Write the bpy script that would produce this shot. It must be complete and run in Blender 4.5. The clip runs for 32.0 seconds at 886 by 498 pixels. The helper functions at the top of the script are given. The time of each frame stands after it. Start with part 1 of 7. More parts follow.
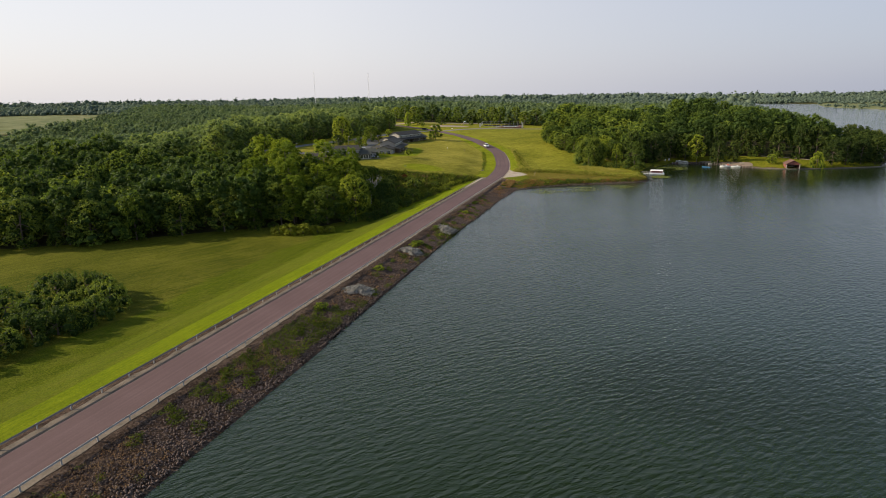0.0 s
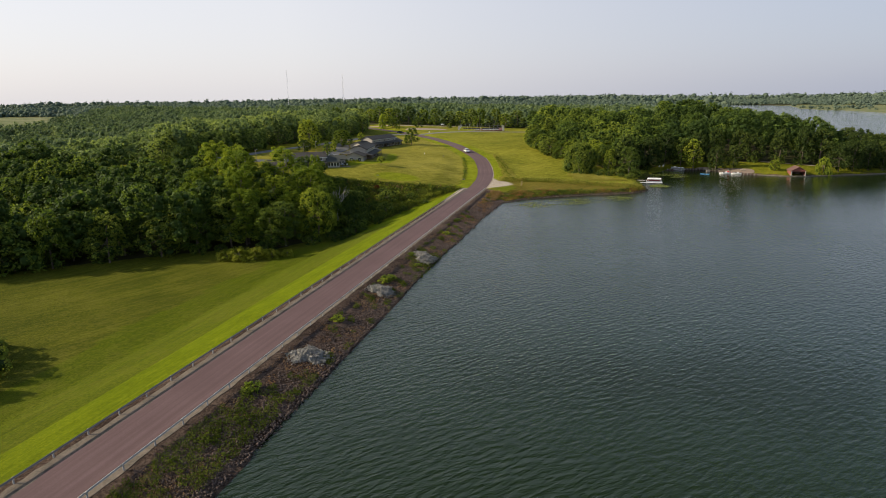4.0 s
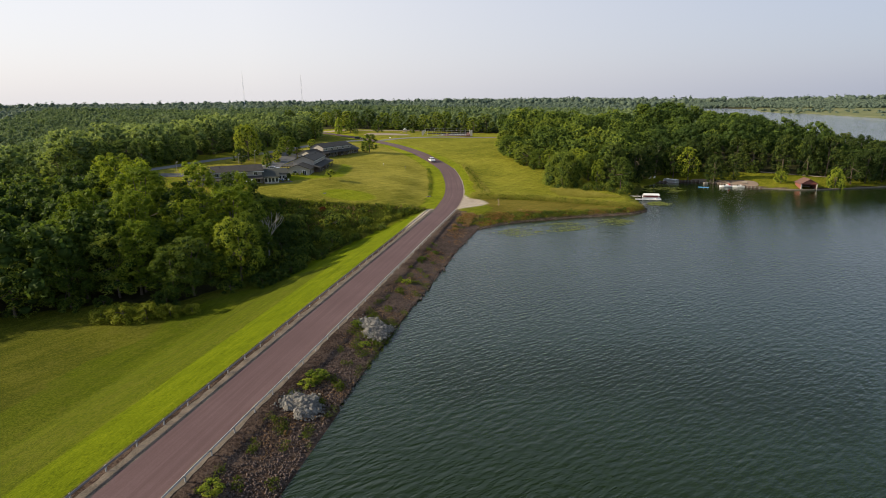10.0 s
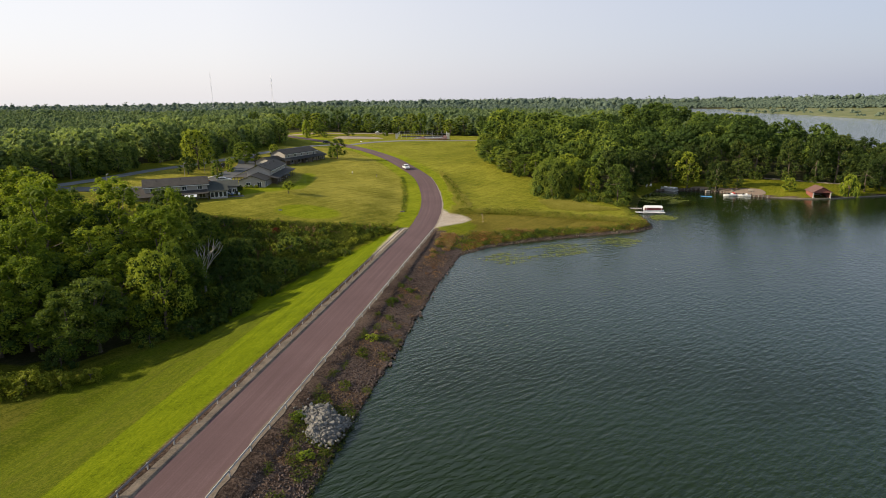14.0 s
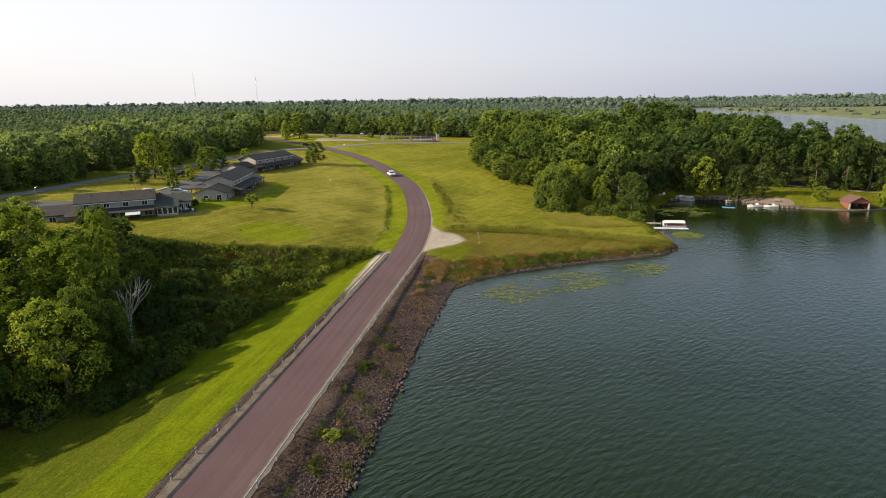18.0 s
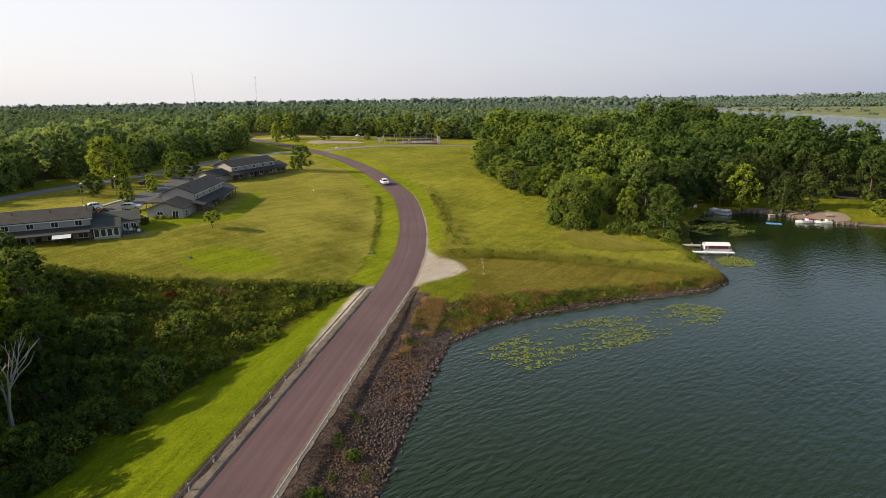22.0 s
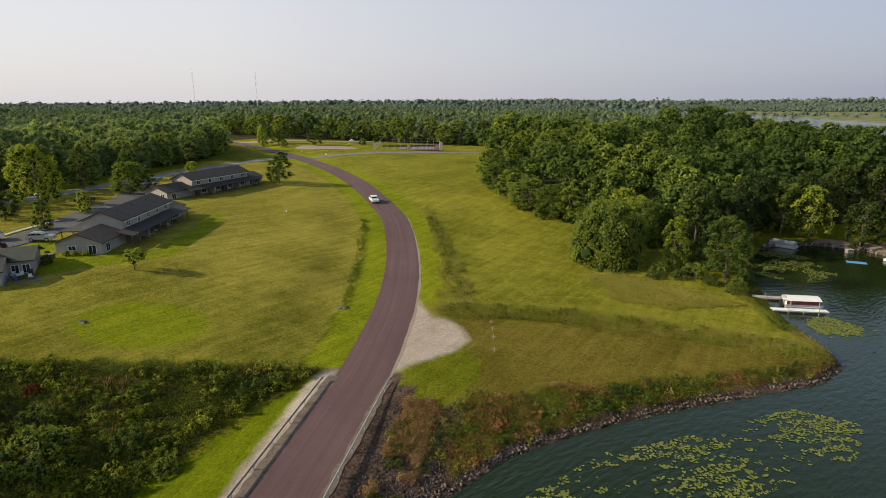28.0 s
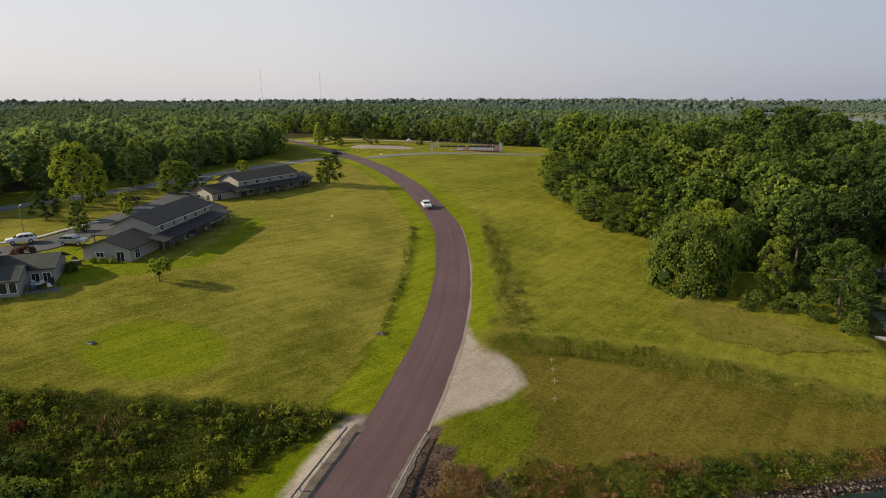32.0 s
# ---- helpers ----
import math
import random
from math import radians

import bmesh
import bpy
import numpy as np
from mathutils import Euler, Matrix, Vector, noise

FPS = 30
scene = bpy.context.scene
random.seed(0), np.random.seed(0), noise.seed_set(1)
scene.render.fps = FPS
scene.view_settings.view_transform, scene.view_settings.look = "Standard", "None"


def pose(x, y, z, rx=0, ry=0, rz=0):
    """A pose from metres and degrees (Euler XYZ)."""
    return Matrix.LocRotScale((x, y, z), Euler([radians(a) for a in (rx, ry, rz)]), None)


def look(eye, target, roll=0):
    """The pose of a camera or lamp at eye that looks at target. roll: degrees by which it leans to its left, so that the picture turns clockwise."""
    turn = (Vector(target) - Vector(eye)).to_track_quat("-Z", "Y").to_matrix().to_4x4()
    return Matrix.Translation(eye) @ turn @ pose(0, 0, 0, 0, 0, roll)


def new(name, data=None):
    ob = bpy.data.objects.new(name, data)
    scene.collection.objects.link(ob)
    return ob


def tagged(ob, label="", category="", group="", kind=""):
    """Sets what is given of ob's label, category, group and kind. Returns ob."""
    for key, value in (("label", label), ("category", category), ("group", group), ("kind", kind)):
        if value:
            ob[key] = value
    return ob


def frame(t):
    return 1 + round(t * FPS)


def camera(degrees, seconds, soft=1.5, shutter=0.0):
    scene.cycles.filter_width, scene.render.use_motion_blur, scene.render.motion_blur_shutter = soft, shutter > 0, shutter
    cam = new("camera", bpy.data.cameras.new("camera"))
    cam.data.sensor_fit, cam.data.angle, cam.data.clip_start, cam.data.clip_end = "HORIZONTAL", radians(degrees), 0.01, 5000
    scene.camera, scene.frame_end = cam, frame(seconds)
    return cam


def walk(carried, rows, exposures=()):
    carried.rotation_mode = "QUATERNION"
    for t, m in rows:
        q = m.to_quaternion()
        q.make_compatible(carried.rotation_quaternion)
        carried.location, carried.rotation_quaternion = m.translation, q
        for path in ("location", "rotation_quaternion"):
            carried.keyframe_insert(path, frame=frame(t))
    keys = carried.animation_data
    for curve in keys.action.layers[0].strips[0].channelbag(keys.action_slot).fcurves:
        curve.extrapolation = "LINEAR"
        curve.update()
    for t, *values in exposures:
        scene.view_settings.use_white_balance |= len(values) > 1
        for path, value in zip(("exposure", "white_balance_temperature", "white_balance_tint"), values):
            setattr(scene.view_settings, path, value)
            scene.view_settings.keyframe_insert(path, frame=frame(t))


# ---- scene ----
cam = camera(74.8, 32.0, soft=0.75)
PATH = [
    (0, (50.488, -5.714, 31.291), (49.898, -3.872, 30.783), -0.9),
    (6, (39.763, 30.499, 31.084), (39.282, 32.374, 30.581), -0.8),
    (9, (35.601, 48.601, 30.971), (35.177, 50.491, 30.471), -0.7),
    (13, (30.633, 72.902, 30.961), (30.292, 74.81, 30.465), -0.8),
    (19, (25.092, 108.445, 30.969), (24.802, 110.36, 30.469), -0.9),
    (23, (23.01, 132.758, 30.611), (22.702, 134.67, 30.111), -0.9),
    (28, (19.916, 157.502, 31.102), (19.599, 159.413, 30.606), -0.4),
    (30, (19.105, 164.296, 31.106), (18.67, 166.183, 30.607), -0.5),
    (32, (18.287, 169.745, 30.857), (17.776, 171.613, 30.359), -0.2),
]
walk(cam, [(t, look(eye, target, roll)) for t, eye, target, roll in PATH],
     exposures=[(0, 0.30, 6250, 10), (9, 0.38, 6250, 10), (14, 0.47, 6300, 10), (18, 0.56, 6300, 10), (22, 0.48, 6300, 10), (25, 0.33, 6300, 10), (30, 0.15, 6300, 10), (32, 0.10, 6300, 10)])

# ---- light ----
SUN_TRAVEL = Vector((0.965, 0.26, 0)).normalized()      # way of the light over the ground
SUN_HEIGHT = 25.5
world = bpy.data.worlds.new("sky")
scene.world = world
world.use_nodes = True
wn = world.node_tree.nodes
sky = wn.new("ShaderNodeTexSky")
sky.sky_type = "NISHITA"
sky.sun_disc = False
sky.sun_elevation = radians(SUN_HEIGHT)
sky.sun_rotation = math.atan2(-SUN_TRAVEL.x, -SUN_TRAVEL.y)
sky.air_density, sky.dust_density, sky.ozone_density = 1.0, 2.5, 1.0
wn["Background"].inputs["Strength"].default_value = 0.085
haze = wn.new("ShaderNodeMix")                          # a bright milky summer haze all over the sky
haze.data_type = "RGBA"
sunward = wn.new("ShaderNodeVectorMath")                # the haze is brighter and warmer towards the sun
sunward.operation = "DOT_PRODUCT"
sunward.inputs[1].default_value = (-SUN_TRAVEL.x, -SUN_TRAVEL.y, 0)
glow = wn.new("ShaderNodeMapRange")
glow.inputs["From Min"].default_value, glow.inputs["From Max"].default_value = -0.85, 0.25
glow_tint = wn.new("ShaderNodeMix")
glow_tint.data_type = "RGBA"
glow_tint.inputs[6].default_value, glow_tint.inputs[7].default_value = (4.7, 5.1, 6.5, 1), (10.4, 9.9, 9.9, 1)
height_of = wn.new("ShaderNodeSeparateXYZ")
toward = wn.new("ShaderNodeTexCoord")
world.node_tree.links.new(toward.outputs["Generated"], height_of.inputs[0])
world.node_tree.links.new(toward.outputs["Generated"], sunward.inputs[0])
world.node_tree.links.new(sunward.outputs["Value"], glow.inputs["Value"])
world.node_tree.links.new(glow.outputs[0], glow_tint.inputs[0])
lofty = wn.new("ShaderNodeMapRange")                     # higher up the haze turns bluer
lofty.interpolation_type = "SMOOTHSTEP"
lofty.inputs["From Min"].default_value, lofty.inputs["From Max"].default_value = 0.13, 0.42
veil = wn.new("ShaderNodeMix")
veil.data_type = "RGBA"
high_tint = wn.new("ShaderNodeMix")
high_tint.data_type = "RGBA"
high_tint.inputs[6].default_value, high_tint.inputs[7].default_value = (4.6, 6.3, 8.4, 1), (9.4, 11.3, 13.0, 1)
world.node_tree.links.new(glow.outputs[0], high_tint.inputs[0])
world.node_tree.links.new(high_tint.outputs[2], veil.inputs[7])
world.node_tree.links.new(height_of.outputs["Z"], lofty.inputs["Value"])
world.node_tree.links.new(lofty.outputs[0], veil.inputs[0])
world.node_tree.links.new(glow_tint.outputs[2], veil.inputs[6])
world.node_tree.links.new(veil.outputs[2], haze.inputs[7])
thin = wn.new("ShaderNodeMapRange")
thin.inputs["From Min"].default_value, thin.inputs["From Max"].default_value = 0.14, 0.85
thin.interpolation_type = "SMOOTHSTEP"
thin.inputs["To Min"].default_value, thin.inputs["To Max"].default_value = 0.64, 0.04
world.node_tree.links.new(height_of.outputs["Z"], thin.inputs["Value"])
world.node_tree.links.new(thin.outputs[0], haze.inputs[0])
world.node_tree.links.new(sky.outputs[0], haze.inputs[6])
world.node_tree.links.new(haze.outputs[2], wn["Background"].inputs["Color"])
sun = new("sun", bpy.data.lights.new("sun", "SUN"))
sun.data.energy, sun.data.angle, sun.data.color = 5.0, radians(0.6), (1.0, 0.84, 0.60)
c_el = math.cos(radians(SUN_HEIGHT))
sun.matrix_world = look((0, 0, 60), Vector((0, 0, 60)) + Vector((SUN_TRAVEL.x * c_el, SUN_TRAVEL.y * c_el, -math.sin(radians(SUN_HEIGHT)))))


# ---- materials ----
def shade(name, rough=0.8, metal=0.0, spec=0.5):
    m = bpy.data.materials.new(name)
    m.use_nodes = True
    b = m.node_tree.nodes["Principled BSDF"]
    b.inputs["Roughness"].default_value = rough
    b.inputs["Metallic"].default_value = metal
    b.inputs["Specular IOR Level"].default_value = spec
    return m, m.node_tree.nodes, m.node_tree.links, b


def noise_of(n, l, scale, detail=4, vec=None, rough=0.6):
    t = n.new("ShaderNodeTexNoise")
    t.inputs["Scale"].default_value, t.inputs["Detail"].default_value, t.inputs["Roughness"].default_value = scale, detail, rough
    if vec is not None:
        l.new(vec, t.inputs["Vector"])
    return t.outputs["Fac"]


def drawn_out(n, l, vec, degrees, scale):
    """Coordinates turned so that x runs along that heading, then scaled."""
    a, b = n.new("ShaderNodeMapping"), n.new("ShaderNodeMapping")
    a.inputs["Rotation"].default_value = (0, 0, radians(-degrees))
    b.inputs["Scale"].default_value = scale
    l.new(vec, a.inputs["Vector"])
    l.new(a.outputs[0], b.inputs["Vector"])
    return b.outputs[0]


def ramp_of(n, l, fac, stops):
    r = n.new("ShaderNodeValToRGB")
    e = r.color_ramp.elements
    while len(e) < len(stops):
        e.new(0.5)
    for k, (p, c) in enumerate(stops):
        e[k].position = p
        e[k].color = (*c, 1) if len(c) == 3 else c
    l.new(fac, r.inputs[0])
    return r.outputs[0]


def mixed(n, l, fac, a, b, mode="MIX"):
    m = n.new("ShaderNodeMix")
    m.data_type, m.blend_type = "RGBA", mode
    for val, sock in ((fac, m.inputs[0]), (a, m.inputs[6]), (b, m.inputs[7])):
        if isinstance(val, (int, float)):
            sock.default_value = val
        elif isinstance(val, tuple):
            sock.default_value = (*val, 1)
        else:
            l.new(val, sock)
    return m.outputs[2]


def calc(n, l, op, a, b=None):
    m = n.new("ShaderNodeMath")
    m.operation = op
    for val, sock in ((a, m.inputs[0]), (b, m.inputs[1])):
        if val is None:
            continue
        if isinstance(val, (int, float)):
            sock.default_value = val
        else:
            l.new(val, sock)
    return m.outputs[0]


def relief(n, l, b, height, strength=0.4, distance=0.05):
    k = n.new("ShaderNodeBump")
    k.inputs["Strength"].default_value, k.inputs["Distance"].default_value = strength, distance
    l.new(height, k.inputs["Height"])
    l.new(k.outputs[0], b.inputs["Normal"])


def plain(name, lo, hi, scale=3.0, rough=0.75, metal=0.0, bump=0.3, depth=0.02, wear=None):
    """A surface whose colour wanders between two tones at two scales, with a fine relief."""
    m, n, l, b = shade(name, rough, metal)
    co = n.new("ShaderNodeTexCoord").outputs["Object"]
    fine, wide = noise_of(n, l, scale * 6, 5, co), noise_of(n, l, scale * 0.6, 3, co)
    f = calc(n, l, "ADD", calc(n, l, "MULTIPLY", fine, 0.5), calc(n, l, "MULTIPLY", wide, 0.5))
    stops = [(0.3, lo), (0.7, hi)]
    if wear:
        stops.append((0.8, wear))
    l.new(ramp_of(n, l, f, stops), b.inputs["Base Color"])
    relief(n, l, b, fine, bump, depth)
    return m


def per_piece(name, lo, hi, rough=0.85, scale=4.0):
    """Stone or board whose tone differs from piece to piece."""
    m, n, l, b = shade(name, rough)
    rnd = n.new("ShaderNodeObjectInfo").outputs["Random"]
    isl = n.new("ShaderNodeNewGeometry").outputs["Random Per Island"]
    co = n.new("ShaderNodeTexCoord").outputs["Object"]
    grain = noise_of(n, l, scale, 5, co)
    f = calc(n, l, "FRACT", calc(n, l, "ADD", rnd, isl))
    f = calc(n, l, "ADD", calc(n, l, "MULTIPLY", f, 0.6), calc(n, l, "MULTIPLY", grain, 0.4))
    l.new(ramp_of(n, l, f, [(0.15, lo), (0.85, hi)]), b.inputs["Base Color"])
    relief(n, l, b, grain, 0.5, 0.05)
    return m


def leafy(name, dark, mid, bright, attr=None, through_light=0.25, grain=3.8):
    """Leaves: tone by tree and by leaf, with light passing through."""
    m, n, l, b = shade(name, 0.7, 0, 0.12)
    isl = n.new("ShaderNodeNewGeometry").outputs["Random Per Island"]
    if attr:
        a = n.new("ShaderNodeAttribute")
        a.attribute_name = attr
        tone = a.outputs["Fac"]
    else:
        tone = n.new("ShaderNodeObjectInfo").outputs["Random"]
    place = n.new("ShaderNodeNewGeometry").outputs["Position"]
    sprays = noise_of(n, l, grain, 4, place, 0.75)
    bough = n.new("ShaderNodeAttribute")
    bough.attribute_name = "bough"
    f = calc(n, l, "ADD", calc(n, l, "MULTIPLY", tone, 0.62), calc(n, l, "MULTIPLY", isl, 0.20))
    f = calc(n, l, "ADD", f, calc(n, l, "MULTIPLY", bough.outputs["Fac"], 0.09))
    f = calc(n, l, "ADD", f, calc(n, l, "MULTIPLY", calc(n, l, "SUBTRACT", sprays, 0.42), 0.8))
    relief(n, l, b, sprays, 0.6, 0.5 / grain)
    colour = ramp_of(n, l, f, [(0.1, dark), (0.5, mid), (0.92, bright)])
    l.new(colour, b.inputs["Base Color"])
    tr = n.new("ShaderNodeBsdfTranslucent")
    l.new(mixed(n, l, 1.0, colour, (1.0, 1.0, 0.55), "MULTIPLY"), tr.inputs["Color"])
    mx = n.new("ShaderNodeMixShader")
    mx.inputs[0].default_value = through_light
    l.new(b.outputs[0], mx.inputs[1])
    l.new(tr.outputs[0], mx.inputs[2])
    l.new(mx.outputs[0], n["Material Output"].inputs["Surface"])
    return m


LEAF = leafy("leaves", (0.055, 0.092, 0.015), (0.200, 0.258, 0.027), (0.42, 0.46, 0.042), None, 0.42)
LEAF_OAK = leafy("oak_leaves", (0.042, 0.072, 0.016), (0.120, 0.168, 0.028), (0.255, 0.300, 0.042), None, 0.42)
# darker copy of the oak leaves, holding the shade of the cove side
LEAF_OAK_SHADED = leafy("shaded_oak_leaves", (0.026, 0.046, 0.012), (0.066, 0.096, 0.020), (0.135, 0.165, 0.028), None, 0.38)
LEAF_WOOD = leafy("woodland_leaves", (0.052, 0.088, 0.020), (0.142, 0.200, 0.032), (0.32, 0.37, 0.044), "tone", 0.42)
# western woods: leaf colours lightened to carry the haze in front of them
LEAF_HILL = leafy("hazed_hill_leaves", (0.150, 0.205, 0.078), (0.255, 0.325, 0.104), (0.38, 0.435, 0.118), "tone", 0.4, grain=1.6)
LEAF_WEST = leafy("hazed_western_leaves", (0.095, 0.140, 0.040), (0.205, 0.270, 0.062), (0.37, 0.43, 0.080), None, 0.48)
# paler, bluer leaves for distant woods: the haze is put into the colour
LEAF_NORTH = leafy("hazed_north_leaves", (0.100, 0.144, 0.074), (0.156, 0.210, 0.092), (0.225, 0.278, 0.108), "tone", 0.35, grain=1.0)
LEAF_FAR = leafy("hazed_far_leaves", (0.098, 0.135, 0.104), (0.126, 0.168, 0.120), (0.160, 0.202, 0.130), "tone", grain=0.6)
LEAF_BRIGHT = leafy("cottonwood_leaves", (0.110, 0.160, 0.013), (0.235, 0.300, 0.022), (0.40, 0.44, 0.036), None, 0.45)
LEAF_YELLOW = leafy("yellow_leaves", (0.20, 0.26, 0.02), (0.28, 0.34, 0.03), (0.36, 0.40, 0.035))
WEED = leafy("weed_leaves", (0.050, 0.070, 0.007), (0.140, 0.170, 0.014), (0.31, 0.33, 0.038), "tone", 0.35, grain=1.4)
WEED_LIGHT = leafy("bright_weed_leaves", (0.082, 0.105, 0.010), (0.215, 0.245, 0.022), (0.40, 0.41, 0.055), "tone", 0.38, grain=1.4)
TALLGRASS = leafy("tall_pale_grass", (0.22, 0.215, 0.036), (0.35, 0.325, 0.065), (0.48, 0.43, 0.13), "tone", 0.42, grain=1.2)
STRAW = leafy("straw_coloured_weeds", (0.20, 0.125, 0.055), (0.34, 0.235, 0.105), (0.50, 0.40, 0.22), "tone", 0.3, grain=2.0)
WEED_DARK = leafy("dark_weed_leaves", (0.040, 0.062, 0.009), (0.095, 0.125, 0.014), (0.19, 0.215, 0.03), "tone", 0.35, grain=2.0)
LEAF_LIGHT = leafy("yellowish_leaves", (0.13, 0.15, 0.012), (0.21, 0.23, 0.018), (0.30, 0.31, 0.025))
RUST = leafy("rusty_weeds", (0.090, 0.040, 0.016), (0.290, 0.132, 0.048), (0.54, 0.34, 0.135), "tone", 0.2, 3.0)
REED = leafy("dry_weeds", (0.15, 0.080, 0.040), (0.27, 0.160, 0.080), (0.42, 0.29, 0.16), "tone", 0.2, 5.0)
BARK = plain("bark", (0.07, 0.05, 0.035), (0.16, 0.13, 0.10), 2.0, 0.9, 0, 0.8, 0.05)


# ---- shape of the land ----
WATER = -1.6
LAKE = [(12.6, -420), (12.5, -100), (12.3, 55), (10.7, 125), (11.2, 178), (12.6, 199), (18.5, 206.6), (27.9, 213.3), (36.4, 217.9), (45.5, 222.4), (54.3, 226.8),
        (58.2, 231), (58.6, 236), (57.6, 244.7), (58, 255), (60, 267), (64, 284), (71, 295), (82, 298), (91, 296), (93, 291), (100, 284.5), (116, 281),
        (133, 286.5), (156, 297), (167, 317), (176, 350), (184, 410), (194, 480), (208, 590), (246, 920), (300, 1350), (372, 1910), (515, 1850), (436, 1490), (428, 1350), (455, 1150),
        (468, 930), (560, 800), (900, 600), (1300, 200), (1400, -420)]
CENTRE = [(0.35, -420), (0.35, -100), (0.35, 60), (0.35, 205), (0.4, 217), (-0.3, 228), (-1.5, 240.5), (-3.6, 253.5), (-7.7, 271.5), (-14.8, 294),
          (-23.6, 312), (-37.7, 337), (-58, 366), (-80, 392), (-107, 421), (-131, 444), (-156, 466), (-200, 505), (-300, 560)]
KNOWN = np.array([(-8, 222, .6), (-20, 216, 1.8), (-37, 209, 3.2), (-43, 236, 5.9), (-58, 238.5, 6.6), (-55, 226, 5.4), (-68, 246, 7.0), (-7.4, 234, .7), (-60, 325, 6.7), (-64, 315, 6.4),
                  (-74, 390, 7.9), (-53, 420, 8.6), (-30, 442, 7.6), (-121, 441, 10.5), (2, 326, 5.0), (11, 228, .3), (14, 232, .2), (53, 230, -.3), (50, 262, -.5), (39, 275, .2),
                  (-1, 240, .2), (-7.5, 268, 1.2), (-16, 297, 2.9), (-38, 338, 5.6), (-58, 366, 7.0), (90, 345, 3.0), (110, 300, .6), (150, 330, 1), (40, 380, 5.5)])


def smooth(t):
    t = np.clip(t, 0, 1)
    return t * t * (3 - 2 * t)


def along(px, py, line):
    """Distance of points from an open line, and how far along it the nearest place lies (in whole and part segments)."""
    best = np.full(np.shape(px), 1e9)
    where = np.zeros(np.shape(px))
    for k in range(len(line) - 1):
        (ax, ay), (bx, by) = line[k][:2], line[k + 1][:2]
        ux, uy = bx - ax, by - ay
        s = np.clip(((px - ax) * ux + (py - ay) * uy) / (ux * ux + uy * uy), 0, 1)
        d = np.hypot(px - ax - s * ux, py - ay - s * uy)
        near = d < best
        best, where = np.where(near, d, best), np.where(near, k + s, where)
    return best, where


def inside(px, py, poly):
    odd = np.zeros(np.shape(px), bool)
    for k in range(len(poly)):
        (ax, ay), (bx, by) = poly[k - 1], poly[k]
        if ay == by:
            continue
        odd ^= ((ay > py) != (by > py)) & (px < (bx - ax) * (py - ay) / (by - ay) + ax)
    return odd


def plate(points):
    """A smooth sheet through known heights."""
    p, k = points[:, :2] / 100, len(points)
    r = np.hypot(p[:, None, 0] - p[None, :, 0], p[:, None, 1] - p[None, :, 1])
    a = np.zeros((k + 3, k + 3))
    a[:k, :k] = np.where(r > 0, r * r * np.log(np.maximum(r, 1e-9)), 0) + np.eye(k) * 0.03
    a[:k, k], a[:k, k + 1:] = 1, p
    a[k, :k], a[k + 1:, :k] = 1, p.T
    w = np.linalg.solve(a, np.concatenate((points[:, 2], (0, 0, 0))))

    def height(x, y):
        z = w[k] + w[k + 1] * x / 100 + w[k + 2] * y / 100
        for (qx, qy), c in zip(p, w):
            q = np.maximum(np.hypot(x / 100 - qx, y / 100 - qy), 1e-9)
            z = z + c * q * q * np.log(q)
        return z
    return height


UPLAND = plate(KNOWN)


def waves(x, y, size, seed):
    r = np.random.RandomState(seed)
    z = 0
    for _ in range(6):
        a, f, p = r.uniform(0, 6.28), r.uniform(0.6, 1.7) * 6.28 / size, r.uniform(0, 6.28)
        z = z + np.sin((np.cos(a) * x + np.sin(a) * y) * f + p)
    return z / 6


def dip(y):
    """How much of its full depth the valley below the dam has."""
    return np.interp(y, (165, 177, 187, 202, 211, 217), (1.0, 0.88, 0.60, 0.36, 0.20, 0.0))


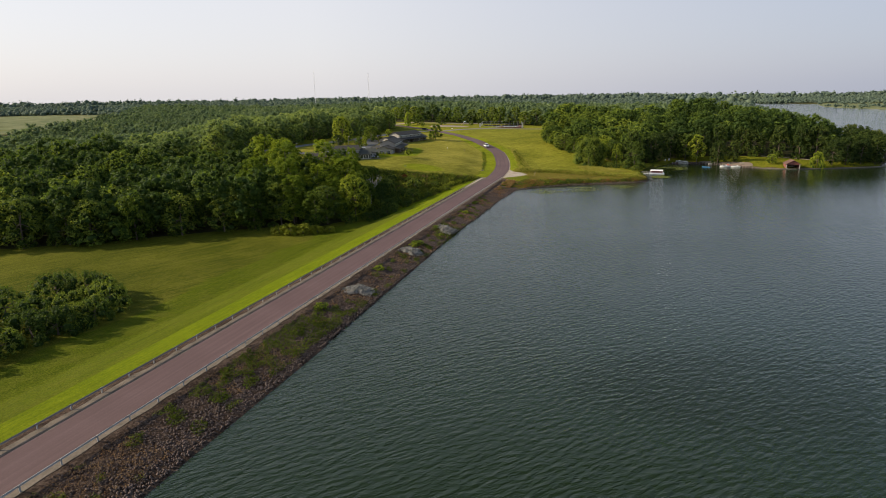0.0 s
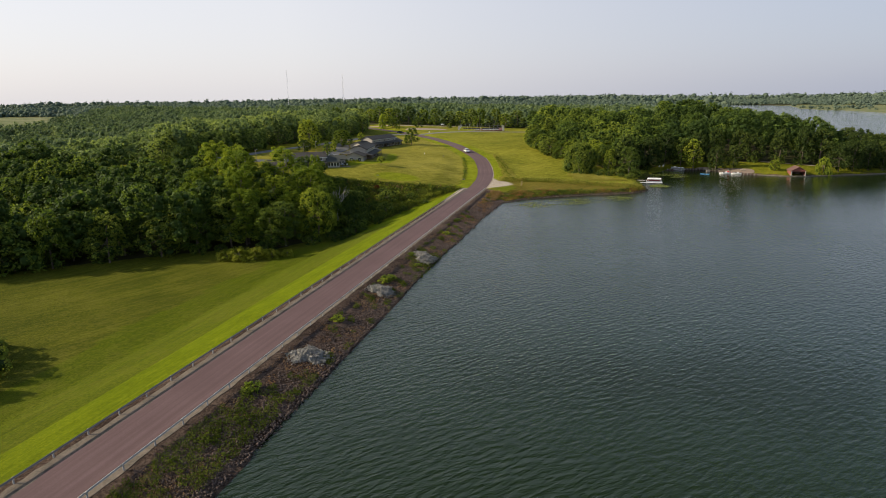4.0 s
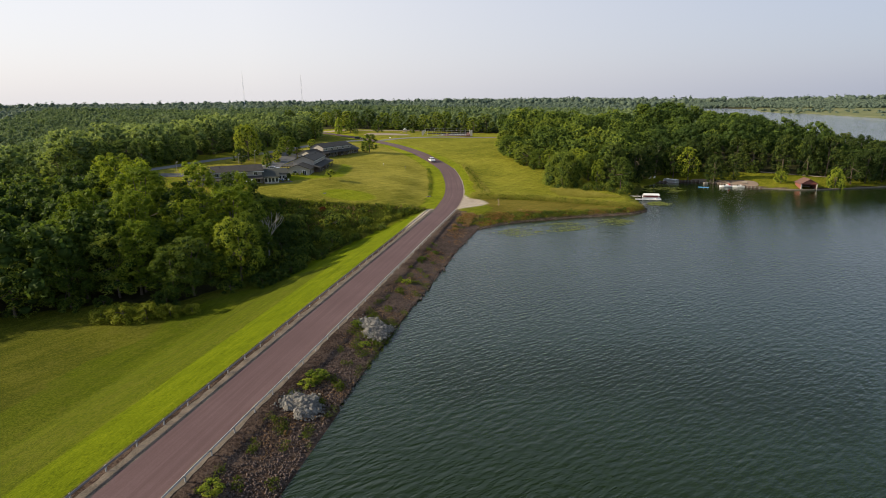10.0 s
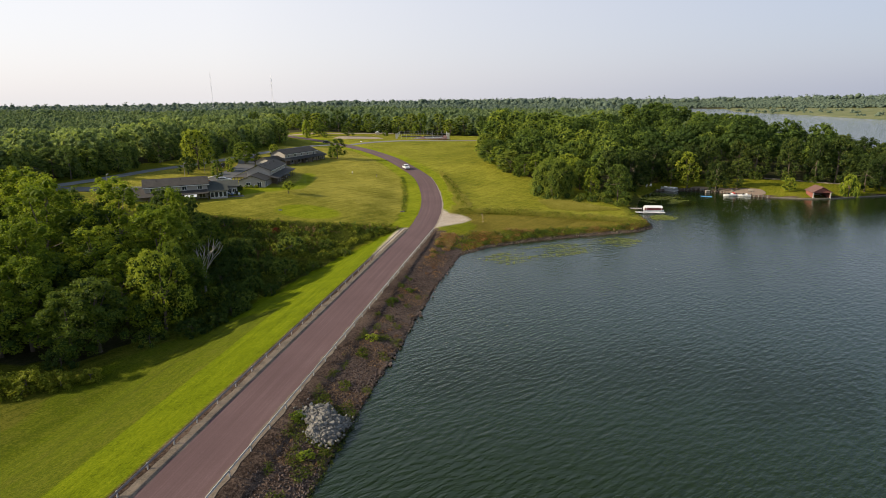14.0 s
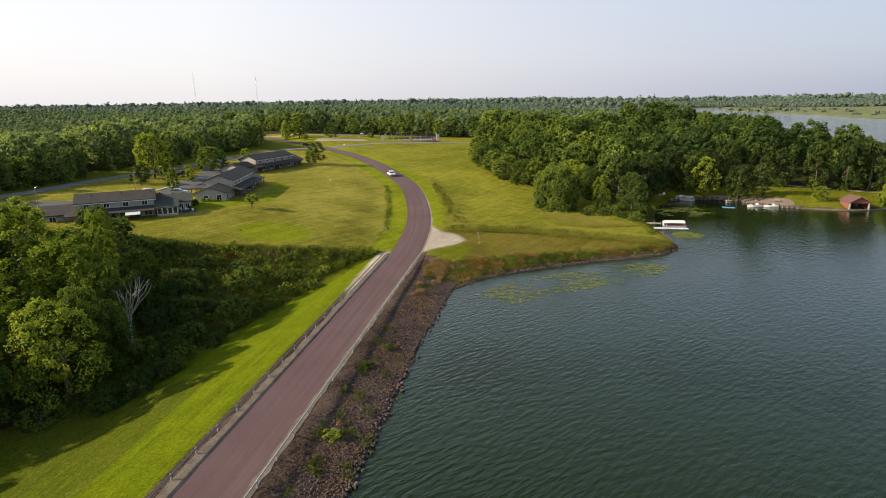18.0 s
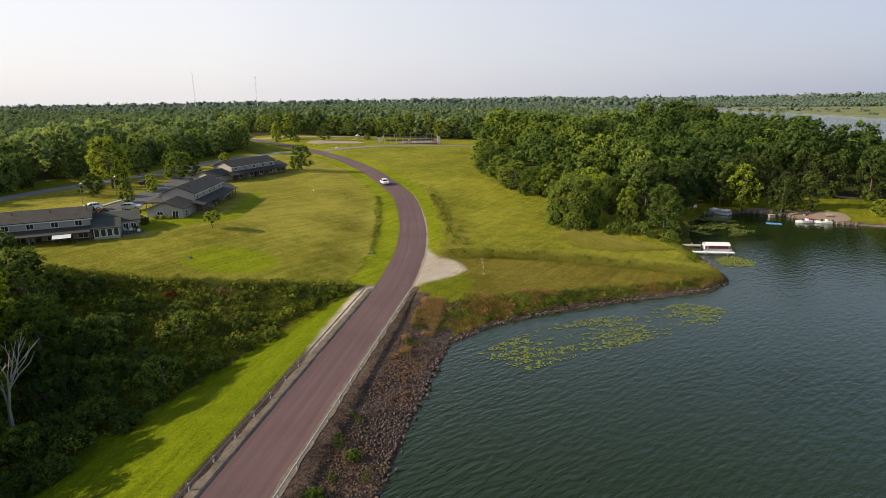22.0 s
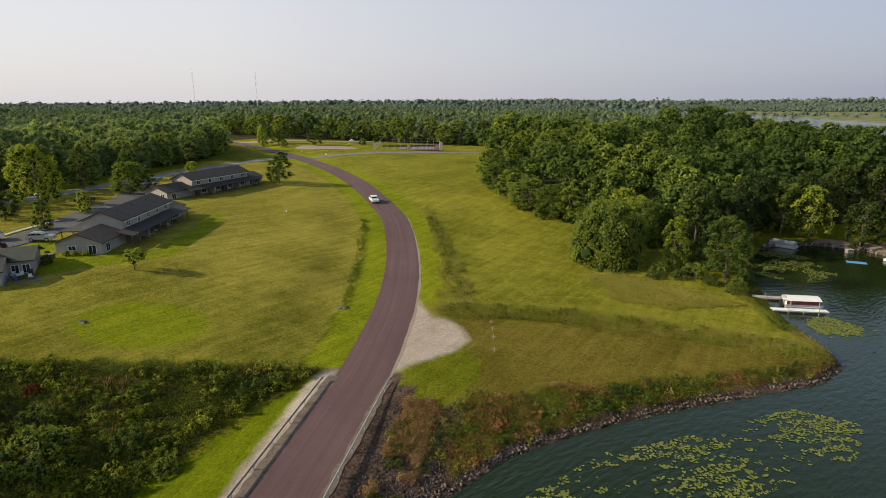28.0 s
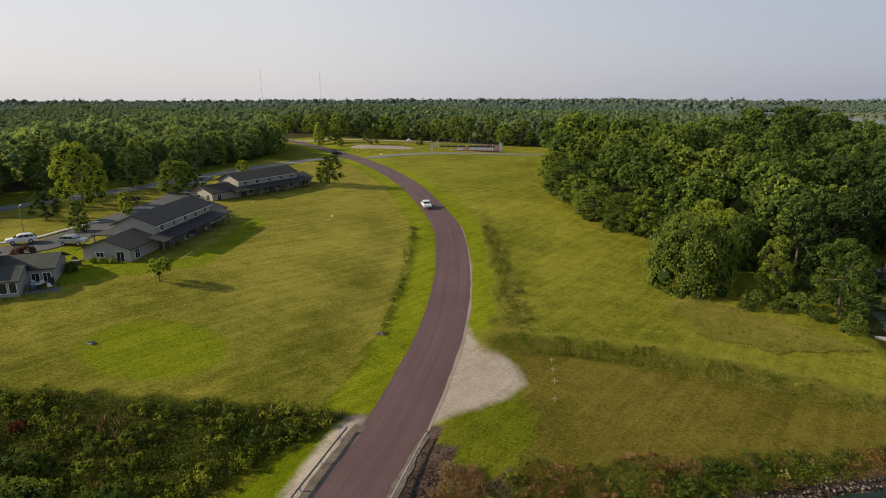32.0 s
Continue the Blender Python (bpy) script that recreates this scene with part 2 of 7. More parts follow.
def land(x, y):
    x, y = np.asarray(x, float), np.asarray(y, float)
    far = 7 + 7 * waves(x, y, 900, 3) + 4 * smooth((y - 500) / 700) * (1 - smooth((x - 100) / 300))
    shore, _ = along(x, y, LAKE + LAKE[:1])
    far = far * (1 - smooth((x - 60) / 140) * smooth((y - 430) / 90) * (1 - 0.85 * smooth((shore - 60) / 500)))
    box = np.maximum(np.maximum(-150 - x, x - 130), np.maximum(205 - y, y - 440))
    up = np.clip(UPLAND(np.clip(x, -190, 190), np.clip(y, 170, 490)), -1.2, 13)
    up = up + (far - up) * smooth(box / 170)
    up = up - 13 * np.exp(-((x + 290) / 190) ** 2 - ((y - 200) / 150) ** 2) * smooth((-x - 118) / 70)
    # the valley below the dam
    edge = np.where(x > -37, 218 + 0.3 * (x + 7), 209)
    valley = -7.3 * dip(y + 216 - edge) + 0.5 * waves(x, y, 60, 5) * smooth((190 - y) / 40)
    valley = valley + (up + 7) * smooth((-x - 120) / 220) * smooth((214 - y) / 80)
    left = np.where(y > edge, up, np.minimum(up, valley + (np.minimum(up, 5) - 0) * (1 - smooth((edge - y) / 26))))
    crest = -np.maximum(0, -x - 4.6) / 3.1
    left = np.where(y < 226, np.maximum(left, crest), left)
    rightside = np.where(y < 205, -0.1 - np.clip((x - 4.8) / 7.4, 0, 1) * 1.3, up)
    tip = smooth((y - 203) / 14)
    rightside = np.where((y >= 203) & (y < 217), (-0.1 - np.clip((x - 4.8) / 7.4, 0, 1) * 1.3) * (1 - tip) + up * tip, rightside)
    z = np.where(x < 0, left, rightside)
    # the shore
    lake = inside(x, y, LAKE)
    bank = np.where((x < 30) & (y < 214), 0.2, np.where((x > 55) & (y > 240), 0.16, 0.32))
    z = np.where(lake, WATER - 0.05 - np.minimum(shore * 0.22, 4.5), np.where(x > 0, np.maximum(np.minimum(z, WATER + 0.12 + shore * bank), WATER + 0.03), z))
    # the road's bed
    off, s = along(x, y, CENTRE)
    bed = ROAD_Z(s)
    z = bed + (z - bed) * smooth((off - 4.4) / np.where(y > 217, 14.0, 0.8))
    return np.where(off < 2.6, bed - 0.25, z)


def ROAD_Z(s):
    k = np.array([0, 0, 0, 0, 0, 0.03, .2, .55, 1.35, 2.9, 4.0, 5.6, 7.0, 7.9, 8.6, 9.2, 9.6, 10.5, 12])
    return np.interp(s, np.arange(len(k)), k)


def ground(x, y):
    return float(land(np.array([x]), np.array([y]))[0])


# ---- building helpers ----
def arrays_mesh(name, verts, quads, material, tone=None, sides=4):
    """A mesh straight from arrays, for large stuff."""
    me = bpy.data.meshes.new(name)
    me.vertices.add(len(verts))
    me.vertices.foreach_set("co", np.asarray(verts, np.float32).ravel())
    me.loops.add(quads.size)
    me.loops.foreach_set("vertex_index", quads.astype(np.int32).ravel())
    me.polygons.add(len(quads))
    me.polygons.foreach_set("loop_start", np.arange(0, quads.size, sides, dtype=np.int32))
    me.polygons.foreach_set("loop_total", np.full(len(quads), sides, np.int32))
    me.materials.append(material)
    if tone is not None:
        me.attributes.new("tone", "FLOAT", "POINT").data.foreach_set("value", np.asarray(tone, np.float32))
    me.update(calc_edges=True)
    me.validate()
    return me


def part(name, data, material, parent, label=""):
    """One mesh object under a thing or under a part. data: a bmesh or a mesh."""
    if isinstance(data, bmesh.types.BMesh):
        me = bpy.data.meshes.new(name)
        data.to_mesh(me)
        data.free()
        me.materials.append(material)
        data = me
    ob = new(name, data)
    ob.parent = parent
    if label:
        ob["label"] = label
    return ob


def thing(name, m, label, category, group="", kind=""):
    ob = new(name)
    ob.empty_display_size = 0.3
    ob.matrix_world = m
    return tagged(ob, label, category, group, kind)


def box(bm, x0, y0, z0, x1, y1, z1, m=None):
    v = [bm.verts.new((x, y, z)) for z in (z0, z1) for x, y in ((x0, y0), (x1, y0), (x1, y1), (x0, y1))]
    if m is not None:
        for q in v:
            q.co = m @ q.co
    for f in ((3, 2, 1, 0), (4, 5, 6, 7), (0, 1, 5, 4), (1, 2, 6, 5), (2, 3, 7, 6), (3, 0, 4, 7)):
        bm.faces.new([v[k] for k in f])
    return v


def boxes(*specs, m=None, bevel=0.0):
    bm = bmesh.new()
    for s in specs:
        box(bm, *s, m=m)
    if bevel:
        bmesh.ops.bevel(bm, geom=bm.edges[:], offset=bevel, segments=1, affect="EDGES")
    return bm


def tube(bm, a, b, ra, rb, sides=6, cap=True):
    a, b = Vector(a), Vector(b)
    q = (b - a).to_track_quat("Z", "Y").to_matrix()
    rings = []
    for p, r in ((a, ra), (b, rb)):
        rings.append([bm.verts.new(p + q @ Vector((math.cos(k * math.tau / sides) * r, math.sin(k * math.tau / sides) * r, 0))) for k in range(sides)])
    for k in range(sides):
        bm.faces.new((rings[0][k], rings[0][(k + 1) % sides], rings[1][(k + 1) % sides], rings[1][k]))
    if cap:
        bm.faces.new(rings[0][::-1])
        bm.faces.new(rings[1])


def tubes(*specs, sides=6):
    bm = bmesh.new()
    for s in specs:
        tube(bm, *s, sides=sides)
    return bm


def prism(outline, y0, y1):
    """An outline in x and z, drawn out along y."""
    bm = bmesh.new()
    a = [bm.verts.new((x, y0, z)) for x, z in outline]
    b = [bm.verts.new((x, y1, z)) for x, z in outline]
    bm.faces.new(a)
    bm.faces.new(b[::-1])
    for k in range(len(a)):
        bm.faces.new((a[k - 1], a[k], b[k], b[k - 1]))
    bmesh.ops.recalc_face_normals(bm, faces=bm.faces[:])
    return bm


# ---- ground ----
def stretch(lo, hi, step, last):
    core = list(np.arange(lo, hi + step / 2, step))
    up, down, g = [core[-1]], [core[0]], step
    while up[-1] < last:
        g *= 1.13
        up.append(up[-1] + g)
    g = step
    while down[-1] > -last:
        g *= 1.13
        down.append(down[-1] - g)
    return np.array(down[:0:-1] + core + up[1:])


XS = stretch(-100, 66, 1.1, 4700)
YS = stretch(0, 440, 1.6, 4700)
GX, GY = np.meshgrid(XS, YS)
GZ = land(GX, GY)
rows, cols = GX.shape
idx = np.arange(rows * cols).reshape(rows, cols)
quads = np.stack((idx[:-1, :-1], idx[:-1, 1:], idx[1:, 1:], idx[1:, :-1]), -1).reshape(-1, 4)

# kinds of cover: mown verge, dry mown field, rough weeds, bare soil, woodland floor
EDGE = np.where(GX > -37, 218 + 0.3 * (GX + 7), 209.0)
OFF = along(GX, GY, CENTRE)[0]
TOE = 4.6 + 3.1 * 7.3 * dip(GY)
on_dam = (GX < 0) & (GY < EDGE) & (-GX < TOE + 9 * smooth((170 - GY) / 30) + 2.5 * waves(GX, GY, 30, 77))
HEDGE = [(7, 239.3), (24.5, 240), (40, 236.6), (54, 232.6)]
STRIP = [(-9.5, 306), (-5.5, 293), (-0.3, 277), (3.7, 262), (6.8, 250), (7.8, 243)]
LEFT_DITCH = [(-9.2, 238.6), (-12.4, 254), (-15.6, 268.5), (-18.8, 281), (-21.8, 291)]
hedge = along(GX, GY, HEDGE)[0]
field = (0.55 + 0.45 * smooth((GY - 222) / 40)) * ((GX < 0) & (GY > EDGE) & (OFF > 8) & (GX > -105) & (GY < 372))
weeds = (GX < -3) & (GY < EDGE) & (-GX > TOE + 0.6) & (GY > 176 + 0.1 * GX)
shore_d = along(GX, GY, LAKE + LAKE[:1])[0]
shore_weeds = (GX > 5) & (GY > 196) & (GY < 300) & (shore_d < np.interp(GX, (9, 13, 20, 33, 53, 58), (10.5, 8.3, 6.7, 4.1, 2.7, 2.5))) & (GX < 62)
WOODS = {
    "dam": [(-34, 162), (-40, 150), (-52, 148), (-66, 138), (-85, 124), (-108, 107), (-135, 90), (-330, 30), (-330, 190), (-110, 197), (-75, 193), (-54, 190), (-40, 187)],
    "west": [(-124, 212), (-123, 236), (-122, 262), (-119, 284), (-117, 306), (-115, 330), (-114, 355), (-115, 385), (-134, 416), (-185, 462), (-260, 520), (-520, 520), (-520, 120), (-330, 200)],
    "east": [(4, 350), (9, 327), (18, 310), (28, 299), (37, 290), (44, 283), (54, 281), (61, 288), (68, 303), (84, 312), (118, 309), (142, 303), (156, 309), (163, 328), (170, 400), (166, 470), (20, 470), (-8, 430)],
}
FAR_FIELD = [(420, 1500), (415, 1330), (445, 1110), (460, 930), (550, 790), (900, 590), (1500, 450), (1700, 800), (1150, 1080), (820, 1300), (690, 1560), (640, 1760), (500, 1860)]
CLEARING = [(-410, 310), (-470, 350), (-640, 475), (-980, 640), (-1200, 900), (-760, 760), (-540, 545), (-450, 430)]
wood = np.zeros(GX.shape, bool)
for poly in WOODS.values():
    wood |= inside(GX, GY, poly)
wood |= (GY > 470) & ~inside(GX, GY, FAR_FIELD) & ~inside(GX, GY, CLEARING)
cover = np.zeros((rows * cols, 4), np.float32)
green_patch = smooth(2.3 - 1.9 * np.hypot((GX + 30.5) / 9, (GY - 221) / 7)) * (GY > EDGE)
by_houses = inside(GX, GY, [(-80, 236), (-70, 242), (-64, 249), (-52, 243), (-47, 247), (-50, 262), (-56, 280), (-52, 281), (-45, 262), (-42, 246), (-46, 239), (-51, 234), (-54, 230), (-60, 233)])
by_pullout = inside(GX, GY, [(4.6, 221), (5.7, 222), (8.5, 226.4), (11, 227.6), (13.2, 223.7), (13.9, 218.8), (12.8, 215.4), (7.9, 212.6), (4.6, 212)])
cover[:, 0] = np.maximum(on_dam, 0.4 * by_pullout).ravel()
east_meadow = (GX > np.interp(GY, [c[1] for c in CENTRE], [c[0] for c in CENTRE])) & (GY > 236) & (OFF > 6) & (GX < 70)
point_lawn = inside(GX, GY, [(12, 216.5), (11.5, 223), (9, 230), (9, 238), (24, 238.5), (40, 234.5), (52, 231), (54, 228), (36, 219), (24, 214.5), (17, 212)]) & ~by_pullout
cover[:, 1] = np.where(east_meadow, 0.5, field).ravel()
groove = np.where((GX < 0) & (GY < 160), np.exp(-((GX + 22.5 + 0.5 * waves(GX, GY, 40, 78)) / 1.35) ** 2), 0)
cover[:, 2] = np.maximum(np.maximum(0.62 * groove, 0.50 * ((GX < -14) & (GY < 168))), weeds | (hedge < 1.6) | shore_weeds).ravel()
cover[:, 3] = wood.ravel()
bare = ((GX > 3) & (GX < 13) & (GY < 222) & (shore_d < 9)) | ((GX > 3) & (GX < 7.4) & (GY < 215.5)) | ((OFF < 5.2) & (GY < 219)) | ((inside(GX, GY, LAKE) | ((shore_d < 1.2) & ((GY < 240) | (GX > 70)))) & (GY < 420) & (GX < 220))
ground_mesh = arrays_mesh("ground", np.stack((GX.ravel(), GY.ravel(), GZ.ravel()), -1), quads, None)
ground_mesh.polygons.foreach_set("use_smooth", [True] * len(ground_mesh.polygons))
ground_mesh.attributes.new("cover", "FLOAT_COLOR", "POINT").data.foreach_set("color", cover.ravel())
pullout = np.zeros(GX.shape)
for poly in ([(-3.0, 188), (-4.5, 192), (-5.0, 200), (-5.3, 208), (-5.6, 213), (-5.0, 217), (-3.0, 218.5)],
             [(3.2, 218), (5.2, 220.6), (7.4, 222.6), (10.2, 225.4), (11.6, 229), (10.0, 233.2), (7.2, 236.6), (4.0, 239), (1.2, 244), (-1.8, 252), (-2.5, 248), (0, 235), (2, 225)]):
    rim_d = along(GX, GY, poly + poly[:1])[0] * np.where(inside(GX, GY, poly), 1, -1)
    pullout = np.maximum(pullout, np.clip(0.5 + rim_d / 2.4, 0, 1))
ground_mesh.attributes.new("gravel", "FLOAT", "POINT").data.foreach_set("value", pullout.ravel().astype(np.float32))
ground_mesh.attributes.new("lush", "FLOAT", "POINT").data.foreach_set("value", np.maximum(np.maximum(green_patch, np.maximum(0.35 * east_meadow, 0.85 * by_houses)), 0.75 * ((OFF < 8) & (GY > 215) & ~by_pullout)).ravel().astype(np.float32))
# far fields and clearing: grass greyed, with the distance haze painted in
ground_mesh.attributes.new("hazed_grass", "FLOAT", "POINT").data.foreach_set("value", (0.95 * (inside(GX, GY, FAR_FIELD) | inside(GX, GY, CLEARING))).ravel().astype(np.float32))
ground_mesh.attributes.new("worn", "FLOAT", "POINT").data.foreach_set("value", (0.85 * point_lawn).ravel().astype(np.float32))
ground_mesh.attributes.new("bare", "FLOAT", "POINT").data.foreach_set("value", bare.ravel().astype(np.float32))


def grass_material():
    m, n, l, b = shade("grass_and_soil", 0.92, 0, 0.03)
    co = n.new("ShaderNodeTexCoord").outputs["Object"]
    fine, mid, wide = noise_of(n, l, 3.5, 9, co, 0.9), noise_of(n, l, 0.35, 8, co, 0.7), noise_of(n, l, 0.05, 6, co)
    a = n.new("ShaderNodeAttribute")
    a.attribute_name = "cover"
    s = n.new("ShaderNodeSeparateColor")
    l.new(a.outputs["Color"], s.inputs[0])
    bare_at = n.new("ShaderNodeAttribute")
    bare_at.attribute_name = "bare"
    def swing(f, k):
        return calc(n, l, "MULTIPLY", calc(n, l, "SUBTRACT", f, 0.5), k)
    blotch = noise_of(n, l, 1.5, 6, co, 0.75)
    passes = noise_of(n, l, 1.0, 4, drawn_out(n, l, co, 66, (0.05, 0.9, 0.3)), 0.65)    # the mower's long passes over the lawn
    tone = calc(n, l, "ADD", calc(n, l, "ADD", swing(fine, 2.7), calc(n, l, "ADD", swing(mid, 0.55), swing(blotch, 0.5))), calc(n, l, "ADD", calc(n, l, "ADD", swing(wide, 0.75), swing(passes, 0.55)), 0.55))
    meadow = ramp_of(n, l, tone, [(0.3, (0.066, 0.081, 0.005)), (0.55, (0.140, 0.144, 0.009)), (0.8, (0.225, 0.216, 0.022))])
    drawn = n.new("ShaderNodeMapping")                   # mowing runs along the dam
    drawn.inputs["Scale"].default_value = (1.3, 0.06, 0.3)
    l.new(co, drawn.inputs["Vector"])
    swath = noise_of(n, l, 1.0, 4, drawn.outputs[0], 0.65)
    mown = calc(n, l, "ADD", calc(n, l, "ADD", swing(fine, 2.2), calc(n, l, "ADD", swing(mid, 0.45), swing(swath, 0.42))), 0.55)
    verge = ramp_of(n, l, mown, [(0.3, (0.056, 0.084, 0.003)), (0.55, (0.122, 0.156, 0.002)), (0.8, (0.21, 0.24, 0.010))])
    dry = ramp_of(n, l, tone, [(0.3, (0.142, 0.132, 0.012)), (0.55, (0.258, 0.232, 0.034)), (0.8, (0.39, 0.335, 0.058))])
    # weedy ground, darkened in colour for the shaded gaps between plants
    rough = ramp_of(n, l, tone, [(0.35, (0.030, 0.038, 0.006)), (0.55, (0.060, 0.068, 0.010)), (0.75, (0.11, 0.10, 0.02))])
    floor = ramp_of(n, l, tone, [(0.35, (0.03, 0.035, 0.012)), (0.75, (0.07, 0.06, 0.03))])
    soil = ramp_of(n, l, tone, [(0.35, (0.034, 0.023, 0.017)), (0.55, (0.084, 0.057, 0.043)), (0.75, (0.17, 0.12, 0.09))])

    gravel_at = n.new("ShaderNodeAttribute")
    gravel_at.attribute_name = "gravel"
    stony = ramp_of(n, l, tone, [(0.3, (0.34, 0.285, 0.225)), (0.55, (0.44, 0.375, 0.305)), (0.8, (0.53, 0.46, 0.38))])

    def soft(mask):
        return calc(n, l, "MULTIPLY", calc(n, l, "SUBTRACT", calc(n, l, "ADD", mask, calc(n, l, "MULTIPLY", mid, 0.5)), 0.5), 2.0)
    mow = n.new("ShaderNodeTexWave")
    mow.inputs["Scale"].default_value, mow.inputs["Distortion"].default_value, mow.inputs["Detail"].default_value, mow.inputs["Detail Scale"].default_value = 0.17, 5.0, 2.0, 0.25
    turned = n.new("ShaderNodeMapping")
    turned.inputs["Rotation"].default_value = (0, 0, radians(14))
    l.new(co, turned.inputs["Vector"])
    l.new(turned.outputs[0], mow.inputs["Vector"])
    dry = mixed(n, l, calc(n, l, "MULTIPLY", mow.outputs["Fac"], 0.10), dry, meadow)
    lush_at = n.new("ShaderNodeAttribute")
    lush_at.attribute_name = "lush"
    lush = ramp_of(n, l, tone, [(0.3, (0.105, 0.136, 0.004)), (0.55, (0.200, 0.226, 0.007)), (0.8, (0.295, 0.305, 0.018))])
    worn_at = n.new("ShaderNodeAttribute")
    worn_at.attribute_name = "worn"
    worn = ramp_of(n, l, tone, [(0.3, (0.078, 0.066, 0.008)), (0.55, (0.138, 0.118, 0.017)), (0.8, (0.22, 0.174, 0.032))])
    # greyed tone of the distant grass, haze included in the colour
    hazed_grass_at = n.new("ShaderNodeAttribute")
    hazed_grass_at.attribute_name = "hazed_grass"
    hazed_grass = ramp_of(n, l, wide, [(0.3, (0.105, 0.130, 0.058)), (0.5, (0.165, 0.180, 0.085)), (0.7, (0.25, 0.24, 0.13))])
    c = meadow
    for mask, tint in ((s.outputs[0], verge), (s.outputs[1], dry), (worn_at.outputs["Fac"], worn), (hazed_grass_at.outputs["Fac"], hazed_grass), (lush_at.outputs["Fac"], lush), (s.outputs[2], rough), (a.outputs["Alpha"], floor), (bare_at.outputs["Fac"], soil), (gravel_at.outputs["Fac"], stony)):
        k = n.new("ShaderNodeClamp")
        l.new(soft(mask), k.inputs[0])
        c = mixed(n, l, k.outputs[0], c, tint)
    l.new(c, b.inputs["Base Color"])
    relief(n, l, b, calc(n, l, "ADD", fine, calc(n, l, "MULTIPLY", mid, 1.2)), 0.9, 0.22)
    return m


GRASS = grass_material()
ground_mesh.materials.clear()
ground_mesh.materials.append(GRASS)
tagged(new("ground", ground_mesh), "mown grass, rough meadow and bare banks", "ground", kind="structure")


def water_material():
    m, n, l, b = shade("lake_water", 0.04, 0, 0.5)
    b.inputs["Base Color"].default_value = (0.0115, 0.0212, 0.0048, 1)
    b.inputs["IOR"].default_value = 1.36
    co = n.new("ShaderNodeTexCoord").outputs["Object"]
    lie = drawn_out(n, l, co, 49, (0.40, 1.0, 1.0))      # crests lie across the breeze
    ripple, swell, gust = noise_of(n, l, 1.75, 3, lie, 0.55), noise_of(n, l, 0.30, 2, lie), noise_of(n, l, 0.018, 3, co)
    h = calc(n, l, "ADD", calc(n, l, "MULTIPLY", ripple, 1.0), calc(n, l, "MULTIPLY", swell, 0.22))
    k = n.new("ShaderNodeBump")
    k.inputs["Distance"].default_value = 0.27
    away = n.new("ShaderNodeVectorMath")                 # the cove lies sheltered behind its wood
    away.operation = "DISTANCE"
    away.inputs[1].default_value = (112, 292, WATER)
    l.new(co, away.inputs[0])
    open_water = n.new("ShaderNodeMapRange")
    open_water.interpolation_type = "SMOOTHSTEP"
    open_water.inputs["From Min"].default_value, open_water.inputs["From Max"].default_value = 45, 250
    open_water.inputs["To Min"].default_value, open_water.inputs["To Max"].default_value = 0.5, 1.0
    l.new(away.outputs["Value"], open_water.inputs["Value"])
    l.new(calc(n, l, "MULTIPLY", open_water.outputs[0], calc(n, l, "ADD", 0.30, calc(n, l, "MULTIPLY", gust, 0.75))), k.inputs["Strength"])
    l.new(h, k.inputs["Height"])
    l.new(k.outputs[0], b.inputs["Normal"])
    return m


WATER_MAT = water_material()
wbm = bmesh.new()
box(wbm, 5, -450, WATER - 0.3, 1500, 1960, WATER)
me = bpy.data.meshes.new("water")
wbm.to_mesh(me)
wbm.free()
me.materials.append(WATER_MAT)
tagged(new("water", me), "dark green rippled lake water", "water", kind="structure")

# ---- road ----
def asphalt_material():
    """Red chip asphalt: fine grain, wide patches, and streaks drawn out along the traffic."""
    m, n, l, b = shade("red_asphalt", 0.88)
    co = n.new("ShaderNodeTexCoord").outputs["Object"]
    run = n.new("ShaderNodeCombineXYZ")
    for k, (name, scale) in enumerate((("across", 1.6), ("length", 0.02))):
        at = n.new("ShaderNodeAttribute")
        at.attribute_name = name
        l.new(calc(n, l, "MULTIPLY", at.outputs["Fac"], scale), run.inputs[k])
    grain, wide, streak = noise_of(n, l, 9.0, 6, co, 0.8), noise_of(n, l, 0.12, 4, co), noise_of(n, l, 1.0, 4, run.outputs[0], 0.7)
    f = calc(n, l, "ADD", calc(n, l, "MULTIPLY", grain, 0.4), calc(n, l, "ADD", calc(n, l, "MULTIPLY", wide, 0.2), calc(n, l, "MULTIPLY", streak, 0.4)))
    l.new(ramp_of(n, l, f, [(0.34, (0.062, 0.031, 0.032)), (0.5, (0.098, 0.053, 0.054)), (0.66, (0.148, 0.090, 0.090))]), b.inputs["Base Color"])
    relief(n, l, b, grain, 0.3, 0.01)
    return m


ASPHALT = asphalt_material()
GRAVEL = plain("pale_gravel", (0.20, 0.155, 0.115), (0.38, 0.31, 0.24), 1.2, 0.95, 0, 0.6, 0.03)
CHIP = plain("shoulder_stone_chips", (0.045, 0.036, 0.025), (0.23, 0.18, 0.135), 1.0, 0.95, 0, 0.6, 0.03)
PAVED = plain("grey_asphalt", (0.13, 0.127, 0.125), (0.21, 0.205, 0.20), 0.3, 0.9, 0, 0.25, 0.01)
DARKPAVED = plain("dark_parking_asphalt", (0.055, 0.055, 0.057), (0.105, 0.104, 0.104), 0.3, 0.9, 0, 0.25, 0.01)
CONCRETE = plain("concrete", (0.34, 0.32, 0.28), (0.52, 0.50, 0.45), 0.8, 0.85, 0, 0.3, 0.01)


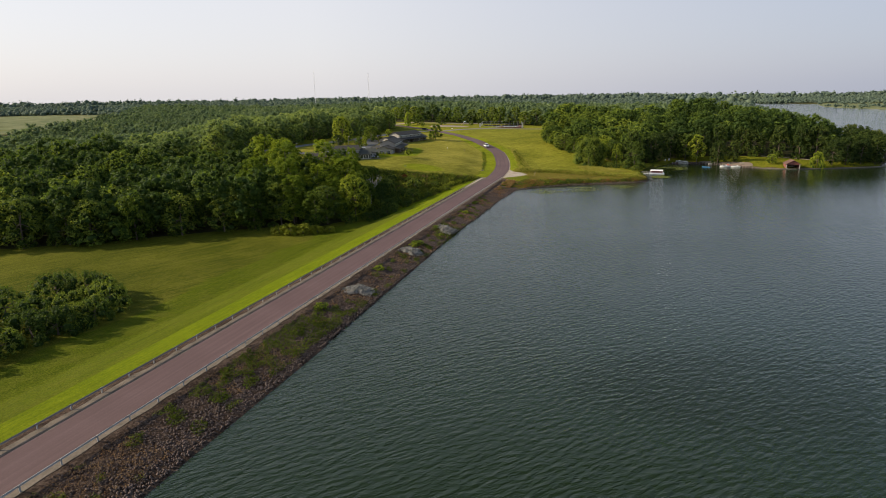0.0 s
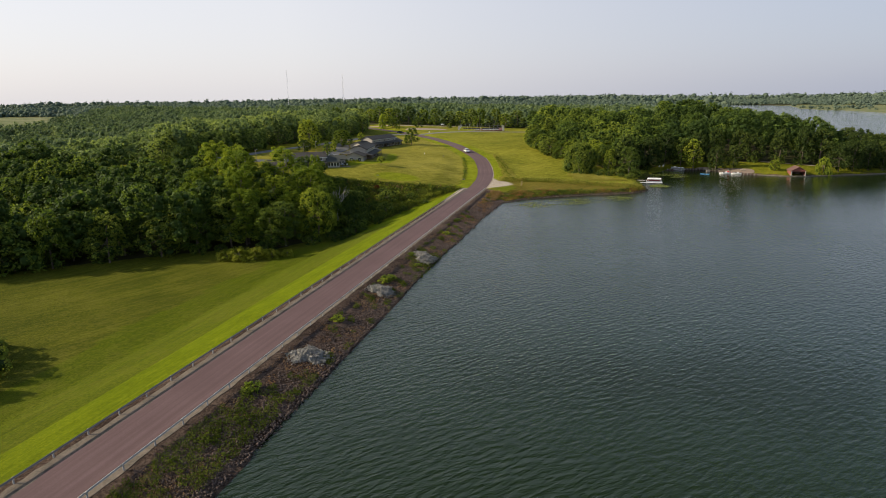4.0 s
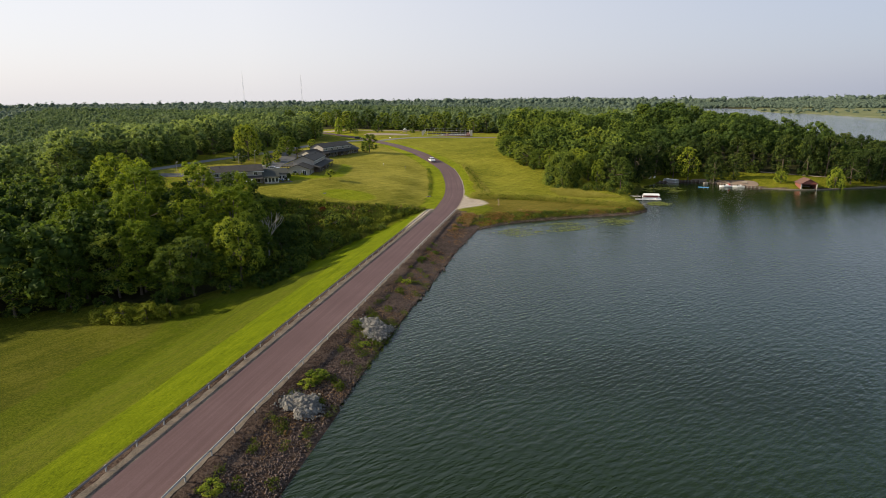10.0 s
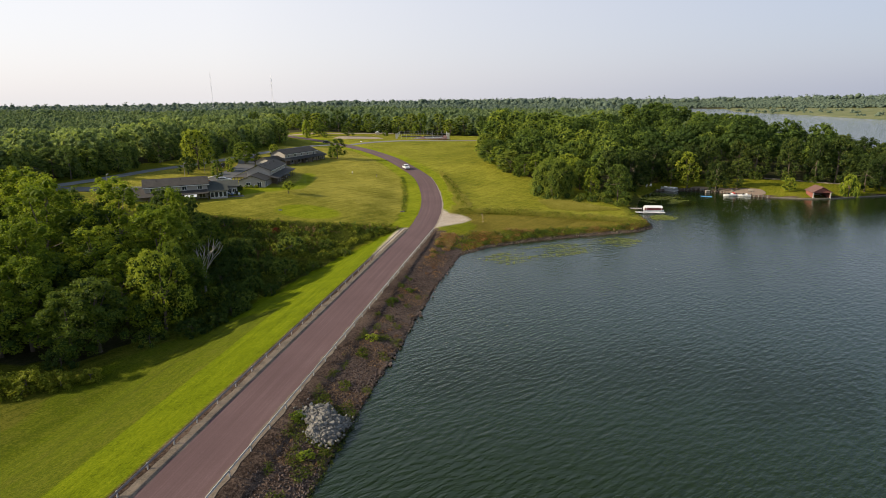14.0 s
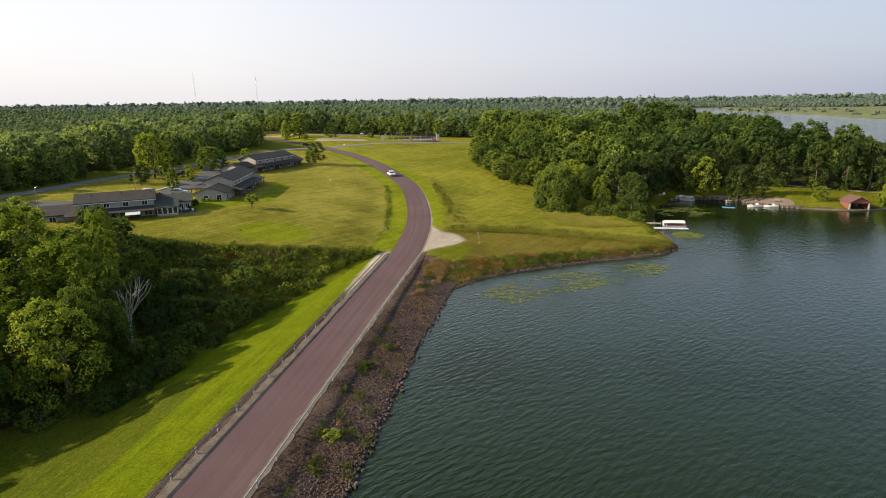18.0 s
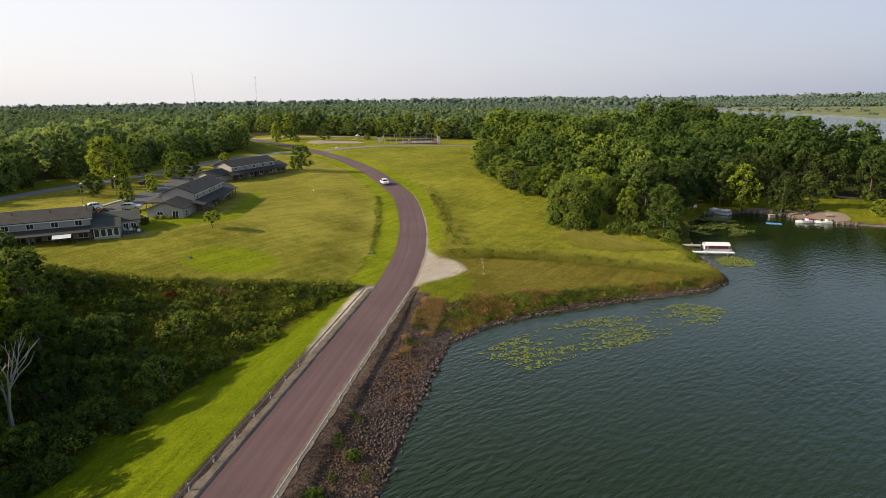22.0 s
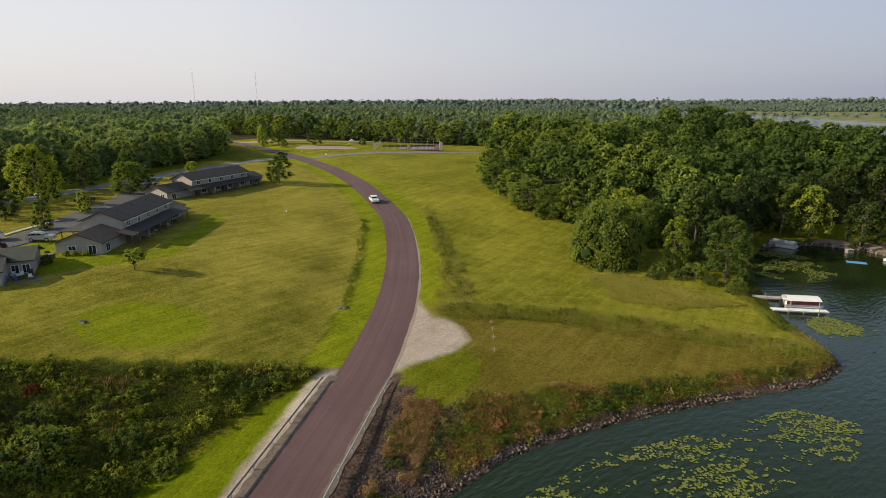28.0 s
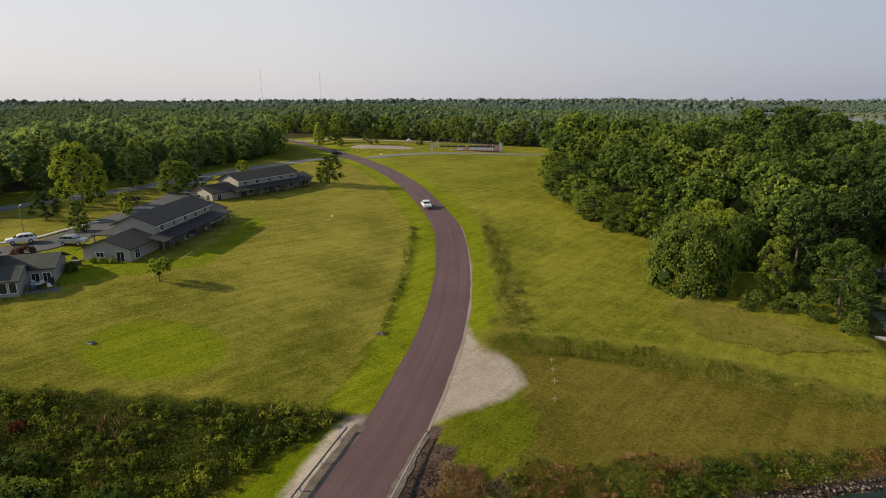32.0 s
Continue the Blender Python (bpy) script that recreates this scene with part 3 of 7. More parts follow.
def spline(line, step=2.0):
    """A smooth line through points, with its way at each place."""
    p = [Vector((*q, 0)) if len(q) == 2 else Vector(q) for q in line]
    p = [2 * p[0] - p[1]] + p + [2 * p[-1] - p[-2]]
    out = []
    for k in range(1, len(p) - 2):
        a, b, c, d = p[k - 1:k + 3]
        steps = max(1, int((c - b).length / step))
        d0, d1, d2 = (b - a).length, (c - b).length, (d - c).length
        m1 = ((b - a) / d0 * d1 + (c - b) / d1 * d0) / (d0 + d1) * d1
        m2 = ((c - b) / d1 * d2 + (d - c) / d2 * d1) / (d1 + d2) * d1
        for j in range(steps):
            t = j / steps
            out.append(b * (1 + t * t * (2 * t - 3)) + m1 * (t * (1 - t) ** 2) + c * (t * t * (3 - 2 * t)) + m2 * (t * t * (t - 1)))
    out.append(p[-2])
    return out


def ribbon(line, across, height, thick=0.3, step=2.0, wobble=0.0):
    """A slab along a line; across: distances to its two edges; height(x, y) of its top."""
    pts = spline(line, step)
    bm = bmesh.new()
    wide_at, long_at = bm.verts.layers.float.new("across"), bm.verts.layers.float.new("length")
    last, run = None, 0.0
    for k, p in enumerate(pts):
        run += (p - pts[max(k - 1, 0)]).length
        way = (pts[min(k + 1, len(pts) - 1)] - pts[max(k - 1, 0)]).normalized()
        side = Vector((way.y, -way.x, 0))
        ring = []
        for d, e in ((across[0], -1), (0.5 * (across[0] + across[1]), 0), (across[1], 1)):
            q = p + side * (d + e * wobble * random.uniform(-1, 1))
            z = height(q.x, q.y)
            ring.append((bm.verts.new((q.x, q.y, z)), bm.verts.new((q.x, q.y, z - thick))))
            for v in ring[-1]:
                v[wide_at], v[long_at] = d, run
        if last:
            for i in (0, 1):
                bm.faces.new((last[i][0], last[i + 1][0], ring[i + 1][0], ring[i][0]))
            bm.faces.new((last[0][1], last[0][0], ring[0][0], ring[0][1]))
            bm.faces.new((last[2][0], last[2][1], ring[2][1], ring[2][0]))
        last = ring
    bmesh.ops.recalc_face_normals(bm, faces=bm.faces[:])
    return bm


def road_top(lift):
    def z(x, y):
        _, s = along(np.array([x]), np.array([y]), CENTRE)
        return float(ROAD_Z(s)[0]) + lift
    return z


def placed(name, bm, material, label, category):
    me = bpy.data.meshes.new(name)
    bm.to_mesh(me)
    bm.free()
    me.materials.append(material)
    return tagged(new(name, me), label, category, kind="structure")


placed("road", ribbon(CENTRE[1:], (-3.15, 3.15), road_top(0.04), 0.3, 2.0, 0.05), ASPHALT, "worn reddish asphalt road along the dam crest", "road")


# ---- trees ----
ICO_V, ICO_F = None, None
_bm = bmesh.new()
bmesh.ops.create_icosphere(_bm, subdivisions=1, radius=1.0)
ICO_V = np.array([v.co[:] for v in _bm.verts])
ICO_F = np.array([[v.index for v in f.verts] for f in _bm.faces])
_bm.free()


def crown_arrays(seed, lobes, sprays, size, wide=1.0, tall=1.0, low=0.25, lobe_r=0.34, lift=0.0, core=0.55):
    """A crown of about unit radius: rounded uneven boughs over cores coloured dark as inner shade, each bough set all
    round with small leafy sprays.
    Returns corners, faces (the inner cores are folded triangles), the boughs' middles and a tone for each corner."""
    r = np.random.RandomState(seed)
    verts, faces, tops, tones, base = [], [], [], [], 0
    skew = r.uniform(-0.12, 0.12, 2)
    middle = np.array((skew[0] * 0.4, skew[1] * 0.4, lift + 0.45 * tall))

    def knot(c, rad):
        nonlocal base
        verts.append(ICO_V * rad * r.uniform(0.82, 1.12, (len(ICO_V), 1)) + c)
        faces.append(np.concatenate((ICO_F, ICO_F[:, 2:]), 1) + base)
        # lowest tone for the cores: the shade inside the crown, painted
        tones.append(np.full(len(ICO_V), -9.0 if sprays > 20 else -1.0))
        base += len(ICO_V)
    for k in range(lobes):
        up = low + (1 - low) * ((k + 0.5) / lobes) ** 0.85
        reach = wide * math.sqrt(max(0.02, 1 - ((up - 0.42) / 0.62) ** 2)) * (r.uniform(0.60, 0.82) if k % 5 else r.uniform(0.1, 0.55))
        ang = k * 2.4 + r.uniform(-0.5, 0.5)
        rad = lobe_r * r.uniform(0.6, 1.25) * (1.08 - 0.3 * up)
        c = np.array((math.cos(ang) * reach + skew[0] * up, math.sin(ang) * reach + skew[1] * up, lift + up * tall - rad * 0.5))
        tops.append(c)
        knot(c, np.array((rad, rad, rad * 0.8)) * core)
        away = c - middle
        away = away / (np.linalg.norm(away) + 1e-6)
        out = r.normal(size=(sprays, 3)) + away * 0.75 + np.array((0, 0, 0.25))
        out /= np.linalg.norm(out, axis=1)[:, None]
        pos = c + out * rad * np.array((1.0, 1.0, 0.82)) * (0.72 + 0.42 * r.uniform(0, 1, (sprays, 1)) ** 1.3)
        nor = out * 0.65 + r.normal(size=(sprays, 3)) * 0.5 + np.array((0, 0, 0.35))
        nor /= np.linalg.norm(nor, axis=1)[:, None]
        t = np.cross(nor, r.normal(size=(sprays, 3)))
        t /= np.linalg.norm(t, axis=1)[:, None]
        b = np.cross(nor, t)
        s = size * r.uniform(0.55, 1.4, (sprays, 1))
        verts.append(np.stack((pos - t * s, pos - b * s * 0.62 + nor * s * 0.22, pos + t * s, pos + b * s * 0.62 - nor * s * 0.15), 1).reshape(-1, 3))
        faces.append(np.arange(4 * sprays).reshape(-1, 4) + base)
        tones.append(np.full(4 * sprays, r.uniform(-1, 1)))
        base += 4 * sprays
    return np.concatenate(verts), np.concatenate(faces), tops, np.concatenate(tones)


def crown_mesh(name, seed, material, **kw):
    v, f, tops, tones = crown_arrays(seed, **kw)
    me = bpy.data.meshes.new(name)
    me.from_pydata(v.tolist(), [], [tuple(dict.fromkeys(q)) for q in f.tolist()])
    me.materials.append(material)
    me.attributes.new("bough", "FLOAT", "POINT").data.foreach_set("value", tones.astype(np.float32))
    me.update()
    return me, tops


def trunk_mesh(seed, tops, tall, thick=0.06):
    r = random.Random(seed)
    bm = bmesh.new()
    knee = Vector((r.uniform(-.05, .05), r.uniform(-.05, .05), tall * 0.35))
    top = Vector((r.uniform(-.08, .08), r.uniform(-.08, .08), tall * 0.75))
    tube(bm, (0, 0, -0.06), (0, 0, 0.02), thick * 1.5, thick, 7)
    tube(bm, (0, 0, 0.02), knee, thick, thick * 0.8, 7)
    tube(bm, knee, top, thick * 0.8, thick * 0.3, 6)
    for c in r.sample(tops, min(6, len(tops))):
        tube(bm, knee.lerp(top, r.uniform(0, 0.6)), Vector(c), thick * 0.45, thick * 0.12, 5)
    me = bpy.data.meshes.new("trunk")
    bm.to_mesh(me)
    bm.free()
    me.materials.append(BARK)
    return me


def stock_of(count, seed, leaf, fine, tall, step, lift, lobes=28):
    """Crowns with their trunks; fine ones, for trees that stand near the flight, have many small leaves."""
    out = []
    for k in range(count):
        many = dict(lobes=lobes + 24, sprays=125, size=0.029, lobe_r=0.27) if fine else dict(lobes=lobes + 10, sprays=64, size=0.044, lobe_r=0.30)
        me, tops = crown_mesh("crown", seed + k, leaf, wide=0.97, tall=tall + step * (k % 4), low=0.11, lift=lift + 0.06 * (k % 3), **many)
        out.append((me, trunk_mesh(seed + k, tops, tall + 0.1 + step * (k % 4), 0.05)))
    return out


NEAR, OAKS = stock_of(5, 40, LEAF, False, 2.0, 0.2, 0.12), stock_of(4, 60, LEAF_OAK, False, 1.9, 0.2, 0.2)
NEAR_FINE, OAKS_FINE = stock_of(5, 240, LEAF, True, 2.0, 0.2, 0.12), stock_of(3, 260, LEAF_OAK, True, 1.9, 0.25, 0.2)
WEST_TREES = stock_of(5, 310, LEAF_WEST, False, 1.8, 0.2, 0.1)
SHADED_OAKS = stock_of(3, 280, LEAF_OAK_SHADED, False, 1.9, 0.2, 0.1)
BUSHY = []
for seed in range(4):
    me, tops = crown_mesh("crown", 80 + seed, LEAF, lobes=22, sprays=80, size=0.055, wide=1.0, tall=1.0, low=0.06, lobe_r=0.36)
    BUSHY.append((me, trunk_mesh(20 + seed, tops, 0.9, 0.04)))
THICKET = []
for seed in range(3):
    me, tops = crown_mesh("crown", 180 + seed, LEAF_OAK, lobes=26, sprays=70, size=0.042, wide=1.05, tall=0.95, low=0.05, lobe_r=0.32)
    THICKET.append((me, trunk_mesh(70 + seed, tops, 0.8, 0.04)))
TOPS = {}


def tree(x, y, radius, height, label, pick, stock=NEAR, category="tree", name="tree", group="", z=None):
    """A tree of that crown radius and full height."""
    crown, trunk = stock[pick % len(stock)]
    if crown.name not in TOPS:
        TOPS[crown.name] = max(v.co.z for v in crown.vertices)
    ob = thing(name, pose(x, y, ground(x, y) if z is None else z, 0, 0, (pick * 73) % 360), label, category, group)
    ob.scale = (radius, radius, height / TOPS[crown.name])
    part("crown", crown, None, ob)
    part("trunk", trunk, None, ob)
    return ob


def scatter(poly, gap, seed, keep=None):
    r = np.random.RandomState(seed)
    xs, ys = [p[0] for p in poly], [p[1] for p in poly]
    gx, gy = np.meshgrid(np.arange(min(xs), max(xs), gap), np.arange(min(ys), max(ys), gap * 0.87))
    gx = gx + (np.arange(gx.shape[0]) % 2)[:, None] * gap / 2
    gx, gy = (gx + r.uniform(-.48, .48, gx.shape) * gap).ravel(), (gy + r.uniform(-.48, .48, gy.shape) * gap).ravel()
    ok = inside(gx, gy, poly)
    ok &= in_sight(gx, gy)
    if keep is not None:
        ok &= keep(gx, gy)
    return np.stack((gx[ok], gy[ok]), -1)


MID = [crown_arrays(100 + k, 24 + k % 4, 32, 0.062, 1.0, 1.0 + 0.1 * k, 0.12, 0.31, 0.0, 0.62) for k in range(6)]
SLOPE = [crown_arrays(140 + k, 10, 15, 0.085, 1.0, 0.9 + 0.1 * k, 0.15, 0.42, 0.0, 0.62) for k in range(6)]
FAR = [crown_arrays(120 + k, 6, 15, 0.095, 0.95, 0.8 + 0.08 * k, 0.25, 0.48, 0.0, 0.72) for k in range(6)]
FARTHER = [crown_arrays(130 + k, 4, 7, 0.11, 0.9, 0.75 + 0.06 * k, 0.3, 0.56, 0.0, 0.75) for k in range(5)]


def in_sight(x, y):
    """The fan of land that the walk ever looks over."""
    return (x > 30 - 1.43 * (y + 5)) & (x < 50 + 0.62 * (y - 100))


def woodland(name, places, stock, radius, height, seed, label, leaf=None, shift=0.0, size=None, category="woodland"):
    """Many trees joined, for woods nobody could count."""
    r = np.random.RandomState(seed)
    hs = land(places[:, 0], places[:, 1])
    vs, fs, ts, bs, base = [], [], [], [], 0
    patch = 0.5 + 0.5 * waves(places[:, 0], places[:, 1], 70, seed)
    stand = 1 + 0.26 * waves(places[:, 0], places[:, 1], 110, seed + 40) + 0.24 * waves(places[:, 0], places[:, 1], 420, seed + 41) if category == "woodland" else np.ones(len(places))
    for (x, y), z, pa, grown in zip(places, hs, patch, stand):
        v, f, _, boughs = stock[r.randint(len(stock))]
        k = grown * r.uniform(0.7, 1.25) * (size(x) if size else 1)
        a = r.uniform(0, 6.28)
        rot = np.array(((math.cos(a), -math.sin(a)), (math.sin(a), math.cos(a)))) * radius * k
        q = np.empty_like(v)
        q[:, :2] = v[:, :2] @ rot.T + (x, y)
        q[:, 2] = v[:, 2] * radius * k + z + np.maximum(-0.5, (height(x) if callable(height) else height) * grown * r.uniform(0.62, 1.2) - 1.35 * radius * k)
        vs.append(q)
        fs.append(f + base)
        bs.append(boughs)
        ts.append(np.full(len(v), np.clip(pa * 0.35 + r.uniform(0, 1) ** 1.8 * 0.85 - 0.05 + (shift(x) if callable(shift) else shift), -0.3, 1)))
        base += len(v)
    v, f = np.concatenate(vs), np.concatenate(fs)
    me = bpy.data.meshes.new(name)
    tri = f[:, 2] == f[:, 3]
    loops = np.concatenate((f[tri][:, :3].ravel(), f[~tri].ravel()))
    total = np.concatenate((np.full(tri.sum(), 3), np.full((~tri).sum(), 4)))
    me.vertices.add(len(v))
    me.vertices.foreach_set("co", v.astype(np.float32).ravel())
    me.loops.add(len(loops))
    me.loops.foreach_set("vertex_index", loops.astype(np.int32))
    me.polygons.add(len(total))
    me.polygons.foreach_set("loop_start", (np.cumsum(total) - total).astype(np.int32))
    me.polygons.foreach_set("loop_total", total.astype(np.int32))
    me.attributes.new("tone", "FLOAT", "POINT").data.foreach_set("value", np.concatenate(ts).astype(np.float32))
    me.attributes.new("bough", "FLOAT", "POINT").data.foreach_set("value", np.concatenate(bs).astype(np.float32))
    me.materials.append(leaf or LEAF_WOOD)
    me.update(calc_edges=True)
    return tagged(new(name, me), label, category, kind="stuff")


# woods by the dam, west of the apartments and on the peninsula
OAK = "tall green broadleaf tree at the wood's edge"
rnd = random.Random(5)
uncleared = lambda x, y: ~inside(x, y, CLEARING)


def fringe(poly, span, gap, depth, radius, height, label, group, oaks=0.35, fine=False, stock=None):
    """Single trees along an edge of a wood, from corner span[0] to span[1]."""
    line = poly[span[0]:span[1] + 1]
    for p in (q for q in spline(line, gap)[:-1] if q.x > -190):
        for row in range(depth):
            x, y = p.x + rnd.uniform(-1, 1) * gap * 0.3, p.y + rnd.uniform(-1, 1) * gap * 0.3 + row * gap * 0.8
            k = rnd.uniform(0.8, 1.2)
            tree(x, y, radius * k, height * rnd.uniform(0.82, 1.15), label, rnd.randrange(99), stock or (OAKS_FINE if fine else OAKS) if rnd.random() < oaks else (NEAR_FINE if fine else NEAR), group=group)
        r = rnd.uniform(1.6, 2.6)
        tree(p.x + rnd.uniform(-2, 2), p.y + rnd.uniform(-2, 1), r, r * rnd.uniform(0.9, 1.4), "leafy shrub at the foot of the wood", rnd.randrange(99), THICKET, "bush", "bush", group + " undergrowth")


woodland("dam_woodland", scatter(WOODS["dam"], 8.2, 1, lambda x, y: x < -50), MID, 6.2, 14, 2, "dense broadleaf wood in the valley below the dam", shift=-0.22)
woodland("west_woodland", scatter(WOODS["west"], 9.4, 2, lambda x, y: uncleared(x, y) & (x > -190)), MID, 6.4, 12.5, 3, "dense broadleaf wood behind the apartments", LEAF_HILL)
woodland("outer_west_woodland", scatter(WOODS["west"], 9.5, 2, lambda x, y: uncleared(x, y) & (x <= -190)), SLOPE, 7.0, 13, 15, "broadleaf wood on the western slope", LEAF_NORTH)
# east wood's leaf tone drops with x, painting in the cove side's shade
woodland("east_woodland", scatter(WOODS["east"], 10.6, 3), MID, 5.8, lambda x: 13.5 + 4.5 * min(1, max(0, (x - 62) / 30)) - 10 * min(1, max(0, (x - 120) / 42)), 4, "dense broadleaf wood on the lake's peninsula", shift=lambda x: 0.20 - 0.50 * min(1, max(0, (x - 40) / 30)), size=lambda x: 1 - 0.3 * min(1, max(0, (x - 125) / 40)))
fringe(WOODS["dam"], (0, 3), 7.5, 2, 5.2, 13, OAK, "trees below the dam", 0.2, True)
fringe(WOODS["dam"], (3, 7), 8, 2, 5.4, 13, OAK, "trees below the dam", 0.9)
fringe(WOODS["dam"], (9, 12), 8, 1, 4.6, 13.5, OAK, "trees below the dam")
fringe([(-41, 188), (-37, 176), (-34, 163)], (0, 2), 6.5, 1, 4.6, 12.5, OAK, "trees below the dam", 0.1, True)
fringe(WOODS["east"], (0, 6), 6.5, 1, 5.2, 10.5, OAK, "trees on the peninsula", 0.4, True)
fringe(WOODS["east"], (6, 11), 7.5, 1, 5.8, 15, OAK, "trees on the peninsula", 1.0, stock=SHADED_OAKS)
fringe(WOODS["east"], (11, 14), 7.5, 1, 5.8, 12, OAK, "trees on the peninsula", 1.0, stock=SHADED_OAKS)
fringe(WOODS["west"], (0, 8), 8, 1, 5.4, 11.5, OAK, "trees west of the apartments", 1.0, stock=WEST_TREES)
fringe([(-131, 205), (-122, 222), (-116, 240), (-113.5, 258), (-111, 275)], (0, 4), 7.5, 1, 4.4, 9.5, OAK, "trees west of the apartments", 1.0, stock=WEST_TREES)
fringe([(-185, 503), (-130, 484), (-60, 476), (10, 468), (100, 474), (180, 480)], (0, 5), 10, 1, 6.4, 13, OAK, "trees behind the courts")
dry_land = lambda x, y: ~inside(x, y, LAKE) & (along(x, y, LAKE)[0] > 8)
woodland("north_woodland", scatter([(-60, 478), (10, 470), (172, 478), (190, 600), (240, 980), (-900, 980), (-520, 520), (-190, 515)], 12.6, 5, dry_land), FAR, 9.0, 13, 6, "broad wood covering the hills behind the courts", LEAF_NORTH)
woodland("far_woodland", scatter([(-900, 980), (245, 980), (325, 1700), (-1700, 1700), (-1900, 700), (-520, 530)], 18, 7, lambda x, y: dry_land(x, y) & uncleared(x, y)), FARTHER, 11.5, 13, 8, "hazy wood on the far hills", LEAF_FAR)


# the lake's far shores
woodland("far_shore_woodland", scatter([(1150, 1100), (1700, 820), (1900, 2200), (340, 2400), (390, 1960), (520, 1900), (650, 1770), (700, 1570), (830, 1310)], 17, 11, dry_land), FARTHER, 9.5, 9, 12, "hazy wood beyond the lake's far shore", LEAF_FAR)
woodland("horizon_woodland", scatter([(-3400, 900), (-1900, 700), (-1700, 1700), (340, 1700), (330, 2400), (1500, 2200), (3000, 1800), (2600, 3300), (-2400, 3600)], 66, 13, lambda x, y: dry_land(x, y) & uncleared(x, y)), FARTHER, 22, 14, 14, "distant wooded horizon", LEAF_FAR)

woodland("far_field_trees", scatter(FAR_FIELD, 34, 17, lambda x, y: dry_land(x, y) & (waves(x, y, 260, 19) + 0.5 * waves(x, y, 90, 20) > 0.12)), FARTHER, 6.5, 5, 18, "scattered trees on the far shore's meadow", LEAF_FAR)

# single trees and bushes
LIGHT = []
for seed in range(3):
    me, tops = crown_mesh("crown", 70 + seed, LEAF_LIGHT, lobes=22, sprays=80, size=0.045, wide=1.0, tall=1.0, low=0.06, lobe_r=0.36)
    LIGHT.append((me, trunk_mesh(50 + seed, tops, 0.9, 0.04)))
YELLOW = []
me, tops = crown_mesh("crown", 91, LEAF_YELLOW, lobes=28, sprays=60, size=0.055, wide=0.8, tall=1.9, low=0.08, lobe_r=0.34)
YELLOW.append((me, trunk_mesh(31, tops, 1.8)))
CONE = []
for seed in (0, 1):
    me, tops = crown_mesh("crown", 95 + seed, LEAF, lobes=30, sprays=60, size=0.055, wide=0.75, tall=2.3, low=0.05, lobe_r=0.32)
    CONE.append((me, trunk_mesh(33 + seed, tops, 2.0, 0.05)))

tree(-59.3, 326, 4.4, 9.2, "round dark green tree on the lawn by the apartments", 2, NEAR_FINE)
tree(-62.6, 329, 2.2, 5.0, "small round tree beside the large lawn tree", 5)
SAPLING = []
me, tops = crown_mesh("crown", 201, LEAF, lobes=20, sprays=70, size=0.060, wide=0.95, tall=1.3, low=0.1, lobe_r=0.38, lift=0.9)
SAPLING.append((me, trunk_mesh(41, tops, 2.0, 0.06)))
tree(-42.7, 236.5, 1.95, 3.7, "small young tree on the mown lawn", 4, SAPLING)
tree(-118, 246, 5.4, 8.0, "dense rounded tree beside the lane", 1, BUSHY)
tree(-120.3, 440, 3.6, 11.5, "bright yellow-green tree by the crossroads", 0, YELLOW)
tree(-113, 443, 5.5, 8.5, "broad dark tree beside the crossroads", 1)
tree(-92, 440, 4.8, 8.0, "leaning dark tree on the grass by the gravel lot", 3)
tree(-70.8, 452, 2.0, 3.6, "small round shrub on the grass bank", 1, BUSHY, "bush", "bush")
tree(-105, 432, 2.0, 4.0, "small tree on the grass by the lot", 6)
tree(-74.4, 253.4, 2.4, 6.2, "young upright tree beside the parking", 0, CONE)
tree(-78.7, 269.4, 2.0, 5.2, "young upright tree on the parking island", 1, CONE)
tree(-88.1, 258.5, 3.4, 6.0, "round green tree on the parking lawn", 5, OAKS_FINE)
tree(-92.3, 271.4, 6.2, 14.5, "large spreading tree beside the parking", 0, NEAR_FINE)
tree(-102.4, 296.7, 4.4, 9.5, "dark tree at the edge of the drive", 3, OAKS)
tree(-86, 293.6, 5.2, 9.0, "bright green spreading tree on the parking island", 6, NEAR_FINE)
tree(-84, 298, 3.2, 6.8, "green tree behind the apartments", 2)
tree(-90.8, 330, 2.4, 5.0, "small green tree by the lane", 4)
tree(-96, 306, 4.0, 10, "dark reddish green tree by the lane", 1, OAKS)
LEAF_PLUM = leafy("plum_coloured_leaves", (0.040, 0.018, 0.014), (0.085, 0.036, 0.028), (0.16, 0.075, 0.045))
me, tops = crown_mesh("crown", 207, LEAF_PLUM, lobes=22, sprays=60, size=0.075, wide=1.0, tall=1.0, low=0.05, lobe_r=0.36)
tree(-68.9, 237.6, 1.8, 2.2, "reddish garden shrub behind the apartments", 0, [(me, trunk_mesh(43, tops, 1.0, 0.05))], "bush", "bush")
for k, (x, y, r, h) in enumerate(((-57.0, 234.9, .95, 1.7), (-57.3, 239.4, .6, .9), (-56, 239.9, .6, .9), (-54.6, 240.4, .6, .9), (-60.6, 239.0, .5, .8))):
    tree(x, y, r, h, "clipped dark green shrub against the apartment wall", k, BUSHY, "bush", "bush", "garden shrubs")
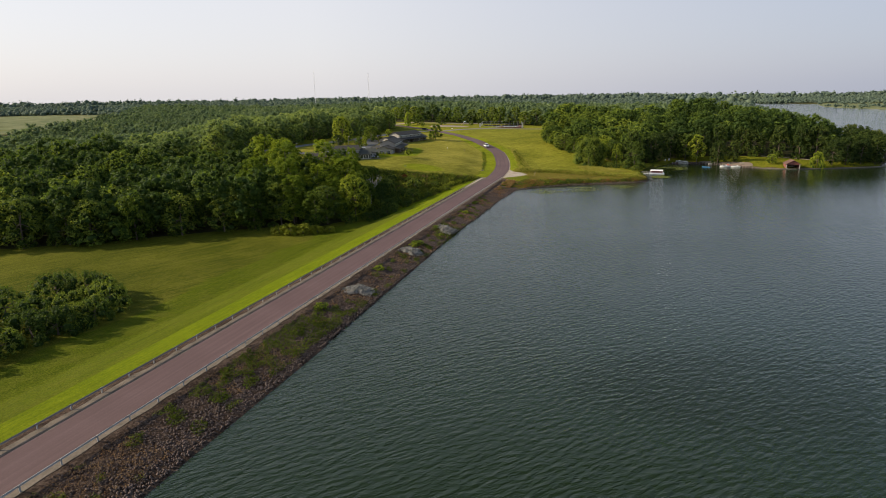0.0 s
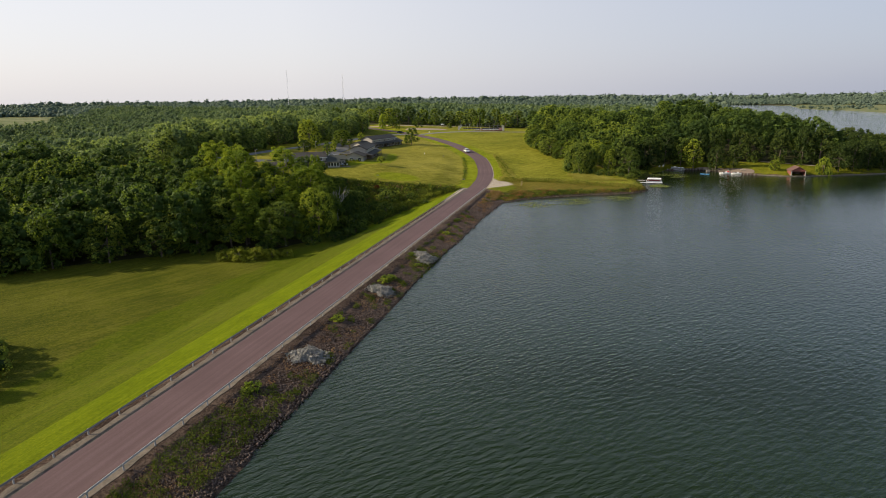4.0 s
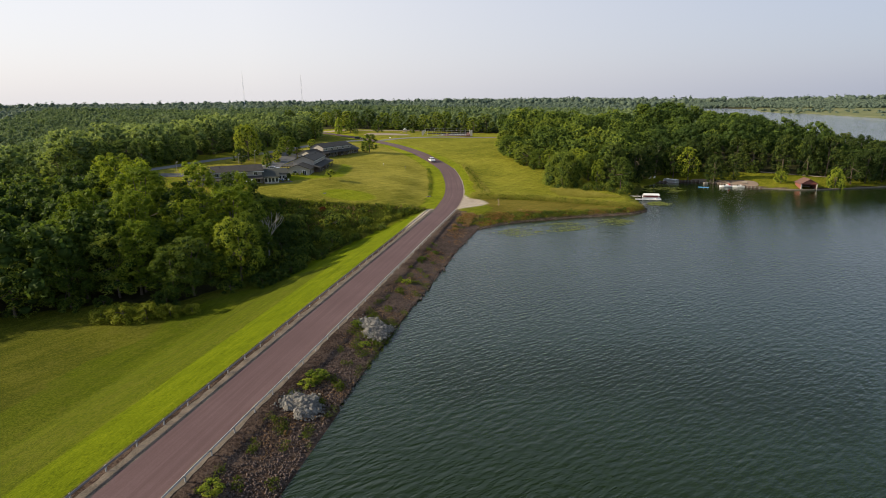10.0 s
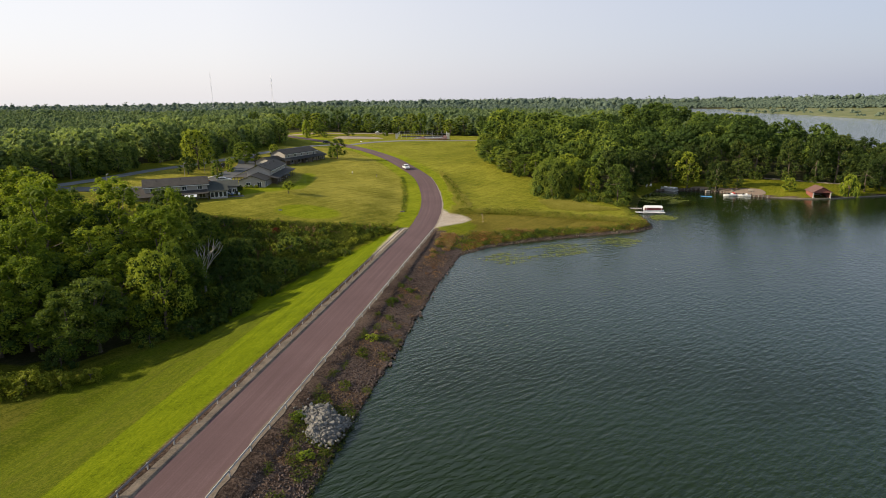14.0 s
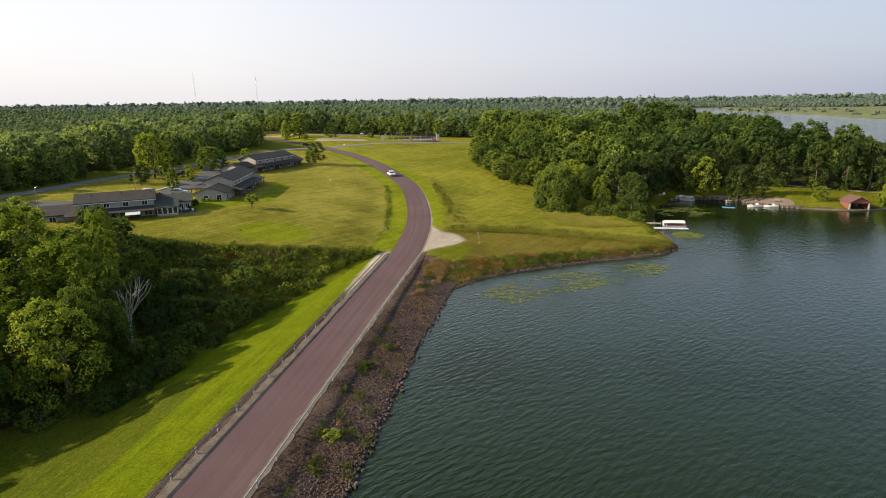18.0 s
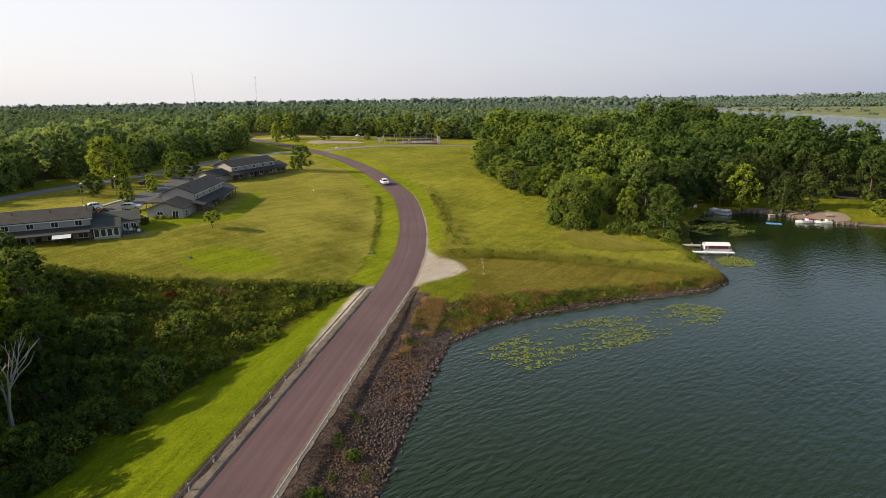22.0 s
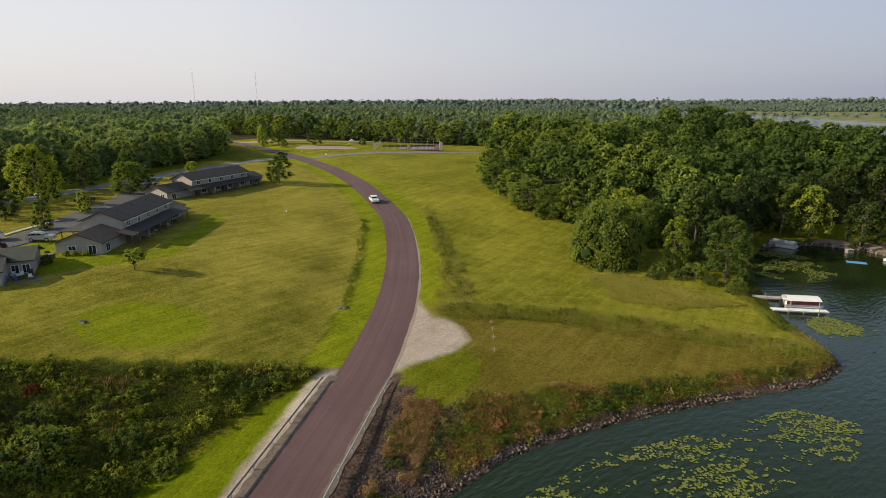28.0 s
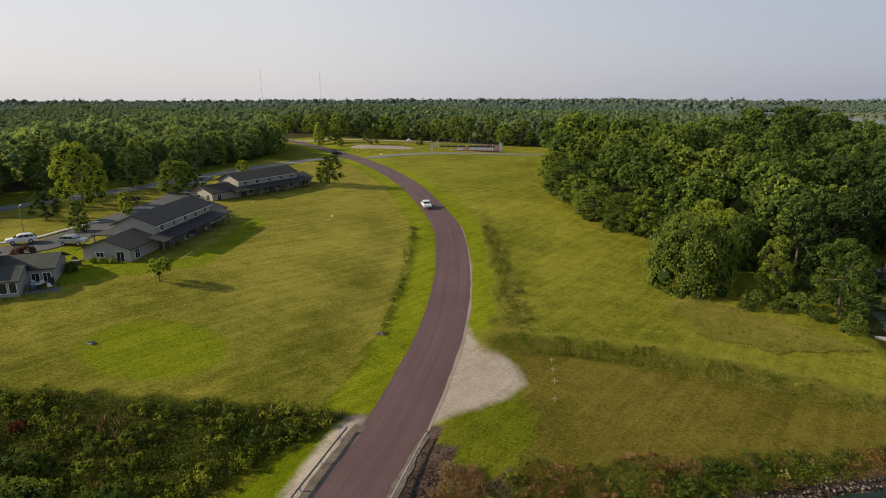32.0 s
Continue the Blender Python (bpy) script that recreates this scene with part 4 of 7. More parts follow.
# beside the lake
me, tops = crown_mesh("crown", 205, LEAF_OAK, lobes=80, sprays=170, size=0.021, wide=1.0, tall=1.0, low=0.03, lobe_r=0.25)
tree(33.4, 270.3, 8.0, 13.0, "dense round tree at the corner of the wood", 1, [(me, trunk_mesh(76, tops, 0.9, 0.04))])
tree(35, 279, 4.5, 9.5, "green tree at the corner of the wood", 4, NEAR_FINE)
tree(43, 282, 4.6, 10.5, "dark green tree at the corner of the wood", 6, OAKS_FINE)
tree(45.5, 268.5, 2.9, 10.5, "slender tree on the cove's bank", 3, NEAR_FINE)
tree(53.2, 262.5, 4.5, 12.0, "slender tree on the cove's bank", 5, OAKS_FINE)
for k, (x, y, r, h) in enumerate(((42.5, 265.5, 2.0, 2.4), (45.5, 263, 1.7, 1.9), (48.5, 264.5, 2.2, 2.8), (50.5, 260.5, 1.6, 1.8), (54, 259, 1.8, 2.2), (55.5, 265, 2.2, 2.8), (49, 269.5, 2.4, 3.2), (41, 262.5, 1.4, 1.4), (52.5, 256.5, 1.3, 1.3), (56.3, 269.5, 2.2, 3.0), (52.5, 272.5, 2.6, 3.6))):
    tree(x, y, r, h, "dark shaded shrub under the trees on the cove's bank", k, THICKET, "bush", "bush", "cove bank shrubs")
tree(90.7, 295.5, 4.4, 11.5, "tall tree standing on the stone patio", 1, SHADED_OAKS)
tree(97.6, 295.5, 4.0, 10.5, "tall tree standing on the stone patio", 5, SHADED_OAKS)
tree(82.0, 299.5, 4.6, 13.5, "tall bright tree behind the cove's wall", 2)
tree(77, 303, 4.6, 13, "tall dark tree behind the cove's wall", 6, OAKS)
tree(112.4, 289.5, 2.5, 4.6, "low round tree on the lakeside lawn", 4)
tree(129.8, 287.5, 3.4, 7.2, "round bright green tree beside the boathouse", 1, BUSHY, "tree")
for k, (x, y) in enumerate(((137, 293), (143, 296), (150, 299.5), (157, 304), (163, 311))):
    tree(x, y, 4.4, 11.5 + k % 2, "tall oak on the peninsula's point", k + 2, SHADED_OAKS, group="oaks on the point")
tree(-50, 197, 4.4, 11.5, "dark tree where the wood meets the lawn", 2, OAKS)
tree(-57, 201, 4.6, 11, "dark tree where the wood meets the lawn", 0, OAKS)
for k, (x, y, r, h) in enumerate(((6.6, 112.5, 1.5, 0.9), (6.2, 110.6, 1.1, 0.7), (5.6, 129.0, 1.0, 0.7), (8.6, 123.5, 0.9, 0.6), (6.2, 91.5, 1.2, 0.8), (7.2, 150.5, 1.1, 0.7), (6.4, 165.5, 1.0, 0.6), (7.8, 171.5, 0.9, 0.6), (6.0, 70, 1.2, 0.8))):
    tree(x, y, r, h, "low leafy bush growing on the riprap slope", k, BUSHY, "bush", "bush", "riprap bushes")
# in the valley
LEAF_RED = leafy("red_leaves", (0.10, 0.016, 0.010), (0.19, 0.033, 0.016), (0.28, 0.07, 0.025))
me, tops = crown_mesh("crown", 207, LEAF_RED, lobes=20, sprays=60, size=0.07, wide=1.0, tall=0.9, low=0.06, lobe_r=0.36)
tree(-32.3, 205.6, 0.9, 1.3, "small shrub with reddened leaves among the valley weeds", 0, [(me, trunk_mesh(77, tops, 0.8, 0.04))], "bush", "bush")
TALL = stock_of(4, 160, LEAF_BRIGHT, True, 2.5, 0.25, 0.4, 30)
for k, (x, y, r, h) in enumerate(((-43.3, 177.4, 7.2, 17.2), (-46.5, 188, 3.2, 17.5), (-53.5, 180, 6.8, 22.0), (-62, 171, 7.4, 23.5), (-56, 161, 6.4, 20.0), (-70, 180, 7.4, 22.5), (-82, 187, 6.8, 22), (-48.5, 167, 5.8, 17.0), (-50, 154, 5.4, 15.5), (-66, 158, 6.4, 21.0), (-41.5, 164, 5.0, 13.0))):
    tree(x, y, r, h, "tall sunlit yellow-green cottonwood below the dam", k, TALL, group="cottonwoods below the dam")
for k, (x, y, r, h) in enumerate(((-40, 141.5, 3.0, 3.3), (-43.5, 140, 3.2, 3.4), (-47, 139.5, 2.8, 2.8), (-36.6, 143.5, 2.4, 2.6), (-33.5, 145.5, 1.8, 1.9))):
    tree(x, y, r, h, "yellow-green bush at the meadow's edge", k, LIGHT, "bush", "bush", "meadow bushes")
for k, (x, y, r, h) in enumerate(((-39, 55, 3.8, 4.6), (-40, 61, 4.4, 5.4), (-38.5, 68, 3.8, 4.6), (-45, 66, 4.6, 6), (-43, 54, 4.4, 5.6), (-50, 60, 5, 6), (-37, 48.5, 3.2, 3.4), (-46, 73, 3.6, 4.6), (-56, 68, 5, 6), (-48, 49, 4.4, 5.4), (-58, 56, 5, 6), (-40.5, 43, 3.4, 3.6), (-38, 64, 4.0, 5.2), (-37.5, 71, 3.8, 4.8), (-40.5, 77, 4.2, 5.4), (-45, 80, 4.2, 5.2), (-50, 81, 4.6, 6.0), (-55, 78, 4.8, 6.2))):
    tree(x - 3.0, y - 1.5, r, h, "dense green thicket bush on the meadow", k, THICKET, "bush", "bush", "thicket on the meadow")
for k, (x, y, r, h) in enumerate(((-35, 190, 2.8, 4.5), (-31, 187, 2.6, 3.8), (-33, 181, 2.8, 4.2), (-28, 184, 2.2, 3.0), (-27, 178, 2.4, 3.2), (-30, 174, 2.8, 4.0), (-28, 191, 2.0, 2.6), (-38, 194, 2.6, 4.0), (-24, 172, 2.0, 2.4), (-44, 195, 3.0, 5.0), (-26, 166, 2.4, 2.8), (-22, 180, 1.8, 2.0), (-13.5, 200, 1.4, 1.6), (-18, 192, 1.5, 1.7))):
    tree(x, y, r, h, "dark green shrub beside the dead tree in the valley", k, THICKET, "bush", "bush", "valley shrubs")
for k in range(44):
    x, y = rnd.uniform(-62, -18), rnd.uniform(158, 205)
    if -x > 6 + 0.42 * (206 - y):
        r = rnd.uniform(1.6, 3.6)
        tree(x, y, r, r * rnd.uniform(0.8, 1.3), "dark green shrub among the valley weeds", k, THICKET, "bush", "bush", "valley shrubs")


def dead_tree(x, y, height):
    ob = thing("dead_tree", pose(x, y, ground(x, y)), "bare bleached dead tree with forked limbs", "tree")
    bm = bmesh.new()
    r = random.Random(8)

    def limb(a, way, length, rad, depth):
        b = a + way * length
        tube(bm, a, b, rad, rad * 0.6, 5)
        if depth:
            for _ in range(3 if depth > 2 else 2):
                limb(b, (way + Vector((r.uniform(-.55, .55), r.uniform(-.55, .55), r.uniform(.0, .35)))).normalized(), length * r.uniform(.7, 1.0), rad * 0.58, depth - 1)
    limb(Vector((0, 0, -0.1)), Vector((0.05, 0, 1)), height * 0.21, 0.30, 4)
    part("trunk", bm, plain("dead_wood", (0.30, 0.27, 0.23), (0.5, 0.46, 0.40), 2, 0.9), ob)


dead_tree(-34.3, 177.2, 14.5)


# ---- roadside ----
def follow(lift):
    return lambda x, y: ground(x, y) + lift


DAM = [(0.35, -100), (0.35, 60), (0.35, 205), (0.4, 216.5)]
placed("shoulder_west", ribbon(DAM, (-3.95, -2.78), road_top(0.046), 0.3, 1.2, 0.16), CHIP, "narrow stone-chip shoulder under the guardrail", "road shoulder")
placed("shoulder_east", ribbon(DAM, (2.92, 3.75), road_top(0.046), 0.3, 1.2, 0.16), CHIP, "narrow stone-chip shoulder under the guardrail", "road shoulder")
placed("shoulder_curve", ribbon([(0.4, 217), (-0.3, 228), (-1.5, 240.5), (-3.6, 253.5), (-7.7, 271.5), (-14.8, 294)], (3.05, 3.55), road_top(0.02), 0.3, 3.0, 0.1), GRAVEL, "thin pale gravel edge of the road", "road shoulder")


def patch(name, outline, material, lift, label, category, flat=None):
    """A thin slab laid on the ground inside an outline."""
    rim = spline(list(outline) + [outline[0]], 1.2)[:-1]
    mid = sum(rim, Vector()) / len(rim)
    bm = bmesh.new()
    rings = []
    for k in (0.2, 0.4, 0.6, 0.8, 1.0):
        rings.append([bm.verts.new((q.x, q.y, flat if flat is not None else ground(q.x, q.y) + lift)) for q in (mid.lerp(p, k) for p in rim)])
    rings.append([bm.verts.new(v.co - Vector((0, 0, 0.35))) for v in rings[-1]])
    for a, b in zip(rings, rings[1:]):
        for k in range(len(rim)):
            bm.faces.new((a[k - 1], a[k], b[k], b[k - 1]))
    bm.faces.new(rings[0])
    bmesh.ops.recalc_face_normals(bm, faces=bm.faces[:])
    return placed(name, bm, material, label, category)


placed("side_road", ribbon([(-76, 392), (-66, 404), (-50, 416), (-30, 424.5), (-8, 434), (30, 449), (120, 482)], (-2.6, 2.6), follow(0.10), 0.4, 3.0), PAVED, "grey asphalt side road past the courts", "road")
placed("lane", ribbon([(-84, 393), (-91, 378), (-95.5, 359), (-98.5, 340), (-99.8, 321), (-100.5, 300), (-102.5, 279), (-105.5, 261), (-107.5, 240), (-113, 222), (-122, 205)], (-2.4, 2.4), follow(0.10), 0.4, 3.0), PAVED, "pale grey lane behind the apartments", "road")
placed("drive", ribbon([(-99.5, 321), (-94, 309), (-86.5, 296), (-81.5, 284), (-78.5, 272), (-76, 262), (-73, 252), (-72.5, 243), (-80, 233), (-95, 226), (-112, 222)], (-3.3, 3.3), follow(0.12), 0.4, 3.0), DARKPAVED, "dark asphalt parking drive behind the apartments", "road")
placed("drive_kerb", ribbon([(-78.2, 261), (-77.8, 252), (-77.6, 246), (-82, 239.5)], (-0.5, 0.4), follow(0.19), 0.4, 2.0), CONCRETE, "pale concrete kerb walk of the parking", "kerb")
patch("gravel_lot", [(-98, 428), (-90, 423), (-78, 424), (-66, 427), (-72, 436), (-88, 439), (-97, 436)], GRAVEL, 0.08, "pale gravel lot by the crossroads", "gravel")
placed("far_road", ribbon([(-230, 492), (-170, 470), (-135, 458), (-100, 462), (-70, 470)], (-2.6, 2.6), follow(0.15), 0.4, 4.0), GRAVEL, "pale country road by the far wood", "road")

GREYPOST = plain("grey_rail_post", (0.26, 0.25, 0.235), (0.40, 0.39, 0.37), 3, 0.8)
STEEL = plain("galvanised_steel", (0.42, 0.43, 0.45), (0.60, 0.61, 0.63), 1.5, 0.45, 0.75, 0.1, 0.003)
# darker west rail: the shade on its road side is part of the colour
RAIL_WEST = plain("shaded_west_rail", (0.15, 0.145, 0.14), (0.25, 0.24, 0.23), 1.5, 0.6, 0.2, 0.1, 0.003)
RAIL_EAST = plain("pale_galvanised_rail", (0.40, 0.385, 0.36), (0.54, 0.52, 0.49), 1.5, 0.75, 0.2, 0.1, 0.003)
RAILWOOD = plain("weathered_post", (0.17, 0.15, 0.125), (0.29, 0.26, 0.22), 4, 0.9)


def guardrail(x, y0, y1, facing, label, steel):
    ob = thing("guardrail", pose(x, y0, 0.0), label, "guardrail", "guardrails")
    length = y1 - y0
    prof = [(0, 0.47), (0.045, 0.49), (0.02, 0.54), (0.02, 0.60), (0.045, 0.65), (0, 0.67), (-0.012, 0.67), (0.03, 0.64), (0.005, 0.60), (0.005, 0.54), (0.03, 0.50), (-0.012, 0.47)]
    part("beam", prism([(facing * (a + 0.06), b) for a, b in prof], 0, length), steel, ob)
    post = None
    for k in range(int(length / 3.81) + 1):
        if post is None:
            post = part("post", boxes((-0.055, -0.07, -0.5, 0.055, 0.07, 0.67), bevel=0.012), GREYPOST, ob)
        else:
            q = new("post", post.data)
            q.parent, q.location = ob, (0, k * 3.81, 0)
    part("end_piece", boxes((-0.05 + facing * 0.06, length, 0.45, 0.09 + facing * 0.06, length + 0.5, 0.69), bevel=0.03), steel, ob)


guardrail(-3.75, -95, 214.5, 1, "grey steel guardrail on weathered posts beside the dam road", RAIL_WEST)
guardrail(4.0, -95, 215.5, -1, "pale steel guardrail on weathered posts above the riprap", RAIL_EAST)


# ---- riprap and stone heaps ----
BLOCK_F = np.array([(0, 2, 1), (0, 3, 2), (4, 5, 6), (4, 6, 7), (0, 1, 5), (0, 5, 4), (1, 2, 6), (1, 6, 5), (2, 3, 7), (2, 7, 6), (3, 0, 4), (3, 4, 7)])


def stone_mesh(seed, material):
    """A broken block of stone with uneven corners."""
    r = random.Random(seed)
    corner = [(-.5, -.5, -.35), (.5, -.5, -.35), (.5, .5, -.35), (-.5, .5, -.35), (-.4, -.4, .35), (.4, -.4, .35), (.4, .4, .35), (-.4, .4, .35)]
    me = bpy.data.meshes.new("stone")
    me.from_pydata([(x * r.uniform(.5, 1.25), y * r.uniform(.5, 1.25), z * r.uniform(.5, 1.4)) for x, y, z in corner], [], BLOCK_F.tolist())
    me.materials.append(material)
    return me


RED_STONE = per_piece("reddish_riprap", (0.034, 0.023, 0.019), (0.145, 0.100, 0.082))
LIME = per_piece("pale_limestone", (0.105, 0.098, 0.086), (0.26, 0.243, 0.212))
SHORE_STONE = per_piece("grey_brown_stone", (0.035, 0.028, 0.022), (0.22, 0.18, 0.14))
STONES = [stone_mesh(k, RED_STONE) for k in range(6)]
WHITES = [stone_mesh(k + 10, LIME) for k in range(6)]
BASE_STONES = [np.array([v.co[:] for v in me.vertices]) for me in STONES]


def stones(name, places, sizes, material, label, sink=0.15):
    """Countless stones in one mesh."""
    r = np.random.RandomState(len(places))
    hs = land(places[:, 0], places[:, 1])
    vs, fs = [], []
    for k, ((x, y), z, s) in enumerate(zip(places, hs, sizes)):
        a = r.uniform(0, 6.28)
        rot = np.array(((math.cos(a), -math.sin(a), 0), (math.sin(a), math.cos(a), 0), (0, 0, 1)))
        vs.append(BASE_STONES[k % 6] @ rot.T * s + (x, y, max(z, WATER - 0.4) + s * sink))
        fs.append(BLOCK_F + k * 8)
    return tagged(new(name, arrays_mesh(name, np.concatenate(vs), np.concatenate(fs), material, sides=3)), label, "stones", kind="stuff")


nr = np.random.RandomState(4)
n_st = 33000
px, py = 4.7 + 8.1 * nr.uniform(0, 1, n_st) ** 0.7, nr.uniform(-30, 212, n_st)
keep = (px < np.interp(py, (-100, 55, 125, 178, 199), (12.5, 12.3, 10.7, 11.2, 12.6)) + 0.15) & (py < 205) | (px < 5 + 9 * (212 - py) / 7)
stones("riprap", np.stack((px, py), -1)[keep], nr.uniform(0.20, 0.46, n_st)[keep] ** 1.7 * (0.65 + 0.35 * (px[keep] - 5) / 8), RED_STONE, "reddish brown riprap stones on the dam's lake slope")
SHORE = spline([(12.6, 199), (18.5, 206.6), (27.9, 213.3), (36.4, 217.9), (45.5, 222.4), (54.3, 226.8), (58.2, 231), (58.6, 236), (57.6, 244.7)], 0.12)
sp = np.array([(p.x - abs(nr.normal()) * 0.55 + 0.3, p.y + abs(nr.normal()) * 0.75 - 0.3) for p in SHORE for k in range(3)])
stones("shore_stones", sp, 0.05 + 0.25 * nr.uniform(0, 1, len(sp)) ** 3, SHORE_STONE, "grey-brown stones along the grassy point's shore")
bank = thing("riprap_toe", pose(12.3, 165, WATER), "row of larger loose stones at the waterline of the dam", "stones")
for k in range(280):
    y = nr.uniform(-24, 34)
    q = new("stone", STONES[k % 6])
    q.parent = bank
    q.location = (float(np.interp(y + 165, (125, 178, 199), (10.7, 11.2, 12.6))) - 12.3 + nr.normal() * 0.4 - 0.25, y, 0.12 + nr.uniform(-.08, .1))
    q.rotation_euler = (nr.uniform(-.3, .3), nr.uniform(-.3, .3), nr.uniform(0, 6))
    q.scale = [nr.uniform(0.2, 0.42)] * 3


def stone_heap(x, y, long, wide, count, seed, group="limestone heaps"):
    """A low uneven mound of broken limestone: fine rubble with some larger stones on it."""
    r = np.random.RandomState(seed)
    z0 = ground(x, y)
    ob = thing("stone_heap", pose(x, y, z0), "heap of pale grey limestone on the riprap slope", "stones", group)

    def spread(a):
        return 0.80 + 0.22 * math.sin(a * 2 + seed) + 0.13 * math.sin(a * 3 + 2.1 * seed) + 0.08 * math.sin(a * 5 + 4 * seed)

    def skin(qx, qy):
        d = min(1.0, math.hypot(qx / wide, qy / long) / spread(math.atan2(qy / long, qx / wide)))
        return -0.1 - (x + qx - 4.8) / 7.4 * 1.3 - z0 + 0.5 * (1 - d ** 1.4) + 0.12 * float(waves(qx, qy, 1.7, seed))
    bm = bmesh.new()
    rim = []
    for f in (1.0, 0.8, 0.6, 0.4, 0.2, 0.05):
        ring = [(math.cos(k * .3927) * wide * f * spread(k * .3927), math.sin(k * .3927) * long * f * spread(k * .3927)) for k in range(16)]
        rim.append([bm.verts.new((qx, qy, skin(qx, qy) - 0.06)) for qx, qy in ring])
    for a, b in zip(rim, rim[1:]):
        for k in range(16):
            bm.faces.new((a[k - 1], a[k], b[k], b[k - 1]))
    bm.faces.new(rim[-1])
    part("mound", bm, LIME, ob, "fine pale rubble under the stones")
    vs, fs = [], []
    for k in range(1500):
        a, d = r.uniform(0, 6.28), r.uniform(0, 1) ** 0.5 * (1 + 0.16 * r.normal())
        d *= spread(a)
        qx, qy = math.cos(a) * d * wide, math.sin(a) * d * long
        t = r.uniform(0, 6.28)
        rot = np.array(((math.cos(t), -math.sin(t), 0), (math.sin(t), math.cos(t), 0), (0, 0, 1)))
        vs.append(BASE_STONES[k % 6] @ rot.T * r.uniform(0.09, 0.26) + (qx, qy, skin(qx, qy)))
        fs.append(BLOCK_F + 8 * k)
    part("rubble", arrays_mesh("rubble", np.concatenate(vs), np.concatenate(fs), LIME, sides=3), None, ob)
    for k in range(count):
        a, d = r.uniform(0, 6.28), math.sqrt(r.uniform(0, 1))
        d *= spread(a) * 1.05
        qx, qy = math.cos(a) * d * wide, math.sin(a) * d * long
        q = new("stone", WHITES[k % 6])
        q.parent = ob
        q.location = (qx, qy, skin(qx, qy) + 0.04)
        q.rotation_euler = (r.uniform(-.5, .5), r.uniform(-.5, .5), r.uniform(0, 6))
        q.scale = [r.uniform(0.24, 0.5)] * 3


stone_heap(7.8, 80.0, 2.95, 2.2, 110, 1)
stone_heap(7.6, 106.5, 2.95, 2.2, 110, 2)
stone_heap(8.4, 129.0, 3.7, 2.7, 120, 3)


# ---- weeds, reeds, lily pads ----
def tufts(name, places, height, material, label, seed, blades=7, spread=0.35, stalks=False, leaf=None):
    """Tangled weeds, joined: small leaves at all heights, or thin upright stalks where the weeds are dry."""
    r = np.random.RandomState(seed)
    n = len(places)
    z = land(places[:, 0], places[:, 1])
    lumps = 1 + 0.6 * waves(places[:, 0], places[:, 1], 7, seed + 50) + 0.5 * waves(places[:, 0], places[:, 1], 2.6, seed + 60)
    h = (height * r.uniform(0.6, 1.2, n) * np.maximum(lumps, 0.15))[:, None, None]
    a = r.uniform(0, 6.28, (n, blades))
    lean = np.stack((np.cos(a), np.sin(a), np.zeros_like(a)), -1)
    root = np.concatenate((places, z[:, None]), 1)[:, None, :] + lean * r.uniform(0, spread, (n, blades, 1)) * height
    up = np.array((0, 0, 1.0))
    if stalks:
        tip = root + up * h * r.uniform(0.7, 1.2, (n, blades, 1)) + lean * h * r.uniform(0.1, 0.5, (n, blades, 1))
        side = np.stack((-np.sin(a), np.cos(a), np.zeros_like(a)), -1) * h * r.uniform(0.025, 0.055, (n, blades, 1))
        midp = root * 0.35 + tip * 0.65
        v = np.stack((root, midp - side, tip, midp + side), 2).reshape(-1, 3)
    else:
        spot = root + lean * r.uniform(0, 0.5, (n, blades, 1)) * h + up * h * r.uniform(0.0, 1.05, (n, blades, 1))
        t = lean * r.uniform(0.2, 1.0, (n, blades, 1)) + up * r.uniform(0.1, 1.0, (n, blades, 1)) + r.normal(size=(n, blades, 3)) * 0.35
        t /= np.linalg.norm(t, axis=2)[:, :, None]
        b = np.cross(t, r.normal(size=(n, blades, 3)) * 0.5 + up + lean)
        b /= np.linalg.norm(b, axis=2)[:, :, None]
        s = (leaf or min(0.135, max(0.065, height * 0.28))) * r.uniform(0.55, 1.3, (n, blades, 1))
        wide = s * r.uniform(0.18, 0.42, (n, blades, 1))
        v = np.stack((spot - t * s, spot - b * wide, spot + t * s, spot + b * wide), 2).reshape(-1, 3)
    f = np.arange(len(v)).reshape(-1, 4)
    patchy = 0.5 + 0.5 * waves(places[:, 0], places[:, 1], 14, seed) + 0.3 * waves(places[:, 0], places[:, 1], 4, seed + 9)
    tone = np.repeat(np.clip(patchy * 0.7 + r.uniform(0, 0.4, n), 0, 1), blades * 4)
    return tagged(new(name, arrays_mesh(name, v, f, material, tone)), label, "weeds", kind="stuff")


def sown(count, x0, x1, y0, y1, seed, test):
    r = np.random.RandomState(seed)
    p = np.stack((r.uniform(x0, x1, count), r.uniform(y0, y1, count)), -1)
    return p[test(p[:, 0], p[:, 1])]


edge_of = lambda x: np.where(x > -37, 218 + 0.3 * (x + 7), 209.0)
toe_of = lambda y: 4.6 + 3.1 * 7.3 * dip(y)
in_valley = lambda x, y: (y < edge_of(x) - 0.4) & (-x > toe_of(y) + 0.8)
tufts("valley_weeds", sown(38000, -66, -4, 160, 219, 21, in_valley), 0.95, WEED_DARK, "tall tangled green weeds in the valley bottom", 22)
tufts("valley_dry_weeds", sown(6000, -60, -4, 165, 219, 23, lambda x, y: in_valley(x, y) & ((waves(x, y, 17, 9) > 0.22) | ((y > edge_of(x) - 5) & (waves(x, y, 6, 10) > 0)))), 0.7, REED, "brown seeding weeds in the valley bottom", 24, 6, stalks=True)
CLUMP = [crown_arrays(300 + k, 5, 28, 0.13, 1.0, 0.9 + 0.15 * k, 0.08, 0.48, 0.0, 0.36) for k in range(4)]
